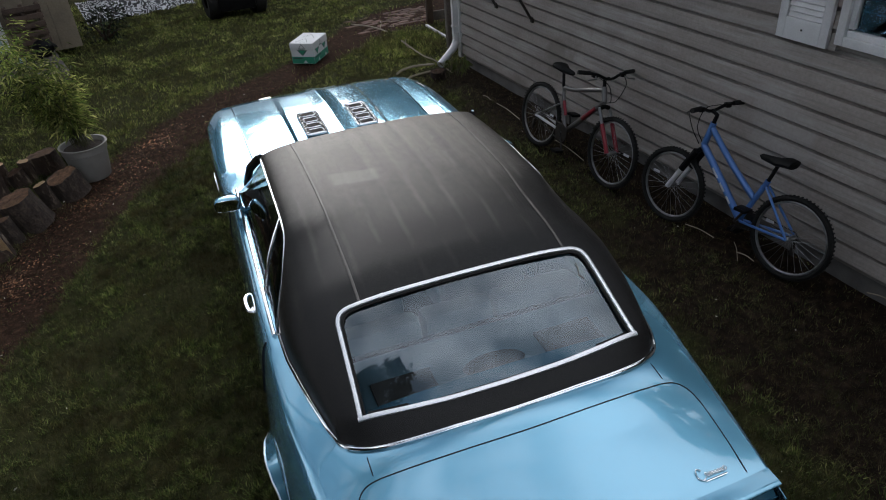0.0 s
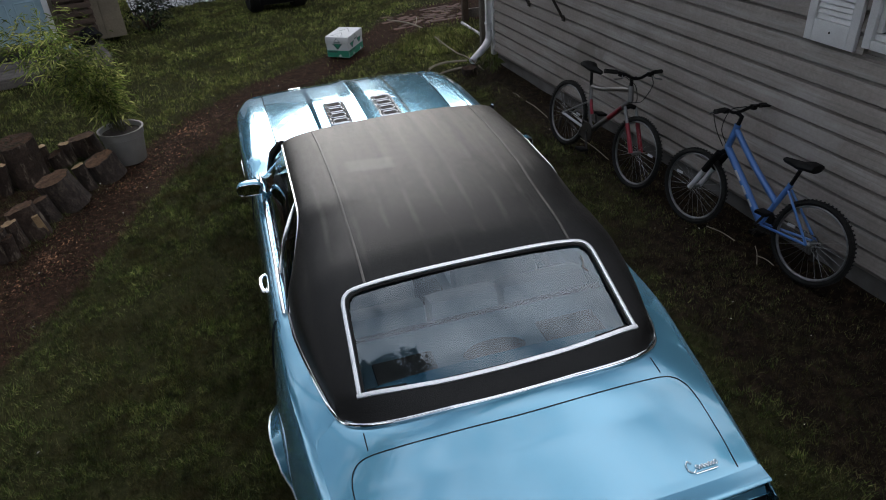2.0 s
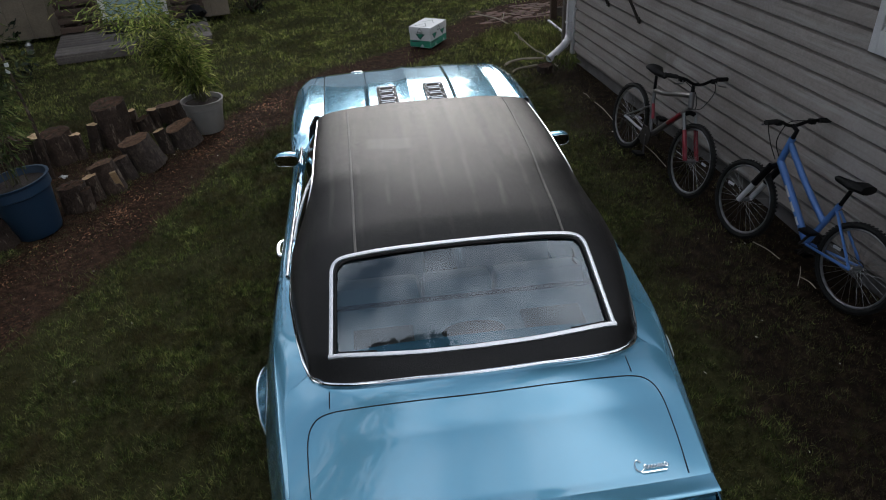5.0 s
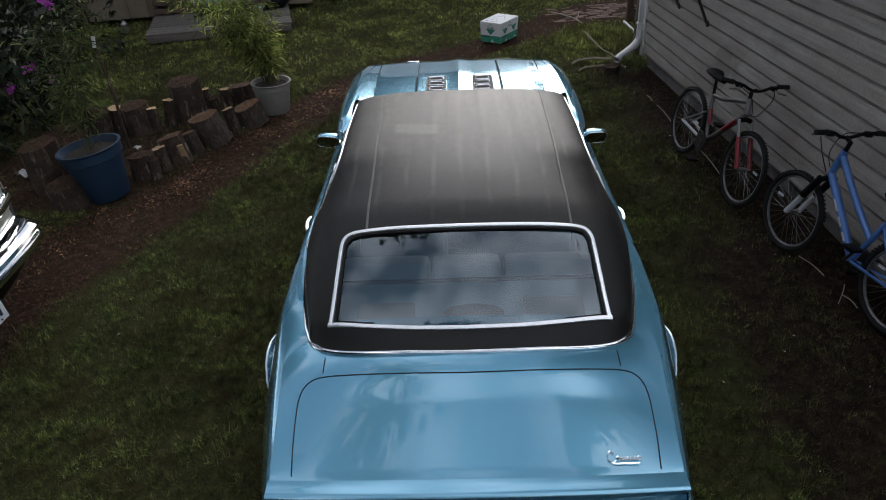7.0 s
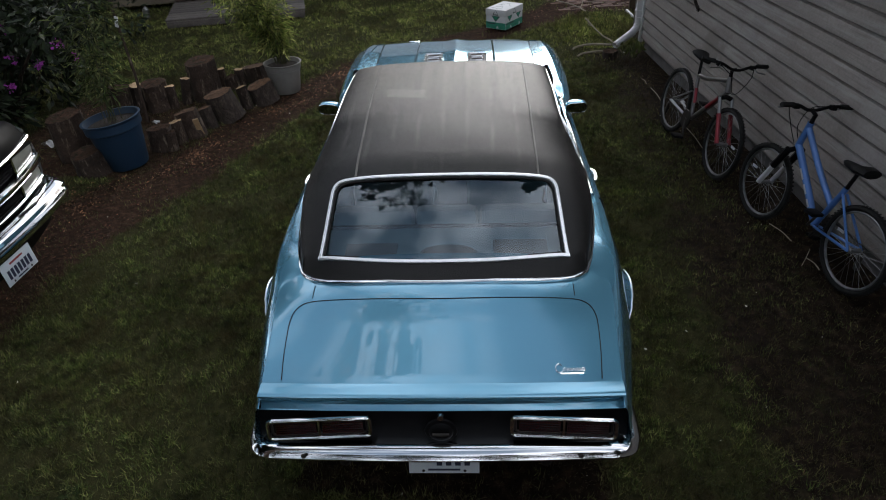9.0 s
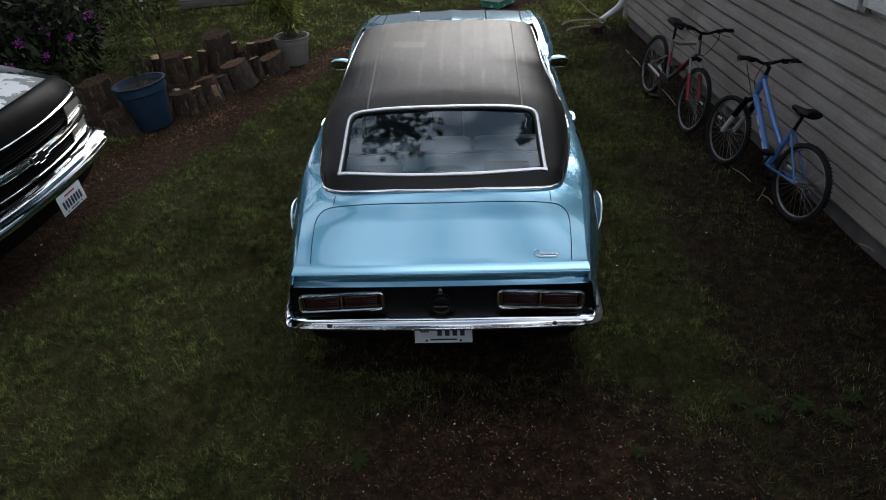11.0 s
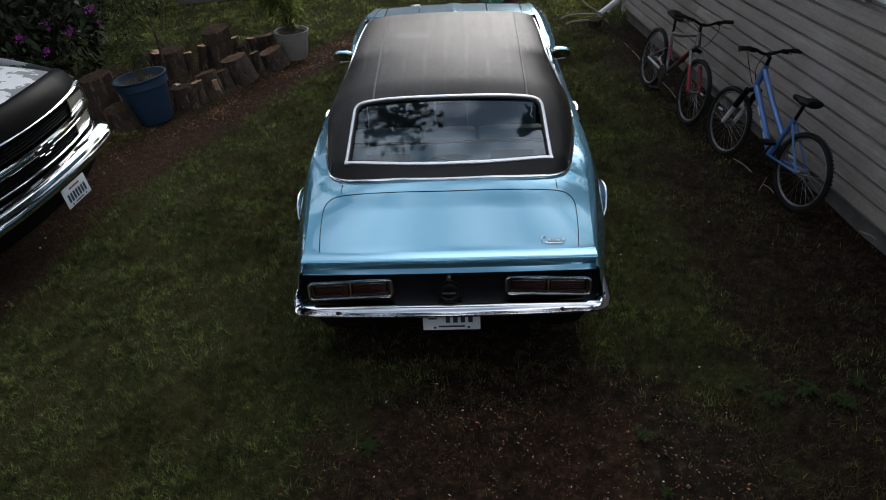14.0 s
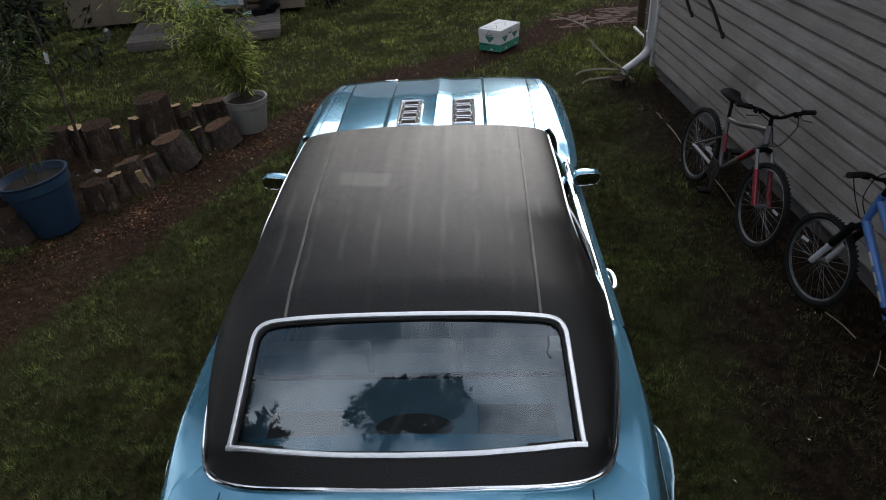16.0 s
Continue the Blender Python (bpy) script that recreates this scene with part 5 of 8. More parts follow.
def tufts(x, y, cell):
    """Smooth random values from 0 to 1, on cells of that size."""
    u, v = np.asarray(x) / cell + 1000, np.asarray(y) / cell + 1000
    i, j = np.floor(u).astype(int), np.floor(v).astype(int)
    p, q = u - i, v - j
    p, q = p * p * (3 - 2 * p), q * q * (3 - 2 * q)
    g = lambda a, b: TUFT[a % 257, b % 257]
    return (g(i, j) * (1 - p) + g(i + 1, j) * p) * (1 - q) + (g(i, j + 1) * (1 - p) + g(i + 1, j + 1) * p) * q


def blades(name, count, x0, x1, y0, y1, length, width, dens, mat, label, lean=0.7):
    x, y = rng.uniform(x0, x1, count), rng.uniform(y0, y1, count)
    # blades stand in tufts: thick and tall in the middle, gaps between
    tf = 0.62 * tufts(x, y, 0.038) + 0.38 * tufts(x, y, 0.13)
    keep = rng.uniform(0, 1, count) < dens(x, y) * np.clip(2.2 * (tf - 0.20), 0.22, 1)
    x, y, tf = x[keep], y[keep], tf[keep]
    k = len(x)
    a = rng.uniform(0, 2 * np.pi, k)
    b = rng.uniform(0, 2 * np.pi, k)
    ln = length * rng.uniform(0.45, 1.3, k) * (0.35 + 1.5 * tf)
    w = width * rng.uniform(0.6, 1.3, k)
    t = rng.uniform(0.15, 1.0, k) * lean
    z = ground_z(x, y) - 0.004
    V = np.empty((k, 3, 3))
    V[:, 0] = np.stack([x - np.cos(a) * w, y - np.sin(a) * w, z], 1)
    V[:, 1] = np.stack([x + np.cos(a) * w, y + np.sin(a) * w, z], 1)
    V[:, 2] = np.stack([x + np.cos(b) * ln * np.sin(t), y + np.sin(b) * ln * np.sin(t), z + ln * np.cos(t)], 1)
    me = bpy.data.meshes.new(name)
    me.vertices.add(k * 3); me.loops.add(k * 3); me.polygons.add(k)
    me.vertices.foreach_set("co", V.ravel())
    me.loops.foreach_set("vertex_index", np.arange(k * 3))
    me.polygons.foreach_set("loop_start", np.arange(0, k * 3, 3))
    me.update(calc_edges=True)
    me.materials.append(mat)
    return tagged(new(name, me), label, "grass", kind="stuff")


def lawn(x, y):
    patch = 0.55 + 0.45 * wob(x, y, 2.2, 1.0)
    return np.clip(1.05 - 1.35 * path_soil(x, y), 0.02, 1) * np.clip(patch + 0.25, 0.15, 1)


def thin(x, y):
    s = path_soil(x, y)
    return np.clip(0.18 + 0.62 * (s > 0.25) * (s < 0.9), 0, 1) * (0.4 + 0.6 * (wob(x, y, 2.8, 4.0) > -0.1))


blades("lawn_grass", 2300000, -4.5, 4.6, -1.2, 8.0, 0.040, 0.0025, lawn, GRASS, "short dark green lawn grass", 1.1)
blades("far_lawn_grass", 680000, -6.5, 5.5, 8.0, 16.0, 0.046, 0.0032, lawn, FAR_GRASS_LIT, "short green lawn grass further off, coloured brighter for open sky", 1.0)
blades("dry_grass", 900000, -4.5, 4.6, -1.2, 9.0, 0.034, 0.0019, thin, DRY, "dry brownish grass and moss among bare soil", 1.25)


def litter(name, count, x0, x1, y0, y1, size, dens, mat, label):
    x, y = rng.uniform(x0, x1, count), rng.uniform(y0, y1, count)
    keep = rng.uniform(0, 1, count) < dens(x, y)
    x, y = x[keep], y[keep]
    V, F = [], []
    for px_, py_ in zip(x, y):
        a, s = rng.uniform(0, 6.28), size * rng.uniform(0.5, 1.4)
        c, d = math.cos(a) * s, math.sin(a) * s
        e, f_ = -math.sin(a) * s * 0.45, math.cos(a) * s * 0.45
        z = float(ground_z(np.array(px_), np.array(py_))) + 0.006 + rng.uniform(0, 0.012)
        o = len(V)
        V += [(px_ - c, py_ - d, z), (px_ + e, py_ + f_, z + s * 0.35), (px_ + c, py_ + d, z + rng.uniform(0, s * 0.5)), (px_ - e, py_ - f_, z)]
        F.append((o, o + 3, o + 2, o + 1))
    return tagged(mesh_part(name, V, F, mat, None, "", False), label, "litter", kind="stuff")


CHIP = blade_material("bark_chips", (0.03, 0.012, 0.008), (0.105, 0.042, 0.025), (0.22, 0.105, 0.06))
FALLEN = blade_material("fallen_petals", (0.30, 0.28, 0.24), (0.42, 0.40, 0.36), (0.5, 0.48, 0.42))
litter("bark_chips", 38000, -3.5, 4.2, 3.0, 12.0, 0.0085, lambda x, y: np.clip(path_soil(x, y) * 1.2 - 0.45, 0, 1) * np.clip(wob(x, y, 2.6, 0.7) * 1.6 + 0.35, 0.04, 1) * ((y > 6.5) | (x < -0.9)) * (x < 2.2), CHIP, "reddish bark chips along the path")
def chip_heaps(x, y):
    """Spilled heaps of bark chips lying along the path."""
    s = np.zeros(np.shape(x))
    for cx, cy, a_, b_, w_ in ((-1.62, 5.36, 0.42, 0.13, 0.9), (-2.35, 4.35, 0.55, 0.22, 0.55), (-1.05, 6.75, 0.5, 0.16, 0.6), (-0.55, 7.75, 0.5, 0.18, 0.6), (-3.1, 3.1, 0.6, 0.35, 0.4)):
        u_, v_ = (x - cx) * 0.5 + (y - cy) * 0.866, (x - cx) * 0.866 - (y - cy) * 0.5
        s = np.maximum(s, w_ * np.exp(-(u_ / a_) ** 2 - (v_ / b_) ** 2) * (0.55 + 0.45 * wob(x, y, 9.0, 3.0)))
    return np.clip(s, 0, 1)


RED_CHIP = blade_material("red_bark_chips", (0.04, 0.018, 0.009), (0.13, 0.056, 0.027), (0.26, 0.14, 0.07))
litter("chip_heaps", 170000, -3.6, 0.4, 2.4, 8.6, 0.0105, chip_heaps, RED_CHIP, "spilled heaps of red bark chips on the path")
litter("bark_specks", 5000, 0.0, 2.6, -1.2, 1.2, 0.008, lambda x, y: np.clip(path_soil(x, y) - 0.3, 0, 1), CHIP, "small bark bits on bare soil")
litter("fallen_petals", 330, 0.0, 2.6, -1.0, 1.0, 0.0065, lambda x, y: path_soil(x, y), FALLEN, "pale fallen petals on bare soil")
litter("pale_litter", 420, -3.5, 4.0, 1.0, 10.0, 0.010, lambda x, y: np.clip(path_soil(x, y), 0.1, 1), FALLEN, "pale leaf litter")


def weed(x, y, r, count, mat, label, name="weed", wide=0.17, rise=(0.15, 0.6)):
    V, F = [], []
    for k in range(count):
        a, ln, w, el = random.uniform(0, 6.28), r * random.uniform(0.6, 1.1), r * wide, random.uniform(*rise)
        o = len(V)
        d, s = Vector((math.cos(a), math.sin(a), 0)), Vector((-math.sin(a), math.cos(a), 0))
        c = Vector((x + random.uniform(-0.3, 0.3) * r, y + random.uniform(-0.3, 0.3) * r, 0.005))
        V += [c, c + d * ln * 0.5 + s * w + Vector((0, 0, ln * el * 0.8)), c + d * ln + Vector((0, 0, ln * el * 0.5)), c + d * ln * 0.5 - s * w + Vector((0, 0, ln * el * 0.8)), c + d * ln * 0.5 + Vector((0, 0, ln * el * 0.62))]
        F += [(o, o + 1, o + 4), (o + 1, o + 2, o + 4), (o + 2, o + 3, o + 4), (o + 3, o, o + 4)]
    return tagged(mesh_part(name, V, F, mat, None, "", False), label, "weed", kind="stuff")


WEED = shader("weed_leaf", (0.030, 0.044, 0.014), rough=0.9, spec=0.1, var=0.5, var_scale=20)
for x, y, r, c in ((0.60, 0.72, 0.10, 14), (2.02, 0.80, 0.09, 10), (2.75, 1.05, 0.11, 22), (2.95, 1.12, 0.12, 22), (3.12, 1.02, 0.11, 18), (2.62, 1.15, 0.10, 14), (-0.85, 1.35, 0.10, 12), (2.05, 0.45, 0.07, 9), (3.25, 1.18, 0.10, 14)):
    weed(x, y, r * 0.62, c * 2, WEED, "low broad-leaved weed on bare soil")

BLADE_LEAF = shader("tuft_leaf", (0.075, 0.105, 0.03), rough=0.6, spec=0.2, var=0.5, var_scale=15, tint=(0.12, 0.12, 0.03))
for x, y, r, c in ((3.12, 8.05, 0.15, 13), (3.05, 8.20, 0.12, 9)):
    weed(x, y, r, c, BLADE_LEAF, "tuft of long green leaves at the house corner", "leaf_tuft", 0.045, (1.0, 2.4))
blades("corner_grass", 26000, 2.2, 3.5, 8.9, 10.5, 0.10, 0.0040, lambda x, y: np.clip(1.3 - np.hypot((x - 2.9) / 0.5, (y - 9.75) / 0.55), 0, 1), FAR_GRASS_LIT, "longer uncut grass beside the fence", 1.0)
SCRAP = shader("white_scrap", (0.55, 0.55, 0.54), rough=0.6, var=0.3, var_scale=30)
for x, y, s in ((-3.20, 5.62, 0.10), (-2.335, 6.20, 0.05)):
    V, F = grid_data(lambda a, b, x=x, y=y, s=s: Vector((x + (a - 0.5) * s * 1.6, y + (b - 0.5) * s, 0.02 + s * (0.4 + 0.35 * math.sin(7 * a + 3 * b) * math.cos(5 * b)))), 8, 6)
    tagged(mesh_part("paper_scrap", V, F, SCRAP, None, "", False), "crumpled white scrap lying in the bed", "scrap")

# ---- the house: local x from the far corner along the wall, -y outwards ----
HOUSE_M = pose(3.325, 8.50, 0, 0, 0, math.degrees(math.atan2(-1, 0.106)))
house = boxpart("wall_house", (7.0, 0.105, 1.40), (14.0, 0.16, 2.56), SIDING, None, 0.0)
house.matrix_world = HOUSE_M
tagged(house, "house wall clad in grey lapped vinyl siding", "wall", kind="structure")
X_WIN0, X_WIN1, Z_WIN0, Z_WIN1 = 5.225, 6.375, 1.535, 2.435
COURSE, Z_LOW = 0.1312, 0.172


def board(x0, x1, z):
    V = [(x0, 0.018, z + COURSE), (x0, 0.014, z + COURSE), (x0, 0.012, z + COURSE * 0.86), (x0, -0.006, z + COURSE * 0.76), (x0, -0.012, z + COURSE * 0.60), (x0, -0.025, z + 0.004), (x0, -0.023, z), (x0, 0.006, z + 0.002), (x0, 0.018, z)]
    k = len(V)
    V += [(x1, y, zz) for _, y, zz in V]
    F = [(j, j + 1, k + j + 1, k + j) for j in range(k - 1)] + [tuple(range(k))[::-1], tuple(range(k, 2 * k))]
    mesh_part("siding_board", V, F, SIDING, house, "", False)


for i in range(19):
    z = Z_LOW + i * COURSE
    cuts = [0.0, 3.71, 7.4, 11.1, 14.0] if i % 2 else [0.0, 2.2, 5.9, 9.6, 14.0]
    for a, b in zip(cuts[:-1], cuts[1:]):
        if z + COURSE > Z_WIN0 and z < Z_WIN1 and b > X_WIN0 and a < X_WIN1:
            if a < X_WIN0:
                board(a, X_WIN0, z)
            if b > X_WIN1:
                board(X_WIN1, b, z)
        else:
            board(a, b - 0.0005, z)
fd = boxpart("foundation", (7.0, 0.14, 0.075), (14.0, 0.20, 0.29), CONCRETE, None, 0.0)
fd.matrix_world = HOUSE_M
tagged(fd, "low stained concrete foundation under the siding", "foundation", kind="structure")
ew = boxpart("wall_house_end", (-0.0, 4.1, 1.40), (0.16, 8.0, 2.56), SIDING, None, 0.0)
ew.matrix_world = HOUSE_M @ Matrix.Translation((0.10, 0.02, 0))
tagged(ew, "end wall of the grey house", "wall", kind="structure")
rf = thing("roof_house", HOUSE_M, "low pitched shingled house roof", "roof", kind="structure")
V = [(-0.4, -0.45, 2.62), (14.4, -0.45, 2.62), (14.4, 4.0, 3.9), (-0.4, 4.0, 3.9), (-0.4, 8.6, 2.62), (14.4, 8.6, 2.62)]
V += [(a, b, c + 0.12) for a, b, c in V]
mesh_part("roof_deck", V, [(0, 1, 2, 3), (3, 2, 5, 4), (6, 9, 8, 7), (9, 10, 11, 8), (0, 6, 7, 1), (4, 5, 11, 10), (0, 3, 9, 6), (3, 4, 10, 9), (1, 7, 8, 2), (2, 8, 11, 5)], ROOFING, rf, "", False)
bo = boxpart("corner_board", (-0.02, -0.012, 1.36), (0.075, 0.05, 2.5), WHITE, house, 0.004, "white corner trim")

# window with frame and shutter
win = thing("window_1", HOUSE_M, "white framed window with a dark room behind", "window", kind="structure")
fw = 0.055
for c, s in (((X_WIN0 + fw / 2, -0.02, (Z_WIN0 + Z_WIN1) / 2), (fw, 0.07, Z_WIN1 - Z_WIN0)), ((X_WIN1 - fw / 2, -0.02, (Z_WIN0 + Z_WIN1) / 2), (fw, 0.07, Z_WIN1 - Z_WIN0)),
             (((X_WIN0 + X_WIN1) / 2, -0.02, Z_WIN0 + fw / 2), (X_WIN1 - X_WIN0 - 2 * fw, 0.07, fw)), (((X_WIN0 + X_WIN1) / 2, -0.02, Z_WIN1 - fw / 2), (X_WIN1 - X_WIN0 - 2 * fw, 0.07, fw))):
    boxpart("window_frame", c, s, WHITE, win, 0.006)
boxpart("inner_frame", ((X_WIN0 + X_WIN1) / 2, -0.004, Z_WIN0 + fw + 0.018), (X_WIN1 - X_WIN0 - 2 * fw, 0.05, 0.036), WHITE, win, 0.006)
boxpart("inner_frame", (X_WIN0 + fw + 0.018, -0.004, (Z_WIN0 + Z_WIN1) / 2), (0.036, 0.05, Z_WIN1 - Z_WIN0 - 0.2), WHITE, win, 0.006)
pn = boxpart("pane", ((X_WIN0 + X_WIN1) / 2, 0.0, (Z_WIN0 + Z_WIN1) / 2), (X_WIN1 - X_WIN0 - 2 * fw, 0.006, Z_WIN1 - Z_WIN0 - 2 * fw), CLEAR, win, 0.0)
# black sheet standing for the unlit room behind the pane
boxpart("dark_room_sheet", ((X_WIN0 + X_WIN1) / 2, 0.010, (Z_WIN0 + Z_WIN1) / 2), (X_WIN1 - X_WIN0 - 2 * fw, 0.004, Z_WIN1 - Z_WIN0 - 2 * fw), BLACK, win, 0.0)
sh = thing("shutter", HOUSE_M @ Matrix.Translation((4.982, -0.030, 0)), "white louvred window shutter on the siding", "shutter")
SZ0, SZ1, SW = 1.49, 2.455, 0.385
boxpart("shutter_backing", (0, 0.008, (SZ0 + SZ1) / 2), (SW - 0.01, 0.012, SZ1 - SZ0 - 0.01), WHITE, sh, 0.0)
for c, s in (((-SW / 2 + 0.03, -0.008, (SZ0 + SZ1) / 2), (0.06, 0.03, SZ1 - SZ0)), ((SW / 2 - 0.03, -0.008, (SZ0 + SZ1) / 2), (0.06, 0.03, SZ1 - SZ0)), ((0, -0.008, SZ0 + 0.07), (SW - 0.12, 0.03, 0.14)), ((0, -0.008, SZ1 - 0.05), (SW - 0.12, 0.03, 0.10))):
    boxpart("shutter_frame", c, s, WHITE, sh, 0.004)
for k in range(21):
    boxpart("louvre", (0, -0.004, SZ0 + 0.155 + k * 0.034), (SW - 0.125, 0.006, 0.030), WHITE, sh, 0.0, rot=Matrix.Rotation(radians(-24), 3, "X"))
V, F = lathe_data([(0.0, 0.004), (0.006, 0.003), (0.007, 0.0)], 10, Matrix.Translation((0.0, -0.024, SZ0 + 0.075)) @ Matrix.Rotation(radians(90), 4, "X"))
mesh_part("shutter_screw", V, F, DARK_METAL, sh)

# dark bracket arms on the wall
for x in (0.955, 1.715):
    br = thing("wall_bracket", HOUSE_M, "dark metal bracket arm on the siding", "bracket", "wall brackets")
    tube("arm", [(x, -0.03, 0.945), (x - 0.20, -0.06, 1.13), (x - 0.45, -0.16, 1.38), (x - 0.60, -0.25, 1.52)], 0.017, DARK_METAL, br, 6, flat=0.5)
    boxpart("foot_plate", (x, -0.024, 0.945), (0.05, 0.016, 0.06), DARK_METAL, br, 0.002)

# downspout with an elbow on a short log
ds = thing("downspout", None, "white metal downspout with an elbow at the house corner", "downspout")


def square_tube(name, pts, w, mat, parent, label=""):
    P, T, N = frames_along(pts)
    V, F = [], []
    for i in range(len(P)):
        B = T[i].cross(N[i])
        for a, b in ((-1, -1), (-0.8, -1), (0.8, -1), (1, -1), (1, 1), (0.8, 1), (-0.8, 1), (-1, 1)):
            V.append(P[i] + N[i] * a * w / 2 + B * b * w / 2 * 0.75)
    for i in range(len(P) - 1):
        for k in range(8):
            F.append((i * 8 + k, i * 8 + (k + 1) % 8, (i + 1) * 8 + (k + 1) % 8, (i + 1) * 8 + k))
    return mesh_part(name, V, F, mat, parent, label)


square_tube("pipe", [(3.262, 8.54, 2.6), (3.262, 8.54, 1.4), (3.262, 8.54, 0.40)], 0.085, WHITE, ds, "white downspout pipe")
sp = spline([(3.262, 8.54, 0.42), (3.258, 8.537, 0.34), (3.235, 8.52, 0.285), (3.18, 8.475, 0.235)], per=5)
V, F = tube_data(sp, [0.050 - 0.004 * (i % 2) for i in range(len(sp))], 12)
mesh_part("elbow", V, F, WHITE, ds, "ribbed white elbow")
V, F = tube_data([(3.19, 8.483, 0.243), (3.08, 8.40, 0.19), (2.94, 8.295, 0.128)], 0.046, 12, caps=False)
mesh_part("outlet", V, F, WHITE, ds, "white outlet pipe")
boxpart("strap", (3.262, 8.545, 0.50), (0.10, 0.095, 0.025), WHITE, ds, 0.004)
post = thing("fence", None, "low grey weathered wooden fence at the house corner", "fence")
boxpart("post", (3.36, 9.06, 1.3), (0.09, 0.09, 2.6), WOOD_GREY, post, 0.006)
boxpart("post", (3.60, 10.66, 0.85), (0.09, 0.09, 1.7), WOOD_BROWN, post, 0.006)
boxpart("plank", (4.05, 10.72, 0.09), (0.86, 0.035, 0.14), WOOD_GREY, post, 0.004)
boxpart("rail", (3.52, 10.08, 0.020), (0.035, 0.86, 0.03), WHITE, post, 0.006, "pale painted rail lying on the ground", rot=Matrix.Rotation(radians(4), 3, "Z"))



# ---- logs, pots, plants ----
def log(x, y, h, d, tilt, turn, fresh, label, group="logs edging the bed"):
    ob = thing("log", pose(x, y, -0.02, tilt * math.cos(turn), tilt * math.sin(turn), 0), label, "log", group)
    segs, V, F = 22, [], []
    ph = random.uniform(0, 9)
    rad = [d / 2 * (1 + 0.05 * math.sin(3 * a + ph) + 0.035 * math.sin(7 * a + ph * 2)) for a in [2 * math.pi * k / segs for k in range(segs)]]
    levels = [(0, 1.06), (0.2, 1.02), (0.5, 0.99), (0.8, 0.985), (0.97, 0.985), (1.0, 0.96)]
    for t, s in levels:
        for k in range(segs):
            a = 2 * math.pi * k / segs
            jx, jy, jz = random.uniform(-1, 1) * d * 0.022, random.uniform(-1, 1) * d * 0.022, random.uniform(0, 0.03)
            slope = 0.10 * rad[k] * math.sin(a + ph)
            V.append((rad[k] * s * math.cos(a) + jx, rad[k] * s * math.sin(a) + jy, t * (h + slope) - (jz * 0.5 if t == 1.0 else 0)))
    for i in range(len(levels) - 1):
        for k in range(segs):
            F.append((i * segs + k, i * segs + (k + 1) % segs, (i + 1) * segs + (k + 1) % segs, (i + 1) * segs + k))
    rim = V[-segs:]
    mesh_part("bark", V, F, PEELED if fresh == 2 else BARK, ob, "grey peeled wood" if fresh == 2 else "rough brown bark")
    V, F = [], []
    for r in (0.93, 0.6, 0.25):
        for k in range(segs):
            a = 2 * math.pi * k / segs
            slope = 0.10 * rad[k] * r * math.sin(a + ph)
            V.append((rim[k][0] * 0.995, rim[k][1] * 0.995, rim[k][2] + 0.001) if r == 0.93 else (rad[k] * r * math.cos(a), rad[k] * r * math.sin(a), h + slope - 0.004 + random.uniform(-0.006, 0.006)))
    V.append((0, 0, h - 0.004))
    for i in range(2):
        for k in range(segs):
            F.append((i * segs + k, i * segs + (k + 1) % segs, (i + 1) * segs + (k + 1) % segs, (i + 1) * segs + k))
    F += [(2 * segs + k, 2 * segs + (k + 1) % segs, 3 * segs) for k in range(segs)]
    mesh_part("cut_end", V, F, (CUT_OLD, CUT_NEW, CUT_MID, CUT_MID)[fresh], ob, ("weathered cut end", "pale fresh cut end", "dry brown cut end", "dry brown cut end")[fresh])
    return ob


OLD, NEW_ = "weathered upright log with rough bark edging the path", "thin upright log with a pale cut end"
for x, y, h, d, tilt, fresh in ((-1.29, 6.87, 0.24, 0.30, -14, 2), (-1.45, 6.69, 0.27, 0.125, -11, 1), (-1.55, 6.37, 0.33, 0.31, -19, 2), (-1.70, 6.14, 0.24, 0.155, -12, 2), (-1.79, 5.90, 0.30, 0.245, -11, 3),
                                (-1.88, 5.74, 0.25, 0.13, -6, 1), (-2.01, 5.59, 0.25, 0.24, -2, 0), (-1.905, 5.555, 0.22, 0.11, 1, 0), (-1.57, 7.60, 0.22, 0.29, -10, 3), (-1.72, 7.41, 0.24, 0.11, -5, 1),
                                (-1.93, 7.34, 0.27, 0.12, -4, 1), (-2.05, 7.08, 0.46, 0.35, -2, 0), (-2.235, 6.90, 0.31, 0.11, 6, 1), (-2.345, 6.76, 0.27, 0.12, -1, 1), (-2.50, 6.74, 0.32, 0.285, -4, 0),
                                (-2.72, 6.70, 0.31, 0.14, 2, 1), (-2.92, 6.70, 0.30, 0.24, 3, 0), (-2.82, 5.42, 0.46, 0.34, -4, 0), (-2.46, 5.02, 0.25, 0.30, -9, 0), (-1.80, 7.33, 0.18, 0.17, -12, 0)):
    log(x, y, h, d, tilt, math.pi / 2, fresh, (OLD, NEW_, "grey peeled upright log with a split dry top", "upright log with a dry brown cut end")[fresh])
pk = boxpart("split_stake", (0, 0, 0.11), (0.055, 0.02, 0.24), CUT_NEW, None, 0.003)
pk.matrix_world = pose(-1.70, 5.86, 0.0, 14, -10, 20)
tagged(pk, "pale split wooden stake leaning on a log", "stake")
st = log(2.87, 8.19, 0.12, 0.19, 0, 0, 0, "short weathered log block under the downspout", "log blocks")


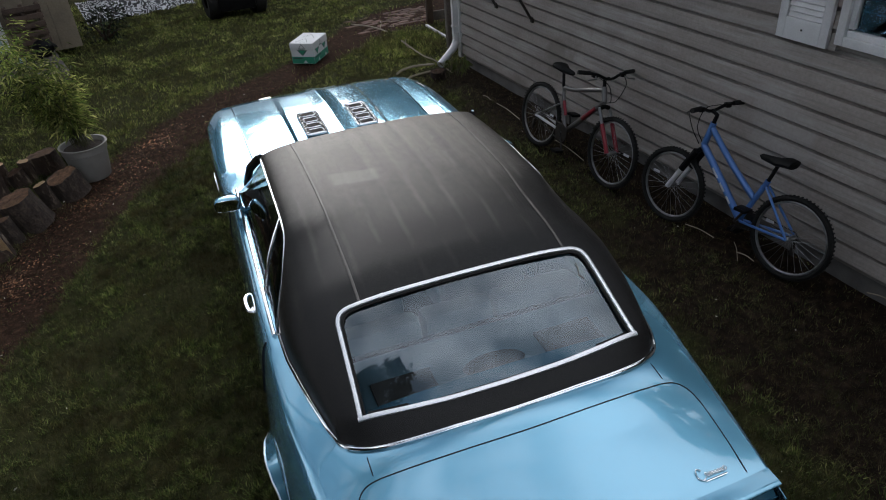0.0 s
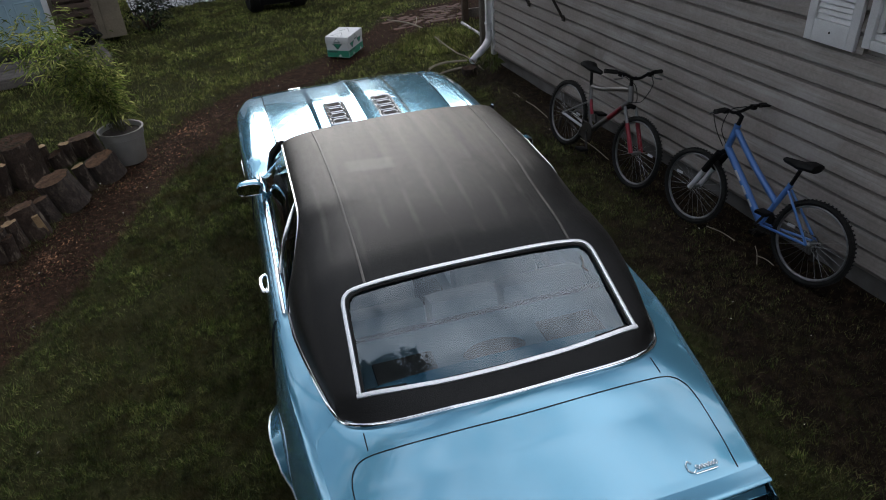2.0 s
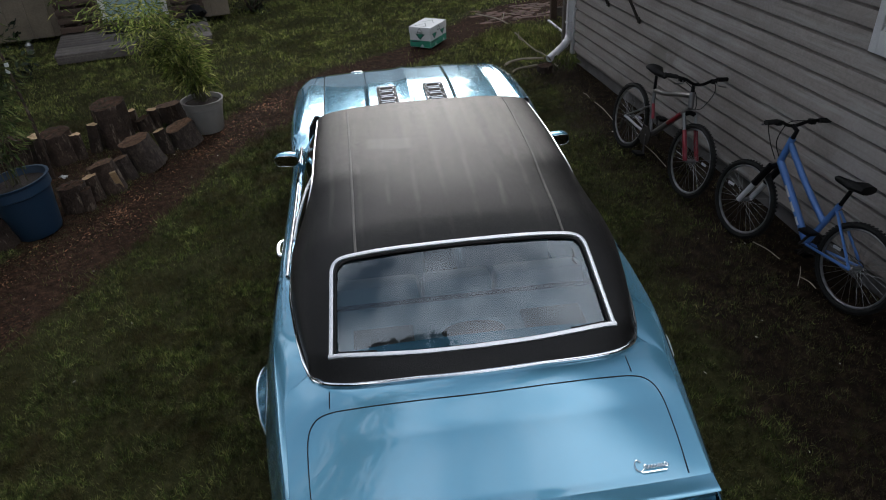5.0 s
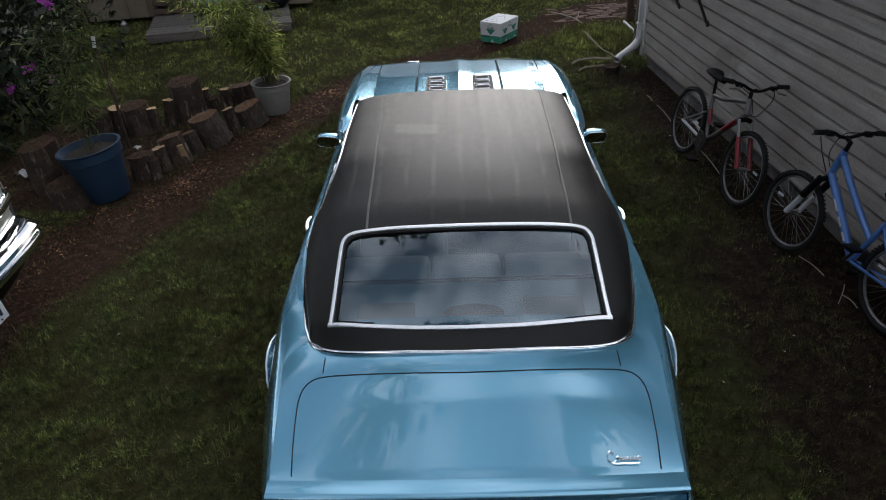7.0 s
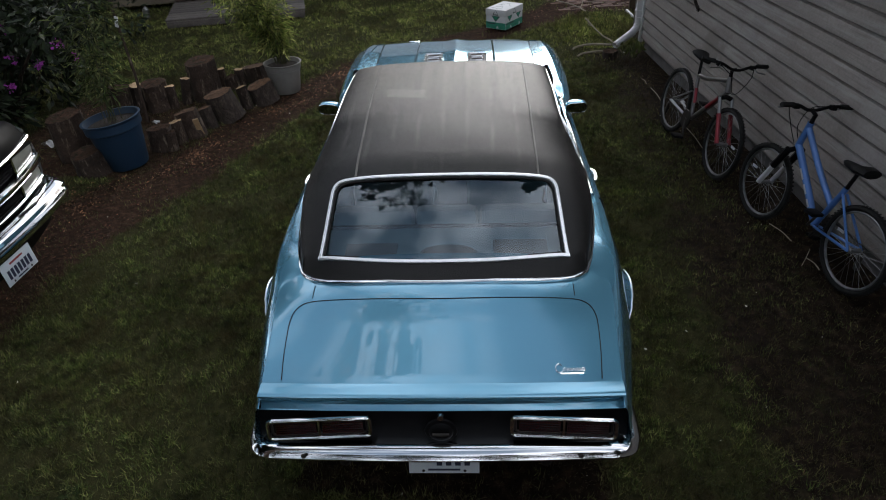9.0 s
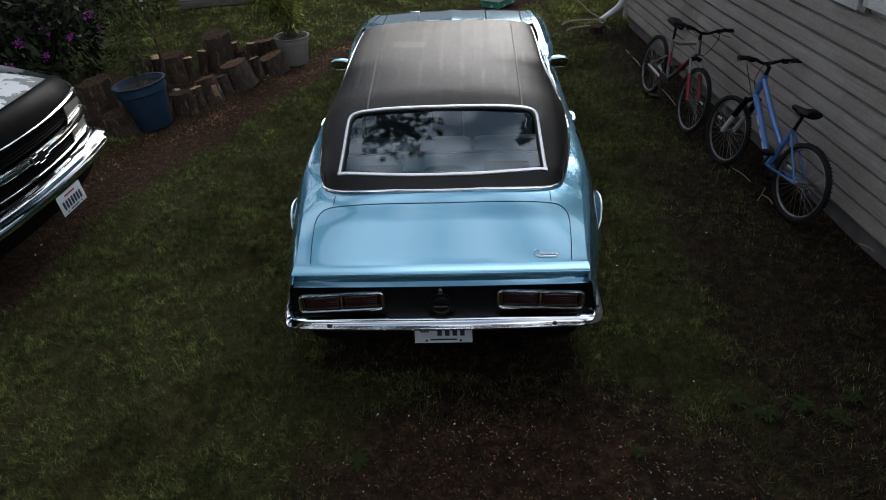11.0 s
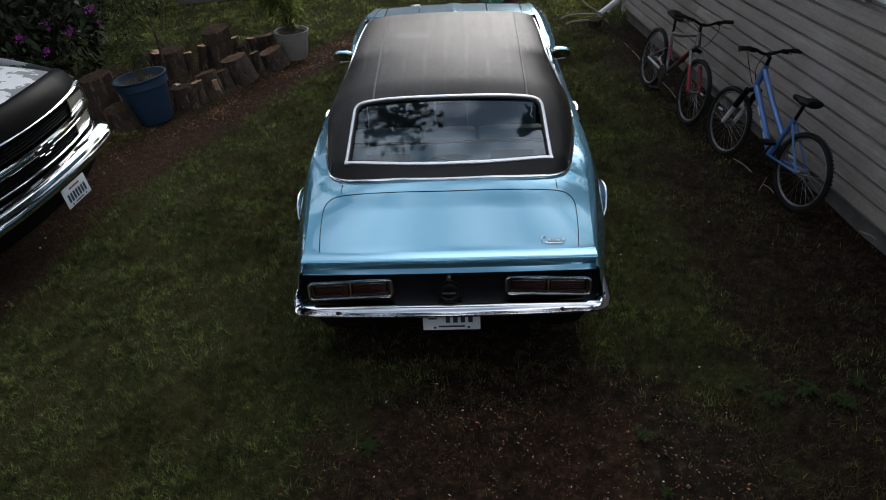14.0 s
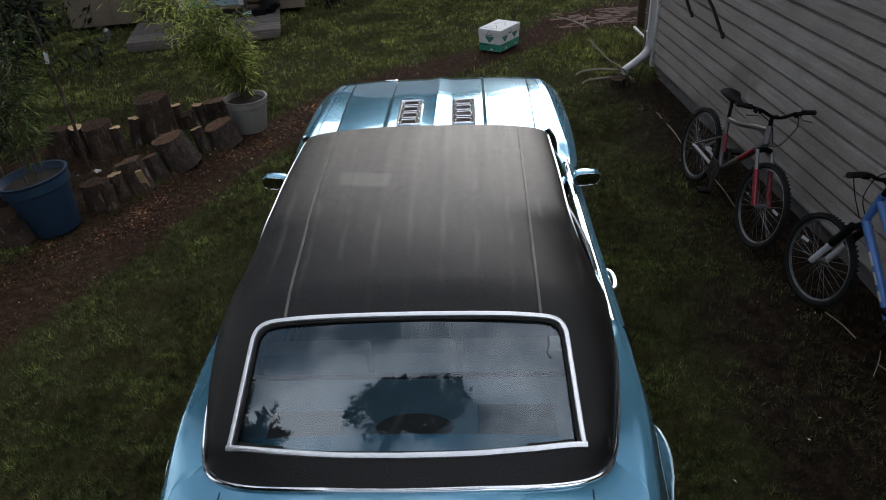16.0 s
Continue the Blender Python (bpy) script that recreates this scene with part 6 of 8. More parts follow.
def pot(x, y, h, r0, r1, mat, label, lip, tilt=0.0):
    ob = thing("plant_pot", pose(x, y, -0.005 + r0 * abs(math.sin(radians(tilt))) * 0.6, 0, tilt, 0), label, "plant pot")
    V, F = lathe_data([(0.0, 0.0), (r0 * 0.96, 0.0), (r0, 0.012), (r0 + (r1 - r0) * 0.70, h * 0.76), (r0 + (r1 - r0) * 0.72, h * 0.78), (r1 * 0.995, h * 0.80), (r1, h * 0.95), (r1 + lip, h * 0.985), (r1 + lip, h), (r1 - 0.008, h), (r1 - 0.02, h * 0.9), (r1 - 0.03, h * 0.86)], 44)
    mesh_part("pot_body", V, F, mat, ob)
    V, F = lathe_data([(r1 - 0.024, h * 0.88), (r1 * 0.5, h * 0.90), (0.0, h * 0.91)], 30)
    mesh_part("soil", V, F, SOIL, ob, "dark potting soil")
    return ob


pot(-1.135, 7.235, 0.350, 0.170, 0.212, POT_GREY, "grey plastic pot holding a leafy bamboo", 0.013)
pot(-2.20, 5.20, 0.485, 0.185, 0.262, POT_BLUE, "dark blue plastic pot holding thin bamboo", 0.014, -7)


def bamboo(x, y, z0, canes, height, lean, spread, leaves, lsize, mat, label, droop=0.5):
    ob = thing("bamboo_plant", pose(x, y, z0), label, "plant")
    V, F, CV, CF = [], [], [], []
    for c in range(canes):
        a0, r0 = random.uniform(0, 6.28), random.uniform(0, 0.09)
        hh = height * random.uniform(0.55, 1.05)
        d = Vector((lean[0] + random.gauss(0, spread), lean[1] + random.gauss(0, spread), 0))
        pts = []
        for k in range(9):
            t = k / 8
            pts.append(Vector((r0 * math.cos(a0), r0 * math.sin(a0), 0)) + d * (t ** 1.5) * hh + Vector((0, 0, hh * t * (1 - 0.18 * t))))
        v, f = tube_data(pts, [0.0042 * (1 - 0.7 * k / 8) for k in range(9)], 5)
        o = len(CV)
        CV += v
        CF += [tuple(i + o for i in g) for g in f]
        for j in range(leaves):
            t = random.uniform(0.12, 1.0) ** 0.8
            i = min(int(t * 8), 7)
            base = pts[i].lerp(pts[i + 1], t * 8 - i)
            az = random.uniform(0, 6.28)
            out = Vector((math.cos(az), math.sin(az), 0))
            base = base + out * random.uniform(0.0, 0.20) + Vector((0, 0, random.uniform(-0.05, 0.08)))
            az2 = az + random.uniform(-1.0, 1.0)
            dr = Vector((math.cos(az2), math.sin(az2), random.uniform(-droop - 0.4, 0.35))).normalized()
            ln = lsize * random.uniform(0.6, 1.35)
            sd = dr.cross(Vector((0, 0, 1))).normalized() * ln * 0.085
            up = sd.cross(dr).normalized() * ln * 0.05
            o = len(V)
            V += [base, base + dr * ln * 0.35 + sd + up, base + dr * ln - Vector((0, 0, ln * 0.12)), base + dr * ln * 0.35 - sd + up]
            F += [(o, o + 1, o + 2), (o, o + 2, o + 3)]
    tagged(mesh_part("cane_growth", CV, CF, CANE, ob, "thin greenish canes"), kind="stuff")
    tagged(mesh_part("foliage", V, F, mat, ob, "narrow pointed leaves", False), kind="stuff")
    return ob


BAMBOO_LEAF = blade_material("bamboo_leaf_mix", (0.06, 0.095, 0.02), (0.17, 0.21, 0.05), (0.38, 0.37, 0.13), 0.45)
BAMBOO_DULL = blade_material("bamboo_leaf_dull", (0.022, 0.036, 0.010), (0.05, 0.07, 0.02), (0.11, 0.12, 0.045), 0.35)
bamboo(-1.15, 7.28, 0.30, 30, 1.42, (-0.42, 0.05), 0.24, 125, 0.090, BAMBOO_LEAF, "dense yellow-green bamboo leaning out of its pot")
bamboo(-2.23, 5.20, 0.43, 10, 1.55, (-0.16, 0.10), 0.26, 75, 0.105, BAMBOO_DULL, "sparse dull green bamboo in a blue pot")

# young tree stake with a white tag
stk = thing("garden_stake", None, "thin dark leaning stake with a white tag", "stake")
tube("pole", [(-2.47, 6.30, -0.05), (-2.50, 6.36, 0.5), (-2.60, 6.46, 1.15), (-2.66, 6.52, 1.45)], [0.018, 0.016, 0.013, 0.010], BARK, stk, 8, label="dark thin stem")
boxpart("tag", (-2.57, 6.41, 1.06), (0.035, 0.01, 0.11), BOX_WHITE, stk, 0.002, "white plastic tag", rot=Matrix.Rotation(radians(8), 3, "Y"))


def shrub(x, y, z0, rx, ry, rz, count, lsize, mat, label, flowers=0, name="shrub"):
    ob = thing(name, pose(x, y, z0), label, "shrub")
    V, F = [], []
    lumps = [(random.gauss(0, 0.45) * rx, random.gauss(0, 0.45) * ry, random.uniform(0.1, 0.95) * rz, random.uniform(0.25, 0.5)) for _ in range(16)]

    def spot():
        lx, ly, lz, lr = random.choice(lumps)
        d = Vector((random.gauss(0, 1), random.gauss(0, 1), random.gauss(0, 1))).normalized()
        return Vector((lx, ly, lz)) + d * lr * random.uniform(0.55, 1.0) * min(rx, ry, rz), d
    for _ in range(count):
        c, d = spot()
        if c.z < 0:
            continue
        dr = (d + Vector((random.gauss(0, 0.6), random.gauss(0, 0.6), random.gauss(-0.2, 0.5)))).normalized()
        sd = dr.cross(Vector((random.gauss(0, 1), random.gauss(0, 1), random.gauss(0, 1)))).normalized()
        ln = lsize * random.uniform(0.6, 1.3)
        o = len(V)
        V += [c, c + dr * ln * 0.45 + sd * ln * 0.2, c + dr * ln, c + dr * ln * 0.45 - sd * ln * 0.2]
        F += [(o, o + 1, o + 2), (o, o + 2, o + 3)]
    tagged(mesh_part("foliage", V, F, mat, ob, "many oblong leaves", False), kind="stuff")
    tv, tf = [], []
    for lx, ly, lz, lr in lumps[:9]:
        v, f = tube_data([(0, 0, 0), (lx * 0.4, ly * 0.4, lz * 0.5), (lx, ly, lz)], [0.03, 0.02, 0.008], 6)
        o = len(tv)
        tv += v
        tf += [tuple(i + o for i in g) for g in f]
    tagged(mesh_part("branch_work", tv, tf, BARK, ob), kind="stuff")
    for _ in range(flowers):
        c, d = spot()
        while d.x - d.y < 0.55 or c.z < 0.35 * rz:
            c, d = spot()
        c = c + d * 0.16
        V, F = [], []
        for _k in range(46):
            e = (d + Vector((random.gauss(0, 0.8), random.gauss(0, 0.8), random.gauss(0.2, 0.8)))).normalized()
            s = e.cross(Vector((random.gauss(0, 1), random.gauss(0, 1), random.gauss(0, 1)))).normalized()
            b, ln = c + e * random.uniform(0.01, 0.05), random.uniform(0.02, 0.04)
            o = len(V)
            V += [b, b + e * ln * 0.6 + s * ln * 0.4, b + e * ln, b + e * ln * 0.6 - s * ln * 0.4]
            F += [(o, o + 1, o + 2), (o, o + 2, o + 3)]
        tagged(mesh_part("flower_cluster", V, F, PETAL, ob, "magenta flower cluster", False), kind="stuff")
    return ob


random.seed(23)
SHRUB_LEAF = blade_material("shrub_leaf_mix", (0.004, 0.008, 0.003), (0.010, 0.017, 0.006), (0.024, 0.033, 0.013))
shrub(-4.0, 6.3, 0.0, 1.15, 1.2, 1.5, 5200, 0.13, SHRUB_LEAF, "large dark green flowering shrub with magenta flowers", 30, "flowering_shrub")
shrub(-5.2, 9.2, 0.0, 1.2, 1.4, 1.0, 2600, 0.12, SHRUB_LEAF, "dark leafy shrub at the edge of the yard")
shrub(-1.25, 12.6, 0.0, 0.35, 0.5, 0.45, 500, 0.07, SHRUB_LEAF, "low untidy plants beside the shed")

# ---- carton ----
cb = thing("carton", pose(1.565, 9.85, 0.012, 0, 0, -33), "white and green lidded paper carton standing on the grass", "carton")
CW, CD, CH = 0.33, 0.49, 0.29
boxpart("carton_body", (0, 0, 0.11), (CW, CD, 0.22), BOX_WHITE, cb, 0.003)
boxpart("lid", (0, 0, 0.255), (CW + 0.012, CD + 0.012, 0.10), BOX_WHITE, cb, 0.004, "white lift-off lid")
for sx, sy, wd in ((0, -1, CW), (1, 0, CD), (0, 1, CW), (-1, 0, CD)):
    rot = Matrix.Rotation({(0, -1): 0, (1, 0): math.pi / 2, (0, 1): math.pi, (-1, 0): -math.pi / 2}[(sx, sy)], 4, "Z")
    off = CD / 2 if sx == 0 else CW / 2

    def flat(name, pts, mat, lift):
        mesh_part(name, [rot @ Vector((x, -off - lift, z)) for x, z in pts], [tuple(range(len(pts)))], mat, cb, "", False)
    flat("green_band", [(-wd / 2 + 0.002, 0.004), (wd / 2 - 0.002, 0.004), (wd / 2 - 0.002, 0.105), (-wd / 2 + 0.002, 0.105)], BOX_GREEN, 0.0008)
    for k in range(1 if wd < 0.35 else 2):
        cx = -wd / 2 + wd * (k + 0.5) / (1 if wd < 0.35 else 2)
        flat("printed_triangle", [(cx - 0.075, 0.203), (cx, 0.115), (cx + 0.075, 0.203)], BOX_DARK, 0.0012)
        flat("printed_triangle", [(cx - 0.052, 0.198), (cx, 0.132), (cx + 0.052, 0.198)], BOX_GREEN, 0.0016)
        flat("printed_triangle", [(cx - 0.03 + 0.03, 0.012), (cx + 0.06, 0.012), (cx + 0.03, 0.055)], BOX_WHITE, 0.0016)
    flat("printed_bar", [(-wd / 2 + 0.02, 0.075), (-0.01, 0.075), (-0.01, 0.092), (-wd / 2 + 0.02, 0.092)], BOX_DARK, 0.0016)
    off += 0.006
    flat("printed_triangle", [(-0.05, 0.225), (0.05, 0.225), (0.0, 0.295)], BOX_DARK, 0.0008)
    flat("printed_triangle", [(-0.038, 0.231), (0.038, 0.231), (0.0, 0.285)], BOX_WHITE, 0.0012)
    flat("printed_bar", [(-0.045, 0.215), (0.045, 0.215), (0.045, 0.222), (-0.045, 0.222)], BOX_DARK, 0.0012)
for x0, y0, x1, y1 in ((-0.11, -0.19, -0.02, -0.03), (-0.02, -0.03, 0.07, -0.19), (-0.11, -0.19, 0.07, -0.19), (-0.10, 0.02, -0.01, 0.17), (-0.01, 0.17, 0.08, 0.02)):
    d = Vector((x1 - x0, y1 - y0, 0))
    boxpart("printed_line", ((x0 + x1) / 2, (y0 + y1) / 2, 0.3055), (d.length, 0.006, 0.001), BOX_DARK, cb, 0.0, rot=Matrix.Rotation(math.atan2(d.y, d.x), 3, "Z"))
cb.matrix_world = cb.matrix_world @ Matrix.Diagonal((1, 1, 0.92, 1))


# ---- bicycles: local x from the rear hub towards the front hub, y to the bicycle's left ----
def wheel_bike(parent, x, R, label):
    w = thing("wheel")
    w.parent = parent
    w.matrix_local = pose(x, 0, R, 90, 0, 0)
    V, F = tube_data([((R - 0.022) * math.cos(t), (R - 0.022) * math.sin(t), 0) for t in np.linspace(0, 2 * math.pi, 49)[:-1]], 0.020, 8, True)
    mesh_part("tyre", V, F, RUBBER, w, "knobbly black tyre")
    V, F = [], []
    for k in range(64):
        a = 2 * math.pi * k / 64
        for zz in (-0.013, 0.013):
            aa = a + (0.05 if zz > 0 else 0)
            c = Vector((R * math.cos(aa), R * math.sin(aa), zz))
            d, e = Vector((math.cos(aa), math.sin(aa), 0)), Vector((-math.sin(aa), math.cos(aa), 0))
            o = len(V)
            V += [c + e * sx * 0.0055 + Vector((0, 0, sz * 0.006)) + d * (-0.0015 if top else -0.006) for top in (0, 1) for sx, sz in ((-1, -1), (1, -1), (1, 1), (-1, 1))]
            F += [(o + 4, o + 5, o + 6, o + 7), (o, o + 1, o + 5, o + 4), (o + 1, o + 2, o + 6, o + 5), (o + 2, o + 3, o + 7, o + 6), (o + 3, o, o + 4, o + 7)]
    mesh_part("tread", V, F, RUBBER, w, "tyre tread blocks", False)
    rr = R - 0.047
    V, F = tube_data([(rr * math.cos(t), rr * math.sin(t), 0) for t in np.linspace(0, 2 * math.pi, 49)[:-1]], 0.0095, 6, True)
    mesh_part("rim", V, F, BIKE_RIM, w, "dull alloy rim")
    V, F = lathe_data([(0.006, -0.05), (0.018, -0.04), (0.014, -0.02), (0.014, 0.02), (0.018, 0.04), (0.006, 0.05)], 14)
    mesh_part("hub", V, F, ALLOY, w)
    for k in range(28):
        a = 2 * math.pi * k / 28
        b = a + (0.42 if k % 2 else -0.42)
        z = 0.03 if (k // 2) % 2 else -0.03
        V, F = tube_data([(0.016 * math.cos(b), 0.016 * math.sin(b), z), (rr * math.cos(a), rr * math.sin(a), 0)], 0.0010, 4)
        mesh_part("spoke", V, F, ALLOY, w)
    boxpart("reflector", (0.6 * R, 0.05, 0.012), (0.06, 0.02, 0.006), BIKE_WHITE, w, 0.002, "pale reflector")
    return w


def bicycle(rear, front, lean, R, kind, label):
    r, f_ = Vector((*rear, 0)), Vector((*front, 0))
    WB = (f_ - r).length
    yaw = math.atan2(f_.y - r.y, f_.x - r.x)
    ob = thing("bicycle", Matrix.Translation((r.x, r.y, 0.002)) @ Matrix.Rotation(yaw, 4, "Z") @ Matrix.Rotation(radians(lean), 4, "X"), label, "bicycle", "bicycles leaning on the house")
    main, second, fork = (SILVER_PAINT, RED_PAINT, RED_PAINT) if kind == "silver" else (BIKE_BLUE, BIKE_BLUE, BIKE_WHITE)
    wheel_bike(ob, 0, R, "")
    wheel_bike(ob, WB, R, "")
    s = WB / 1.03
    bb = Vector((0.40 * s, 0, 0.27))
    seat_top = Vector((0.20 * s, 0, 0.70))
    head_t, head_b = Vector(((0.775 if kind == "silver" else 0.80) * s, 0, 0.81 if kind == "silver" else 0.87)), Vector(((0.815 if kind == "silver" else 0.835) * s, 0, 0.69))
    fr = thing("frame")
    fr.parent = ob
    if kind == "silver":
        tube("top_tube", spline([head_t + Vector((0, 0, -0.03)), (0.60 * s, 0, 0.73), (0.42 * s, 0, 0.675), (0.28 * s, 0, 0.655)], per=4), 0.019, SILVER_PAINT, fr, 10, label="silver curved top tube")
        tube("down_tube", [head_b, bb + Vector((0.02, 0, 0.03))], 0.024, SILVER_PAINT, fr, 10, label="silver down tube with dark red marks")
        tube("down_tube_mark", [head_b.lerp(bb, 0.18) + Vector((0, -0.012, 0.0)), head_b.lerp(bb, 0.52) + Vector((0, -0.012, 0.0))], 0.018, RED_PAINT, fr, 8)
        tube("seat_tube", spline([(0.265 * s, 0, 0.66), (0.29 * s, 0, 0.55), (0.34 * s, 0, 0.40), bb], per=4), 0.017, SILVER_PAINT, fr, 10)
        tube("shock", [(0.30 * s, 0, 0.54), (0.36 * s, 0, 0.42)], 0.015, RED_PAINT, fr, 10, label="red rear shock")
    else:
        tube("top_tube", spline([head_t + Vector((0, 0, -0.04)), (0.58 * s, 0, 0.64), (0.33 * s, 0, 0.455)], per=5), 0.022, BIKE_BLUE, fr, 10, label="light blue low top tube")
        tube("down_tube", spline([head_b, (0.60 * s, 0, 0.47), bb], per=5), 0.026, BIKE_BLUE, fr, 10, label="light blue down tube with white marks")
        for t0, t1 in ((0.28, 0.42), (0.48, 0.60), (0.66, 0.76)):
            tube("frame_mark", [head_b.lerp(bb, t0) + Vector((-0.012, 0.012, -0.010)), head_b.lerp(bb, t1) + Vector((-0.012, 0.012, -0.010))], 0.0155, BIKE_WHITE, fr, 6)
        tube("seat_tube", [(0.27 * s, 0, 0.62), bb], 0.020, BIKE_BLUE, fr, 10)
    tube("head_tube", [head_t, head_b], 0.024, main, fr, 10)
    for y in (-0.055, 0.055):
        tube("chain_stay", [bb + Vector((-0.02, y * 0.4, 0)), (0, y, R)], 0.010 if kind != "silver" else 0.013, second if kind != "silver" else BIKE_WHITE, fr, 8)
        tube("seat_stay", [(0.265 * s, y * 0.3, 0.58 if kind != "silver" else 0.50), (0, y, R)], 0.009, second if kind != "silver" else ALLOY, fr, 8)
    tube("seat_post", [(0.275 * s, 0, 0.60), (0.225 * s, 0, 0.78)], 0.014, BLACK, ob, 8)
    # saddle
    sp = Vector((0.24 * s, 0, 0.805 if kind == "silver" else 0.765))
    V, F = [], []
    sect = [(-0.13, 0.020, 0.014), (-0.115, 0.070, 0.030), (-0.06, 0.078, 0.034), (0.0, 0.052, 0.030), (0.06, 0.028, 0.026), (0.12, 0.020, 0.020), (0.138, 0.008, 0.008)]
    for x, w, h in sect:
        for k in range(12):
            a = 2 * math.pi * k / 12
            V.append(sp + Vector((x, math.cos(a) * w, math.sin(a) * h + (0.018 if x < -0.05 else 0.0))))
    for i in range(len(sect) - 1):
        for k in range(12):
            F.append((i * 12 + k, i * 12 + (k + 1) % 12, (i + 1) * 12 + (k + 1) % 12, (i + 1) * 12 + k))
    F += [tuple(range(12))[::-1], tuple(72 + k for k in range(12))]
    mesh_part("saddle", V, F, SADDLE, ob, "black padded saddle")
    # fork
    fk = thing("fork")
    fk.parent = ob
    tube("crown", [head_b + Vector((0.012, -0.05, -0.05)), head_b + Vector((0.012, 0, -0.035)), head_b + Vector((0.012, 0.05, -0.05))], 0.02, BLACK, fk, 8)
    hub = Vector((WB, 0, R))
    for y in (-0.055, 0.055):
        a = head_b + Vector((0.012, y, -0.04))
        b = hub + Vector((0, y, 0))
        tube("stanchion", [a, a.lerp(b, 0.50)], 0.026 if kind != "silver" else 0.014, BLACK if kind != "silver" else ALLOY, fk, 8)
        tube("fork_leg", [a.lerp(b, 0.36), b], 0.019, fork, fk, 10, label="red fork leg" if kind == "silver" else "white fork leg")
    # bars
    st = head_t + Vector((-0.012, 0, 0.06))
    tube("stem", [head_t, st, st + Vector((0.05, 0, 0.02))], 0.016, BLACK, ob, 8)
    c = st + Vector((0.05, 0, 0.02))
    hb = spline([c + Vector((-0.05, -0.29, 0.045)), c + Vector((-0.015, -0.14, 0.035)), c + Vector((0, -0.04, 0)), c + Vector((0, 0.04, 0)), c + Vector((-0.015, 0.14, 0.035)), c + Vector((-0.05, 0.29, 0.045))], per=4)
    tube("handlebar", hb, 0.012, BLACK, ob, 8, label="black handlebar")
    for sg_ in (-1, 1):
        tube("grip", [c + Vector((-0.03, sg_ * 0.19, 0.042)), c + Vector((-0.052, sg_ * 0.30, 0.046))], 0.018, RUBBER, ob, 8)
        tube("brake_lever", [c + Vector((-0.01, sg_ * 0.15, 0.03)), c + Vector((0.04, sg_ * 0.17, 0.01)), c + Vector((0.03, sg_ * 0.25, 0.0))], 0.006, ALLOY, ob, 6)
        boxpart("shifter", c + Vector((-0.012, sg_ * 0.15, 0.028)), (0.04, 0.05, 0.035), BLACK, ob, 0.008)
        tube("cable", spline([c + Vector((0.03, sg_ * 0.14, 0.02)), c + Vector((0.12, sg_ * 0.09, -0.03)), c + Vector((0.11, sg_ * 0.03, -0.16)), head_b + Vector((0.03, sg_ * 0.02, 0.0))], per=6), 0.0032, BLACK, ob, 5)
    # cranks
    ck = thing("crankset")
    ck.parent = ob
    V, F = lathe_data([(0.02, -0.006), (0.085, -0.004), (0.085, 0.004), (0.02, 0.006)], 28, Matrix.Translation(bb + Vector((0, -0.055, 0))) @ Matrix.Rotation(radians(90), 4, "X"))
    mesh_part("chainring", V, F, DARK_METAL, ck)
    for sg_, an in ((-1, -60), (1, 120)):
        e = bb + Vector((0.16 * math.cos(radians(an)), sg_ * 0.075, 0.16 * math.sin(radians(an))))
        tube("crank_arm", [bb + Vector((0, sg_ * 0.06, 0)), e], 0.010, DARK_METAL, ck, 8)
        boxpart("pedal", e + Vector((0, sg_ * 0.05, 0)), (0.09, 0.09, 0.022), BLACK, ck, 0.004)
    tube("chain", [bb + Vector((0, -0.05, 0.08)), (0, -0.045, R + 0.035), (-0.035, -0.045, R), (0, -0.045, R - 0.035), bb + Vector((0, -0.05, -0.08))], 0.005, DARK_METAL, ob, 5)
    boxpart("derailleur", (-0.01, -0.06, R - 0.09), (0.03, 0.02, 0.10), DARK_METAL, ob, 0.005)
    return ob


bicycle((3.065, 5.838), (3.208, 4.772), -11, 0.310, "silver", "silver bicycle with a red fork leaning on the siding")
bicycle((3.585, 3.087), (3.347, 4.083), 8.7, 0.300, "blue", "light blue bicycle with a white fork leaning on the siding")

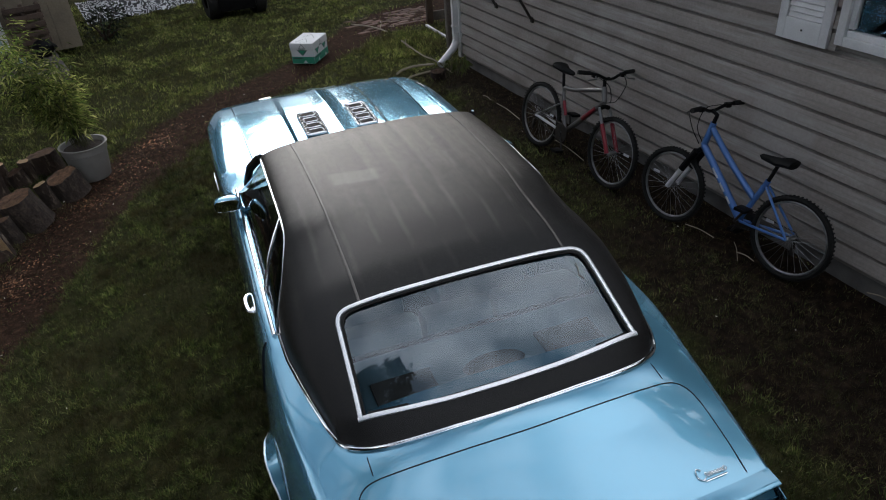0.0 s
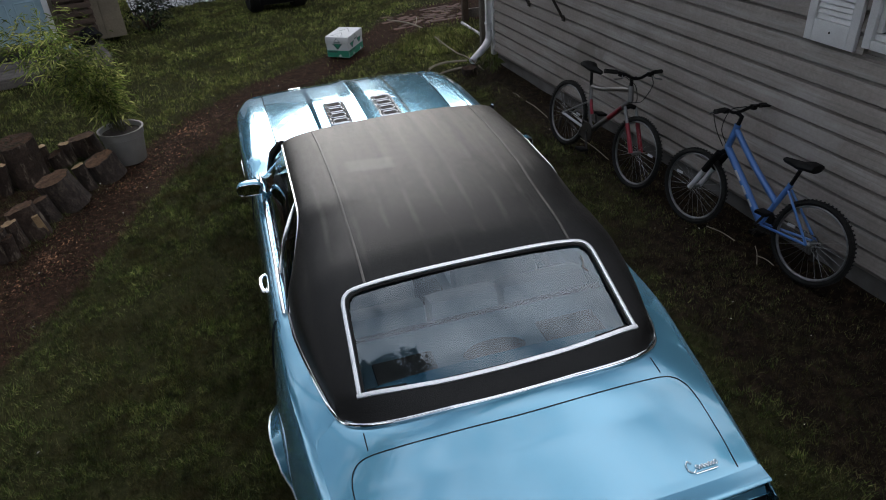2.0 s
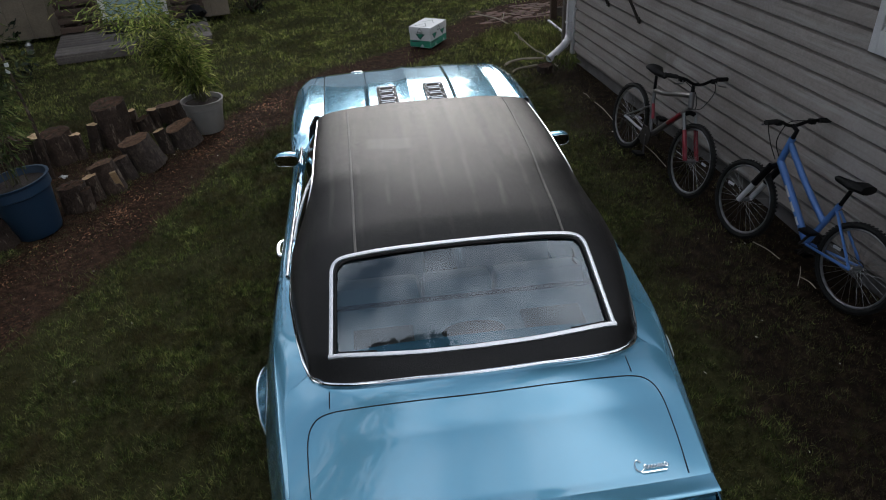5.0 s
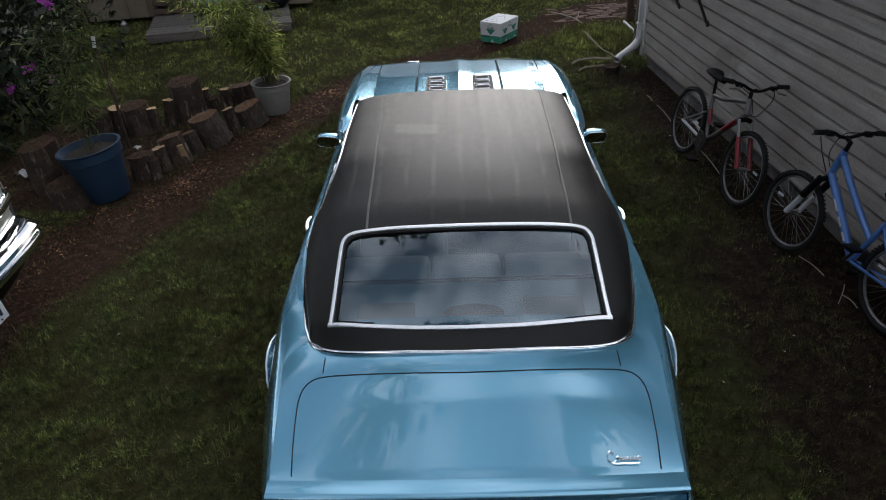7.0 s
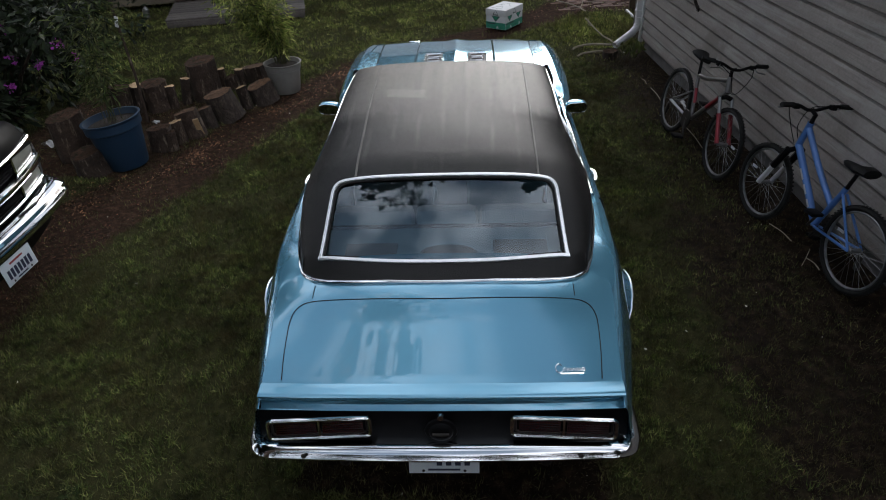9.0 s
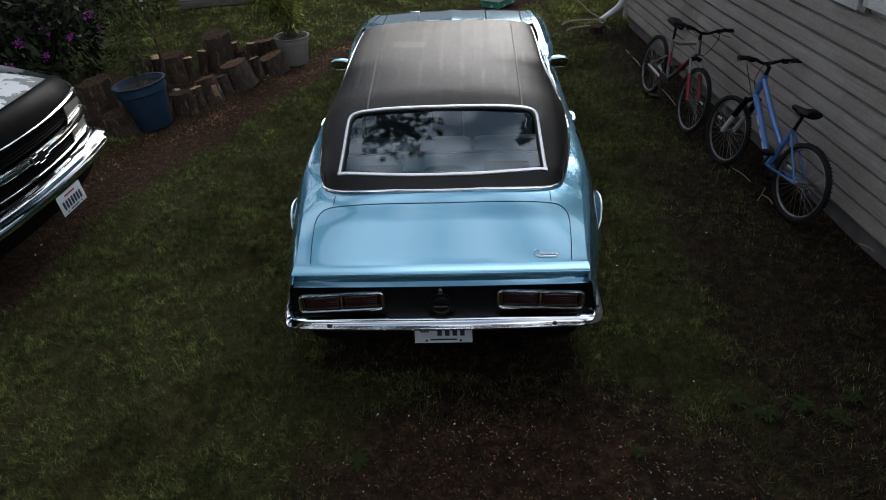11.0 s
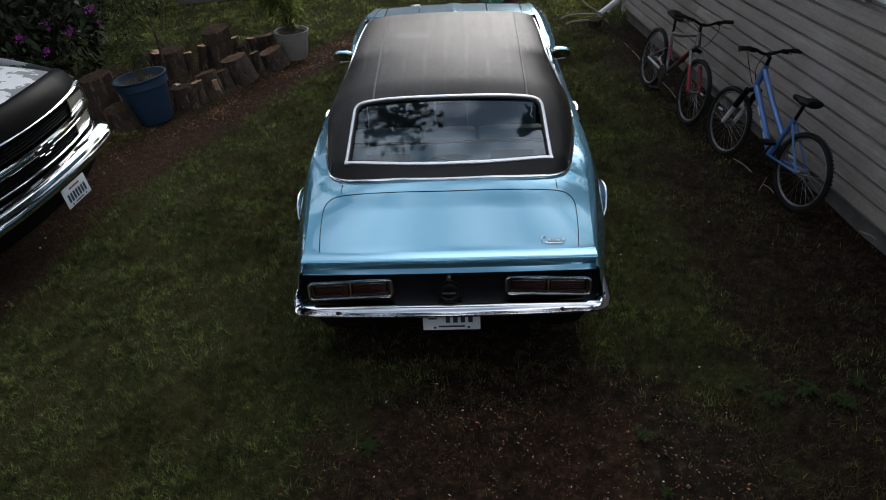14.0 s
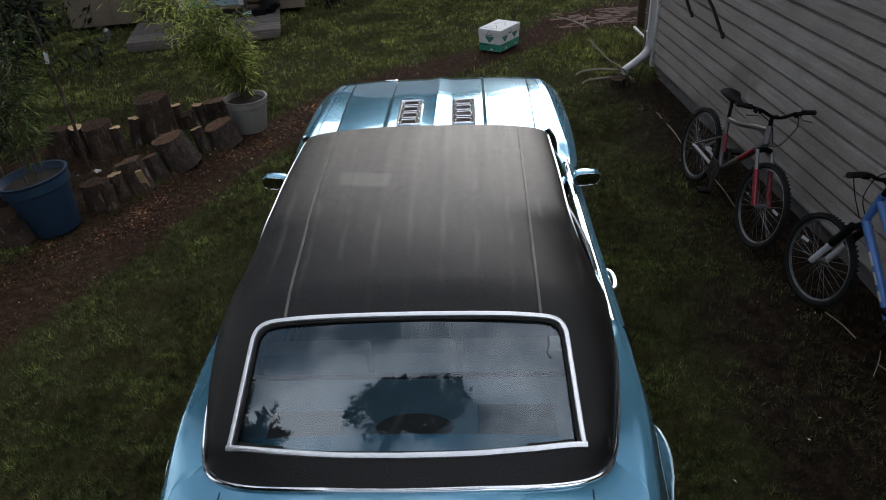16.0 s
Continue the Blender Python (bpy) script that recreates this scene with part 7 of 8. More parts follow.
# dry stalks on the ground by the wall
for r_, pts in ((0.0045, [(3.10, 7.28, 0.03), (3.115, 7.19, 0.04), (3.12, 7.11, 0.03)]), (0.0045, [(3.14, 6.97, 0.03), (3.15, 6.72, 0.05), (3.17, 6.43, 0.03)]), (0.0040, [(3.25, 5.84, 0.03), (3.27, 5.56, 0.04), (3.29, 5.28, 0.02)]),
                (0.0040, [(3.42, 3.91, 0.03), (3.46, 3.78, 0.04), (3.50, 3.67, 0.02)]), (0.0040, [(3.52, 3.44, 0.02), (3.54, 3.36, 0.03), (3.55, 3.29, 0.02)]), (0.0028, [(3.58, 3.54, 0.03), (3.52, 3.44, 0.04), (3.45, 3.34, 0.02)]),
                (0.0045, [(3.94, 2.68, 0.03), (3.98, 2.60, 0.04), (4.01, 2.54, 0.02)]),
                (0.016, [(2.43, 8.54, 0.02), (2.50, 8.60, 0.035), (2.64, 8.63, 0.05), (2.79, 8.60, 0.06), (2.93, 8.50, 0.08)]), (0.013, [(2.47, 8.25, 0.015), (2.53, 8.31, 0.03), (2.68, 8.36, 0.035), (2.83, 8.35, 0.05)]),
                (0.010, [(2.62, 8.86, 0.34), (2.80, 8.55, 0.20), (2.92, 8.42, 0.15), (3.06, 8.20, 0.03)]), (0.005, [(2.66, 8.80, 0.36), (2.64, 8.72, 0.30), (2.70, 8.70, 0.27)]),
                (0.009, [(2.46, 11.20, 0.03), (2.70, 10.84, 0.04), (2.85, 10.47, 0.03)]), (0.006, [(2.78, 10.62, 0.04), (2.82, 10.68, 0.10), (2.83, 10.72, 0.13)])):
    tagged(tube("dry_stalk", spline(pts, per=5), r_, STRAW, None, 5), "pale dry stalk lying on the soil", "stalk", "dry stalks")

# ---- truck: local x towards its front, y to its left ----
PEEL = bpy.data.materials.new("peeling_white_paint")
PEEL.use_nodes = True
n, l = PEEL.node_tree.nodes, PEEL.node_tree.links
pp = n["Principled BSDF"]
pp.inputs["Roughness"].default_value = 0.35
tc = n.new("ShaderNodeTexCoord")
t1 = n.new("ShaderNodeTexNoise")
t1.inputs["Scale"].default_value, t1.inputs["Detail"].default_value, t1.inputs["Roughness"].default_value = 2.4, 9, 0.62
l.new(tc.outputs["Object"], t1.inputs["Vector"])
rp_ = n.new("ShaderNodeValToRGB")
rp_.color_ramp.elements[0].position, rp_.color_ramp.elements[0].color = 0.55, (0.70, 0.72, 0.73, 1)
rp_.color_ramp.elements[1].position, rp_.color_ramp.elements[1].color = 0.555, (0.18, 0.20, 0.205, 1)
# the paint has come off most towards the front edge
sx_, fr_, sm_ = n.new("ShaderNodeSeparateXYZ"), n.new("ShaderNodeMapRange"), n.new("ShaderNodeMath")
fr_.inputs[1].default_value, fr_.inputs[2].default_value, fr_.inputs[3].default_value, fr_.inputs[4].default_value = -1.1, -0.15, -0.03, 0.075
l.new(tc.outputs["Object"], sx_.inputs[0]); l.new(sx_.outputs["X"], fr_.inputs[0])
l.new(t1.outputs["Fac"], sm_.inputs[0]); l.new(fr_.outputs[0], sm_.inputs[1]); l.new(sm_.outputs[0], rp_.inputs["Fac"])
l.new(rp_.outputs["Color"], pp.inputs["Base Color"])

truck = thing("pickup_truck", pose(-1.835, 2.675, 0, 0, 0, -3), "white pickup truck with peeling paint and a chrome front", "truck")


def bow(y, depth=0.16, half=0.95):
    return -depth * (abs(y) / half) ** 2.2


def tgrid(name, fn, nu, nv, mat, label=""):
    V, F = grid_data(fn, nu, nv)
    return mesh_part(name, V, F, mat, truck, label)


Z_TH = curve([(-1.45, 1.24), (-0.9, 1.215), (-0.4, 1.17), (-0.16, 1.125), (-0.02, 1.05)])
tgrid("hood", lambda a, b: Vector((-1.45 + 1.33 * b + bow((a * 2 - 1) * 0.86) * b, (a * 2 - 1) * 0.86, Z_TH(-1.45 + 1.33 * b) - 0.05 * abs(a * 2 - 1) ** 3)), 40, 30, PEEL, "white hood with grey patches where paint has peeled")
tgrid("bug_shield", lambda a, b: Vector((-0.18 + 0.17 * b + bow((a * 2 - 1) * 0.90), (a * 2 - 1) * 0.88, 1.165 + 0.025 * math.sin(math.pi * b) - 0.16 * b ** 1.5 - 0.05 * abs(a * 2 - 1) ** 3)), 40, 10, GUARD, "black plastic hood guard")
tgrid("front_core", lambda a, b: Vector((-0.05 + bow((a * 2 - 1) * 0.93), (a * 2 - 1) * 0.92, 0.66 + 0.37 * b)), 40, 6, BLACK, "black grille opening")


def tbar(name, z, h, dx, y0, y1, mat, label="", proud=0.03):
    pts = []
    V, F = [], []
    ys = np.linspace(y0, y1, 30)
    prof_ = [(0, -0.5), (0.7, -0.45), (1.0, -0.15), (1.0, 0.15), (0.7, 0.45), (0, 0.5)]
    for y in ys:
        for a, b in prof_:
            V.append((dx + bow(y, 0.16, 0.93) + a * proud, y, z + b * h))
    k = len(prof_)
    for i in range(len(ys) - 1):
        for j in range(k - 1):
            F.append((i * k + j, (i + 1) * k + j, (i + 1) * k + j + 1, i * k + j + 1))
    F += [tuple(range(k)), tuple((len(ys) - 1) * k + j for j in range(k))[::-1]]
    return mesh_part(name, V, F, mat, truck, label)


tbar("grille_top_bar", 1.005, 0.030, -0.04, -0.875, 0.875, CHROME, "chrome upper grille bar")
tbar("grille_middle_bar", 0.838, 0.070, -0.035, -0.90, 0.90, CHROME, "broad chrome middle grille bar", 0.045)
tbar("grille_lower_bar", 0.700, 0.026, -0.04, -0.875, 0.875, CHROME, "chrome lower grille bar")
for z in (0.892, 0.913, 0.934, 0.955, 0.978, 0.722, 0.742, 0.762, 0.782):
    tbar("grille_slat", z, 0.010, -0.045, -0.52, 0.52, BLACK, "", 0.016)
for sgn in (1, -1):
    for z, hh, lab in ((0.930, 0.112, "upper"), (0.752, 0.078, "lower")):
        V, F = grid_data(lambda a, b: Vector((-0.025 + bow(sgn * (0.535 + 0.32 * a), 0.16, 0.93) + 0.012 * math.sin(math.pi * b), sgn * (0.535 + 0.32 * a), z - hh / 2 + hh * b)), 10, 4)
        mesh_part("headlamp", V, F, LAMP_LENS, truck, "clouded rectangular headlamp")
        rim = [(0.530, -hh / 2 - 0.008), (0.530, hh / 2 + 0.008), (0.860, hh / 2 + 0.008), (0.860, -hh / 2 - 0.008)]
        rp = []
        for i in range(4):
            a_, b_ = rim[i], rim[(i + 1) % 4]
            for t in (0, 0.25, 0.5, 0.75):
                yy, zz = a_[0] + (b_[0] - a_[0]) * t, a_[1] + (b_[1] - a_[1]) * t
                rp.append((-0.02 + bow(yy, 0.16, 0.93), sgn * yy, z + zz))
        tube("lamp_rim", rp, 0.008, CHROME, truck, 6, True, "chrome lamp rim")
        boxpart("side_lamp", (-0.26, sgn * 0.905, z), (0.14, 0.02, hh - 0.02), AMBER, truck, 0.006, "amber side lamp")
# badge, as a plain cross shape
bd = thing("truck_badge")
bd.parent = truck
boxpart("badge_bar", (0.018, 0, 0.838), (0.016, 0.17, 0.040), DARK_METAL, bd, 0.004)
boxpart("badge_block", (0.020, 0, 0.838), (0.018, 0.065, 0.075), DARK_METAL, bd, 0.004)
tube("badge_edge", [(0.028, y, 0.838 + z) for y, z in ((-0.09, -0.022), (-0.036, -0.022), (-0.036, -0.04), (0.036, -0.04), (0.036, -0.022), (0.09, -0.022), (0.09, 0.022), (0.036, 0.022), (0.036, 0.04), (-0.036, 0.04), (-0.036, 0.022), (-0.09, 0.022))], 0.004, CHROME, bd, 5, True)
# bumper
V, F = [], []
ys = np.linspace(-1.0, 1.0, 50)
prof_ = [(-0.16, 0.684), (-0.10, 0.680), (-0.045, 0.672), (-0.022, 0.660), (-0.014, 0.640), (-0.032, 0.630), (-0.018, 0.618), (-0.004, 0.592), (-0.008, 0.562), (-0.034, 0.540), (-0.075, 0.530), (-0.14, 0.53)]
for y in ys:
    w = 0.070 + bow(y, 0.09, 0.95) - 0.18 * max(0, (abs(y) - 0.88) / 0.12) ** 2.2
    for a, z in prof_:
        V.append((a + w, y, z - 0.018))
k = len(prof_)
for i in range(len(ys) - 1):
    for j in range(k - 1):
        F.append((i * k + j, (i + 1) * k + j, (i + 1) * k + j + 1, i * k + j + 1))
mesh_part("front_bumper", V, F, CHROME, truck, "chrome front bumper with grooves")
for y in (-0.35, 0.0, 0.45):
    boxpart("bumper_slot", (0.0 + bow(y, 0.10, 0.95), y, 0.6615), (0.022, 0.20, 0.004), BLACK, truck, 0.0)
tgrid("air_dam", lambda a, b: Vector((-0.03 + bow((a * 2 - 1) * 0.90) - 0.06 * b, (a * 2 - 1) * 0.90, 0.535 - 0.20 * b)), 30, 4, BLACK, "black plastic air dam")
number_plate(truck, Matrix.Translation((0.062, 0.100, 0.452)) @ Matrix.Rotation(radians(90), 4, "Z") @ Matrix.Rotation(radians(-8), 4, "X"), [(-0.105 + 0.035 * k, -0.012, 0.022, 0.06, INK) for k in range(7)] + [(0.0, 0.048, 0.13, 0.012, RED_INK), (0.0, -0.06, 0.10, 0.008, INK)])
# wings, cab, bed
for sgn in (1, -1):
    V, F = grid_data(lambda a, b: Vector((-0.20 - 1.30 * b, sgn * (0.88 + 0.075 * math.sin(math.pi * min(1, a * 0.9 + 0.1))), 1.045 + 0.16 * min(1, b * 2.2) ** 0.7 * (1 - a) - 0.55 * a)), 12, 20, lambda p: math.hypot(p.x + 0.88, p.z - 0.40) > 0.43)
    mesh_part("front_wing", V, F, PEEL, truck, "white front wing")
    V, F = grid_data(lambda a, b: Vector((-1.50 - 3.9 * b, sgn * (0.90 + 0.06 * math.sin(math.pi * a)), 1.22 - 0.75 * a)), 10, 60, lambda p: math.hypot(p.x + 4.25, p.z - 0.40) > 0.43)
    mesh_part("body_side", V, F, PEEL, truck, "white body side")
    for x in (-0.88, -4.25):
        w = thing("wheel")
        w.parent = truck
        w.matrix_local = pose(x, sgn * 0.83, 0.37, 90, 0, 0)
        V, F = lathe_data([(0.20, -0.11), (0.33, -0.115), (0.37, -0.08), (0.37, 0.08), (0.33, 0.115), (0.20, 0.11)], 36)
        mesh_part("tyre", V, F, RUBBER, w)
        V, F = lathe_data([(0.0, 0.05), (0.08, 0.06), (0.18, 0.03), (0.205, 0.10), (0.205, -0.10), (0.18, -0.03), (0.08, -0.06), (0.0, -0.05)], 30)
        mesh_part("rim", V, F, ALLOY, w)
V = [(-1.48, -0.82, 1.22), (-1.48, 0.82, 1.22), (-2.05, 0.70, 1.78), (-2.05, -0.70, 1.78), (-2.95, 0.72, 1.78), (-2.95, -0.72, 1.78), (-3.05, 0.84, 1.22), (-3.05, -0.84, 1.22)]
mesh_part("cab", V, [(3, 2, 4, 5), (1, 6, 4, 2), (0, 3, 5, 7), (5, 4, 6, 7), (0, 1, 2, 3)], PEEL, truck, "white cab", False)
mesh_part("windshield", [(v[0] + 0.012, v[1] * 0.93, v[2] + 0.006) for v in (V[0], V[1], V[2], V[3])], [(0, 1, 2, 3)], GLASS, truck, "dark windshield", False)
boxpart("cargo_bed", (-4.25, 0, 0.90), (2.3, 1.72, 0.50), PEEL, truck, 0.02, "white cargo bed")
boxpart("chassis", (-2.6, 0, 0.50), (4.8, 1.2, 0.22), BLACK, truck, 0.02)

# ---- far yard: deck, shed, second building ----
DA = 14.0
DECK_M = pose(-3.70, 10.10, 0, 0, 0, DA)
deck = thing("deck", DECK_M, "low grey weathered plank deck in front of the shed", "deck")
for k in range(9):
    boxpart("plank", (1.08, 0.07 + 0.145 * k, 0.135), (2.16 + random.uniform(-0.02, 0.02), 0.138, 0.034), WOOD_GREY, deck, 0.004)
for x in (0.06, 1.08, 2.10):
    boxpart("joist", (x, 0.66, 0.058), (0.06, 1.26, 0.116), WOOD_GREY, deck, 0.0)
boxpart("fascia", (1.08, -0.012, 0.075), (2.14, 0.022, 0.09), WOOD_GREY, deck, 0.003)
shed = boxpart("wall_shed", (0.75, 1.52, 1.25), (3.6, 0.12, 2.3), TAN, None, 0.0)
shed.matrix_world = DECK_M
tagged(shed, "tan panelled shed wall", "wall", kind="structure")
for x in np.arange(-1.0, 2.56, 0.30):
    if not 0.62 < x < 1.62:
        boxpart("panel", (x + 0.135, 1.452, 1.24), (0.285, 0.016, 2.28), TAN, shed, 0.004)
sr = boxpart("roof_shed", (0.75, 2.6, 2.46), (4.0, 2.9, 0.10), ROOFING, None, 0.0)
sr.matrix_world = DECK_M
tagged(sr, "flat dark shed roof", "roof", kind="structure")
for nm, c, s in (("wall_shed_side", (2.50, 2.6, 1.25), (0.12, 2.2, 2.3)), ("wall_shed_side", (-1.0, 2.6, 1.25), (0.12, 2.2, 2.3)), ("wall_shed_back", (0.75, 3.7, 1.25), (3.6, 0.12, 2.3))):
    o = boxpart(nm, c, s, TAN, None, 0.0)
    o.matrix_world = DECK_M
    tagged(o, "tan shed wall", "wall", kind="structure")
door = thing("door_1", DECK_M, "pale blue panelled shed door, closed, in a white frame", "door", kind="structure")
boxpart("door_leaf", (1.12, 1.44, 1.20), (0.84, 0.05, 1.92), DOOR_BLUE, door, 0.006, "pale blue door leaf")
for x in (0.93, 1.31):
    for z, h in ((0.58, 0.46), (1.22, 0.62), (1.86, 0.36)):
        rp = rounded_rect(0.26, h, 0.01, 2)
        tube("door_moulding", [(x + a, 1.412, z + b) for a, b in rp], 0.010, DOOR_BLUE, door, 5, True)
for x in (0.66, 1.58):
    boxpart("door_frame", (x, 1.43, 1.20), (0.08, 0.07, 1.96), WHITE, door, 0.004)
boxpart("threshold", (1.12, 1.40, 0.215), (0.98, 0.12, 0.035), WOOD_GREY, door, 0.004)
mat_ = boxpart("door_mat", (1.12, 1.12, 0.160), (0.95, 0.42, 0.014), BLACK, None, 0.003)
mat_.matrix_world = DECK_M
tagged(mat_, "black rubber door mat on the deck", "door mat")


def pallet(x, y, z, w, h, rows, label):
    ob = thing("pallet", DECK_M, label, "pallet", "pallets by the shed door")
    for k in range(rows):
        boxpart("slat", (x, y - 0.03, z + h * (k + 0.5) / rows), (w, 0.02, h / rows * 0.62), WOOD_BROWN, ob, 0.003)
    for dx in (-w / 2 + 0.04, 0, w / 2 - 0.04):
        boxpart("stringer", (x + dx, y + 0.03, z + h / 2), (0.05, 0.09, h), WOOD_BROWN, ob, 0.003)
    for k in range(3):
        boxpart("slat", (x, y + 0.085, z + h * (k + 0.5) / 3), (w, 0.018, 0.09), WOOD_BROWN, ob, 0.003)


pallet(0.30, 1.24, 0.153, 0.58, 0.78, 6, "brown wooden pallet standing beside the shed door")
pallet(1.93, 1.30, 0.153, 0.50, 0.70, 6, "brown wooden pallet standing beside the shed door")
# small heap by the door
tl_ = thing("power_tool", DECK_M, "black and pale blue power tool lying on the deck", "tool")
boxpart("tool_body", (1.85, 0.95, 0.20), (0.22, 0.12, 0.10), BLACK, tl_, 0.02)
tube("tool_handle", [(1.62, 0.90, 0.18), (1.74, 0.93, 0.21), (1.85, 0.95, 0.22)], 0.03, DOOR_BLUE, tl_, 8)
bg = thing("bin_bag", DECK_M, "crumpled black bag beside the pallet", "bag")
V, F = [], []
for i in range(9):
    for k in range(16):
        a, t = 2 * math.pi * k / 16, i / 8
        r = 0.17 * math.sin(math.pi * min(1, t * 0.93 + 0.07)) ** 0.6 * random.uniform(0.82, 1.12)
        V.append((2.02 + r * math.cos(a), 1.05 + r * math.sin(a), 0.152 + 0.26 * t))
for i in range(8):
    for k in range(16):
        F.append((i * 16 + k, i * 16 + (k + 1) % 16, (i + 1) * 16 + (k + 1) % 16, (i + 1) * 16 + k))
mesh_part("bag_body", V, F, BLACK, bg)
lf = thing("lantern", pose(-4.35, 10.9, 0), "small pale garden lantern by the deck", "lantern")
V, F = lathe_data([(0.0, 0.0), (0.06, 0.0), (0.05, 0.03), (0.055, 0.14), (0.02, 0.18), (0.0, 0.19)], 14)
mesh_part("lantern_body", V, F, ALLOY, lf)

# second building with patterned skirting
SWIRL = bpy.data.materials.new("black_and_white_swirl_print")
SWIRL.use_nodes = True
n, l = SWIRL.node_tree.nodes, SWIRL.node_tree.links
tc = n.new("ShaderNodeTexCoord")
vo = n.new("ShaderNodeTexVoronoi")
vo.feature = "F1"
vo.inputs["Scale"].default_value = 5.0
nz = n.new("ShaderNodeTexNoise")
nz.inputs["Scale"].default_value = 7.0
mxv = n.new("ShaderNodeMixRGB")
mxv.inputs[0].default_value = 0.22
l.new(tc.outputs["Object"], nz.inputs["Vector"])
l.new(tc.outputs["Object"], mxv.inputs[1]); l.new(nz.outputs["Color"], mxv.inputs[2]); l.new(mxv.outputs[0], vo.inputs["Vector"])
mm = n.new("ShaderNodeMath"); mm.operation = "MULTIPLY"; mm.inputs[1].default_value = 34.0
sn = n.new("ShaderNodeMath"); sn.operation = "SINE"
l.new(vo.outputs["Distance"], mm.inputs[0]); l.new(mm.outputs[0], sn.inputs[0])
rs = n.new("ShaderNodeValToRGB")
rs.color_ramp.elements[0].position, rs.color_ramp.elements[0].color = 0.25, (0.03, 0.03, 0.03, 1)
rs.color_ramp.elements[1].position, rs.color_ramp.elements[1].color = 0.45, (0.55, 0.56, 0.57, 1)
l.new(sn.outputs[0], rs.inputs["Fac"]); l.new(rs.outputs["Color"], n["Principled BSDF"].inputs["Base Color"])
n["Principled BSDF"].inputs["Roughness"].default_value = 0.7
B2_M = pose(-1.60, 13.78, 0, 0, 0, 20.0)
b2 = boxpart("wall_outbuilding", (2.4, 0.6, 1.6), (4.9, 0.12, 2.0), WHITE, None, 0.0)
b2.matrix_world = B2_M
tagged(b2, "pale wall of a second building", "wall", kind="structure")
tr_ = boxpart("trim_outbuilding", (1.2, 0.50, 0.60), (2.2, 0.07, 0.10), WHITE, None, 0.004)
tr_.matrix_world = B2_M
tagged(tr_, "white board along the foot of the wall", "trim", kind="structure")
sk = thing("patterned_sheet", B2_M, "black and white swirl patterned sheet along the foot of a building", "sheet")
V, F = grid_data(lambda a, b: Vector((0.0 + 1.95 * a, 0.02 + 0.45 * b + 0.02 * math.sin(a * 17), 0.02 + 0.32 * b + 0.02 * math.sin(a * 23 + b * 3))), 50, 12)
V2 = [v + Vector((0, 0.006, -0.006)) for v in V]
o = len(V)
mesh_part("sheet_cloth", V + V2, F + [tuple(i + o for i in f)[::-1] for f in F], SWIRL, sk)
rollr = thing("utility_cart", pose(0.88, 13.05, 0, 0, 0, 2), "dark parked cart with black tyres", "cart")
for x in (-0.38, 0.36):
    V, F = lathe_data([(0.10, -0.11), (0.25, -0.12), (0.29, -0.08), (0.29, 0.08), (0.25, 0.12), (0.10, 0.11), (0.06, 0.05), (0.0, 0.05)], 28, Matrix.Translation((x, 0, 0.285)) @ Matrix.Rotation(radians(8), 4, "Z") @ Matrix.Rotation(radians(90), 4, "Y"))
    mesh_part("tyre", V, F, RUBBER, rollr)
boxpart("cart_body", (0, 0.10, 0.36), (0.62, 0.9, 0.42), BLACK, rollr, 0.05)
boxpart("cart_side", (0.0, -0.30, 0.30), (0.50, 0.06, 0.30), DARK_METAL, rollr, 0.02)
tube("axle", [(-0.38, 0, 0.285), (0.36, 0, 0.285)], 0.03, DARK_METAL, rollr, 8)

# brick paving beyond the carton
pav = thing("paving", pose(2.55, 10.72, 0.0, 0, 0, 12), "sunken worn brick paving in the soil", "paving", kind="structure")
bm = bmesh.new()
box(bm, (0, 0, 0), (0.20, 0.095, 0.05), 0.006)
brick0 = part("brick", bm, BRICK, pav)
brick0.matrix_local = pose(0, 0, -0.022)
for r_ in range(8):
    for c_ in range(7):
        if r_ or c_:
            o = new("brick", brick0.data)
            o.parent = pav
            o.matrix_local = pose(c_ * 0.212 + (0.106 if r_ % 2 else 0) + random.uniform(-0.006, 0.006), r_ * 0.107 + random.uniform(-0.005, 0.005), -0.024 + random.uniform(-0.008, 0.008), random.uniform(-4, 4), random.uniform(-3, 3), random.uniform(-5, 5))


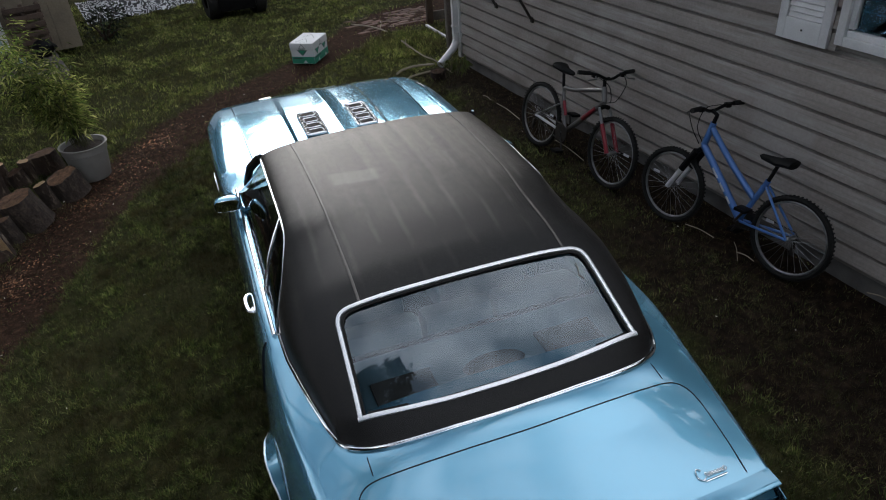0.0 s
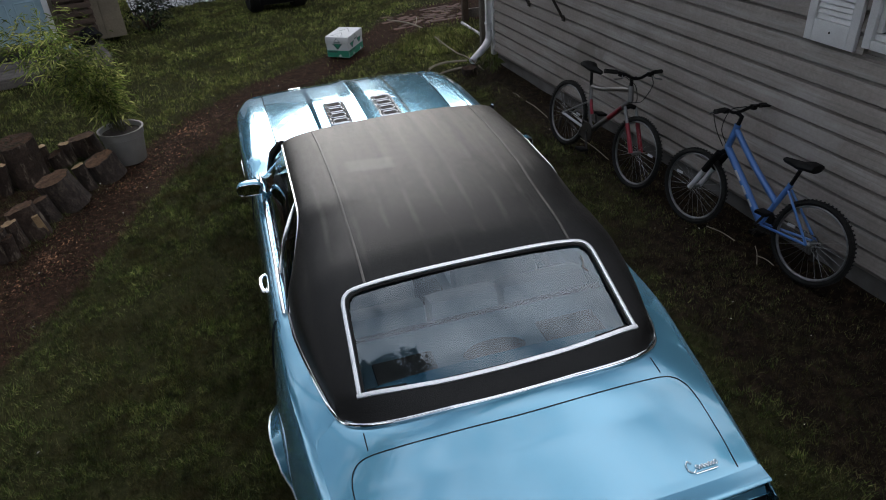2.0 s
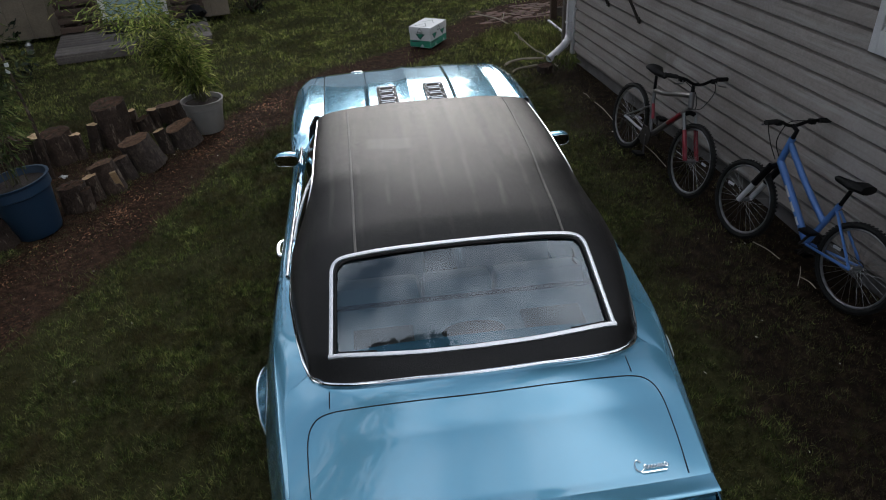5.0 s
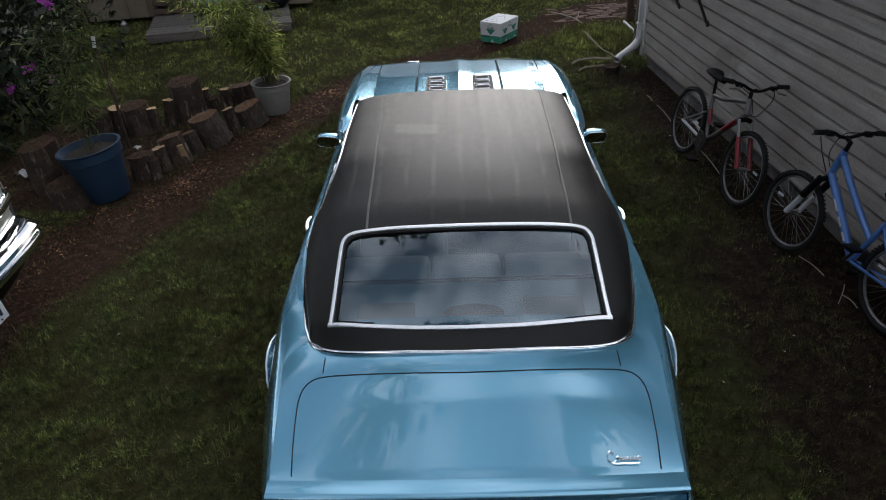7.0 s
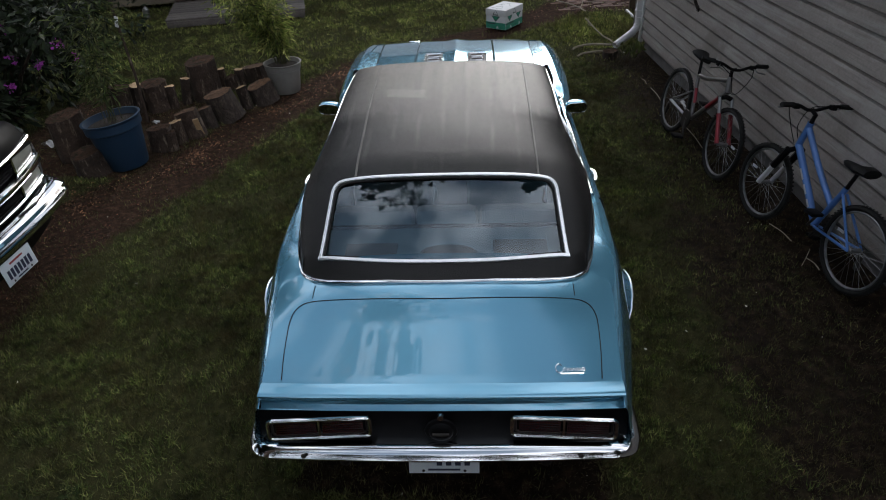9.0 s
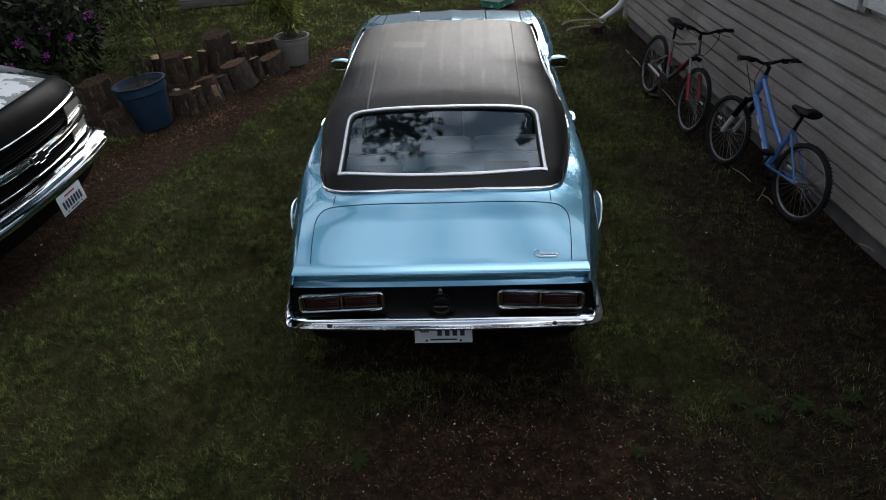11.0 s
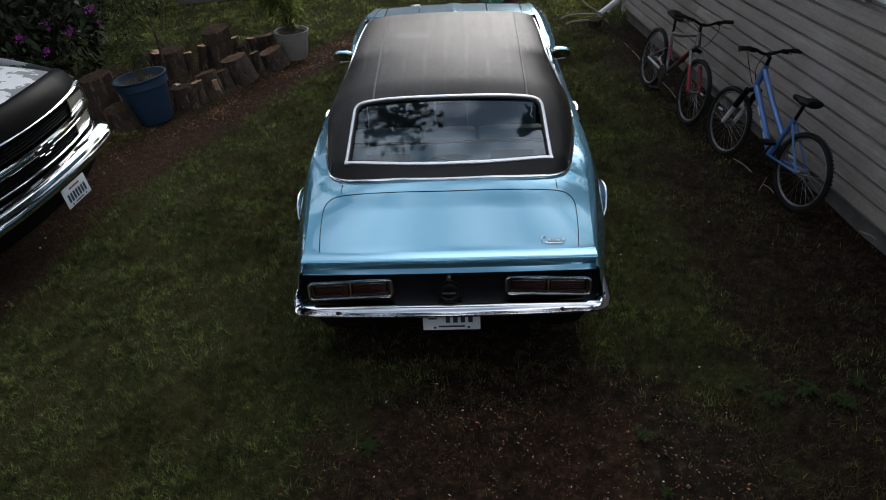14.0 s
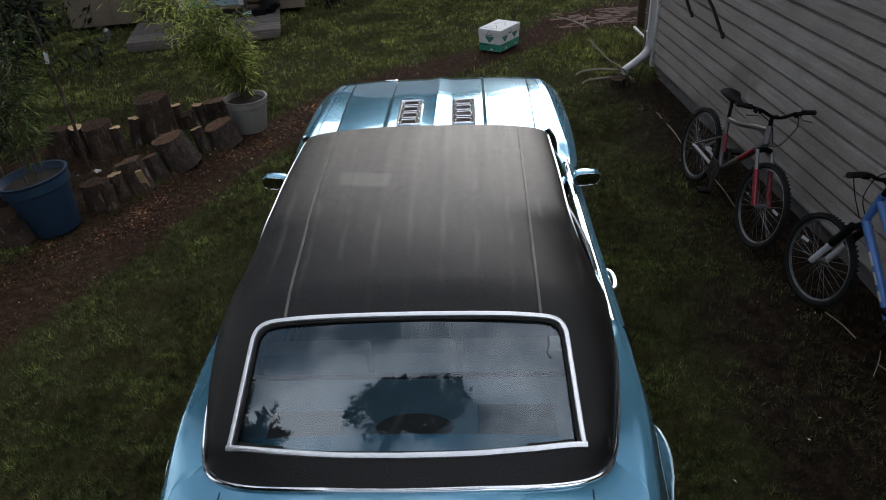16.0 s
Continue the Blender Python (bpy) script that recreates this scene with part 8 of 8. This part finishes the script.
# ---- unseen trees round the yard: some reflected in glass and paint, others block sky ----
def conifer(x, y, h, r, seed, full=False, leaf=1.0):
    rs_ = np.random.default_rng(seed)
    ob = thing("conifer" if not full else "tree", pose(x, y, 0), "tall dark conifer out of view, for reflections and shade" if not full else "round-crowned dark green tree out of view, for reflections and shade", "tree", "trees round the yard")
    tube("trunk", [(0, 0, -0.1), (0.05, 0, h * 0.5), (0, 0.04, h)], [h * 0.016 + 0.08, h * 0.010 + 0.04, 0.02] if not full else [h * 0.005 + 0.05, h * 0.0035 + 0.04, 0.02], BARK, ob, 10)
    V, F = [], []
    whorls = int(min(h, 26) * 2.6)
    for i in range(whorls):
        t = (i + 0.5) / whorls
        z = h * ((0.12 + 0.88 * t) if not full else (full + (1 - full) * t))
        reach = r * ((1 - t) ** 0.8 if not full else max(0.0, 1 - (2 * t - 1) ** 2) ** 0.4) * rs_.uniform(0.75, 1.15) + 0.15
        for b in range(int(5 + 5 * (1 - t)) * (2 if full > 0.4 else 1)):
            a = rs_.uniform(0, 6.28)
            ln = reach * rs_.uniform(0.6, 1.1)
            steps = max(3, int(ln * (8 if full > 0.4 else 4)))
            for k in range(steps):
                q = (k + 0.6) / steps
                c = Vector((math.cos(a) * ln * q, math.sin(a) * ln * q, z + 0.12 * ln * math.sin(q * 3.0) - 0.30 * ln * q * q))
                for sgn in (-1, 1, 0):
                    w = (0.42 * (1 - q) + 0.16) * rs_.uniform(0.6, 1.3) * (0.6 + 0.1 * h / 5 if full < 0.4 else 0.62) * leaf
                    a2 = a + sgn * rs_.uniform(0.6, 1.1)
                    e = c + Vector((math.cos(a2) * w, math.sin(a2) * w, -0.35 * w * rs_.uniform(0.4, 1.4)))
                    s = Vector((-math.sin(a2), math.cos(a2), rs_.uniform(-0.5, 0.5))) * w * 0.22
                    o = len(V)
                    V += [c, c.lerp(e, 0.5) + s, e, c.lerp(e, 0.5) - s]
                    F += [(o, o + 1, o + 2), (o, o + 2, o + 3)]
    mesh_part("crown", V, F, NEEDLE, ob, "drooping dark needle branches", False)


# the 14 and 13 m pair is added to darken roof and ground
for i, (x, y, h, r) in enumerate(((9.8, 13.0, 47, 4.6), (10.5, 4.0, 14, 3.6), (9.5, -2.0, 13, 3.4), (-14, 19, 21, 4.8), (16, 22, 16, 4.5), (-15, 6, 15, 4.5), (8, -13, 16, 3.6), (-9, -8, 18, 4.0),
                                    (-14, 24, 15, 4.0))):
    conifer(x, y, h, r, 100 + i)


def broad_tree(x, y, h, rx, ry, rz, seed, label):
    """A tall bare trunk under a ragged crown of leaf clumps."""
    rs_ = np.random.default_rng(seed)
    ob = thing("tree", pose(x, y, 0), label, "tree", "trees round the yard")
    tube("trunk", [(0, 0, -0.1), (0.2, -0.1, h * 0.4), (0, 0.1, h - rz), (0.1, 0, h + rz * 0.4)], [0.34, 0.26, 0.17, 0.04], BARK, ob, 10)
    V, F = [], []
    for i in range(120):
        d = rs_.normal(size=3)
        d /= np.linalg.norm(d)
        c = d * np.array((rx, ry, rz)) * rs_.uniform(0.1, 1.12) ** 0.7
        cr = rs_.uniform(0.35, 1.05)
        if i % 15 == 0:
            v_, f_ = tube_data([(0, 0, h - rz * 0.7), (c[0] * 0.5, c[1] * 0.5, h + c[2] * 0.4), (c[0], c[1], h + c[2])], [0.09, 0.05, 0.02], 5)
            o = len(V)
            V += v_
            F += [tuple(q + o for q in g) for g in f_]
        for _ in range(55):
            p = Vector(c + np.clip(rs_.normal(size=3), -1.4, 1.4) * cr * 0.5) + Vector((0, 0, h))
            a, b = Vector(rs_.normal(size=3)).normalized(), Vector(rs_.normal(size=3)).normalized()
            s = rs_.uniform(0.16, 0.34)
            o = len(V)
            V += [p - a * s, p + b * s * 0.5, p + a * s, p - b * s * 0.5]
            F += [(o, o + 1, o + 2), (o, o + 2, o + 3)]
    mesh_part("crown", V, F, NEEDLE, ob, "ragged dark leaf clumps", False)


broad_tree(-1.8, -2.6, 30, 4.3, 2.3, 1.6, 140, "tall dark broad-leaved tree behind the yard")
broad_tree(-7.4, 15.0, 46, 6.4, 5.4, 8.0, 241, "very tall dark tree behind the shed")
# a row of round broad-crowned trees across the far end
for i, (x, h) in enumerate(((-13, 14), (-10.6, 13.5), (-8.4, 13.2), (-6.3, 12.6), (-4.4, 12.2), (-2.6, 11.4), (-0.8, 10), (0.9, 6.8), (2.5, 5.2), (4.2, 4.9), (5.7, 5.8), (7.6, 13.2), (9.5, 15), (11.6, 15.5), (14, 15))):
    conifer(x, 31.5 + 1.3 * (i % 2), h, 1.7 + 0.05 * h, 160 + i, 0.10, 1.9 if x > 6 else 2.4)
    if x < 1 or 7 < x < 9:
        conifer(x + 0.9, 35.5, h + 1.3, 1.9 + 0.05 * h, 260 + i, 0.10, 2.4)
# unseen row added behind, to keep low sky off the spoiler and near wall
for i, (x, h) in enumerate(((-11, 14), (-8.2, 12), (-5.4, 13.5), (-2.8, 12), (-0.4, 11), (2.2, 12.5), (4.8, 13), (7.4, 14), (10.2, 13))):
    conifer(x, -13.0 - 1.4 * (i % 2), h, 2.0 + 0.06 * h, 190 + i, 0.08)
# unseen trees added on the left to block sky light from the near wall
for i, (x, y, h, r) in enumerate(((-9.5, -2.5, 22, 4.8), (-8.0, -8.5, 22, 4.6), (-11.0, 3.5, 17, 4.6))):
    conifer(x, y, h, r, 220 + i, 0.07)
# one more unseen tree added to keep sky light off the near wall
conifer(-6.5, -5.0, 17, 4.8, 230, 0.25)
conifer(-9.5, 11.5, 14, 3.8, 231, 0.06, 1.5)
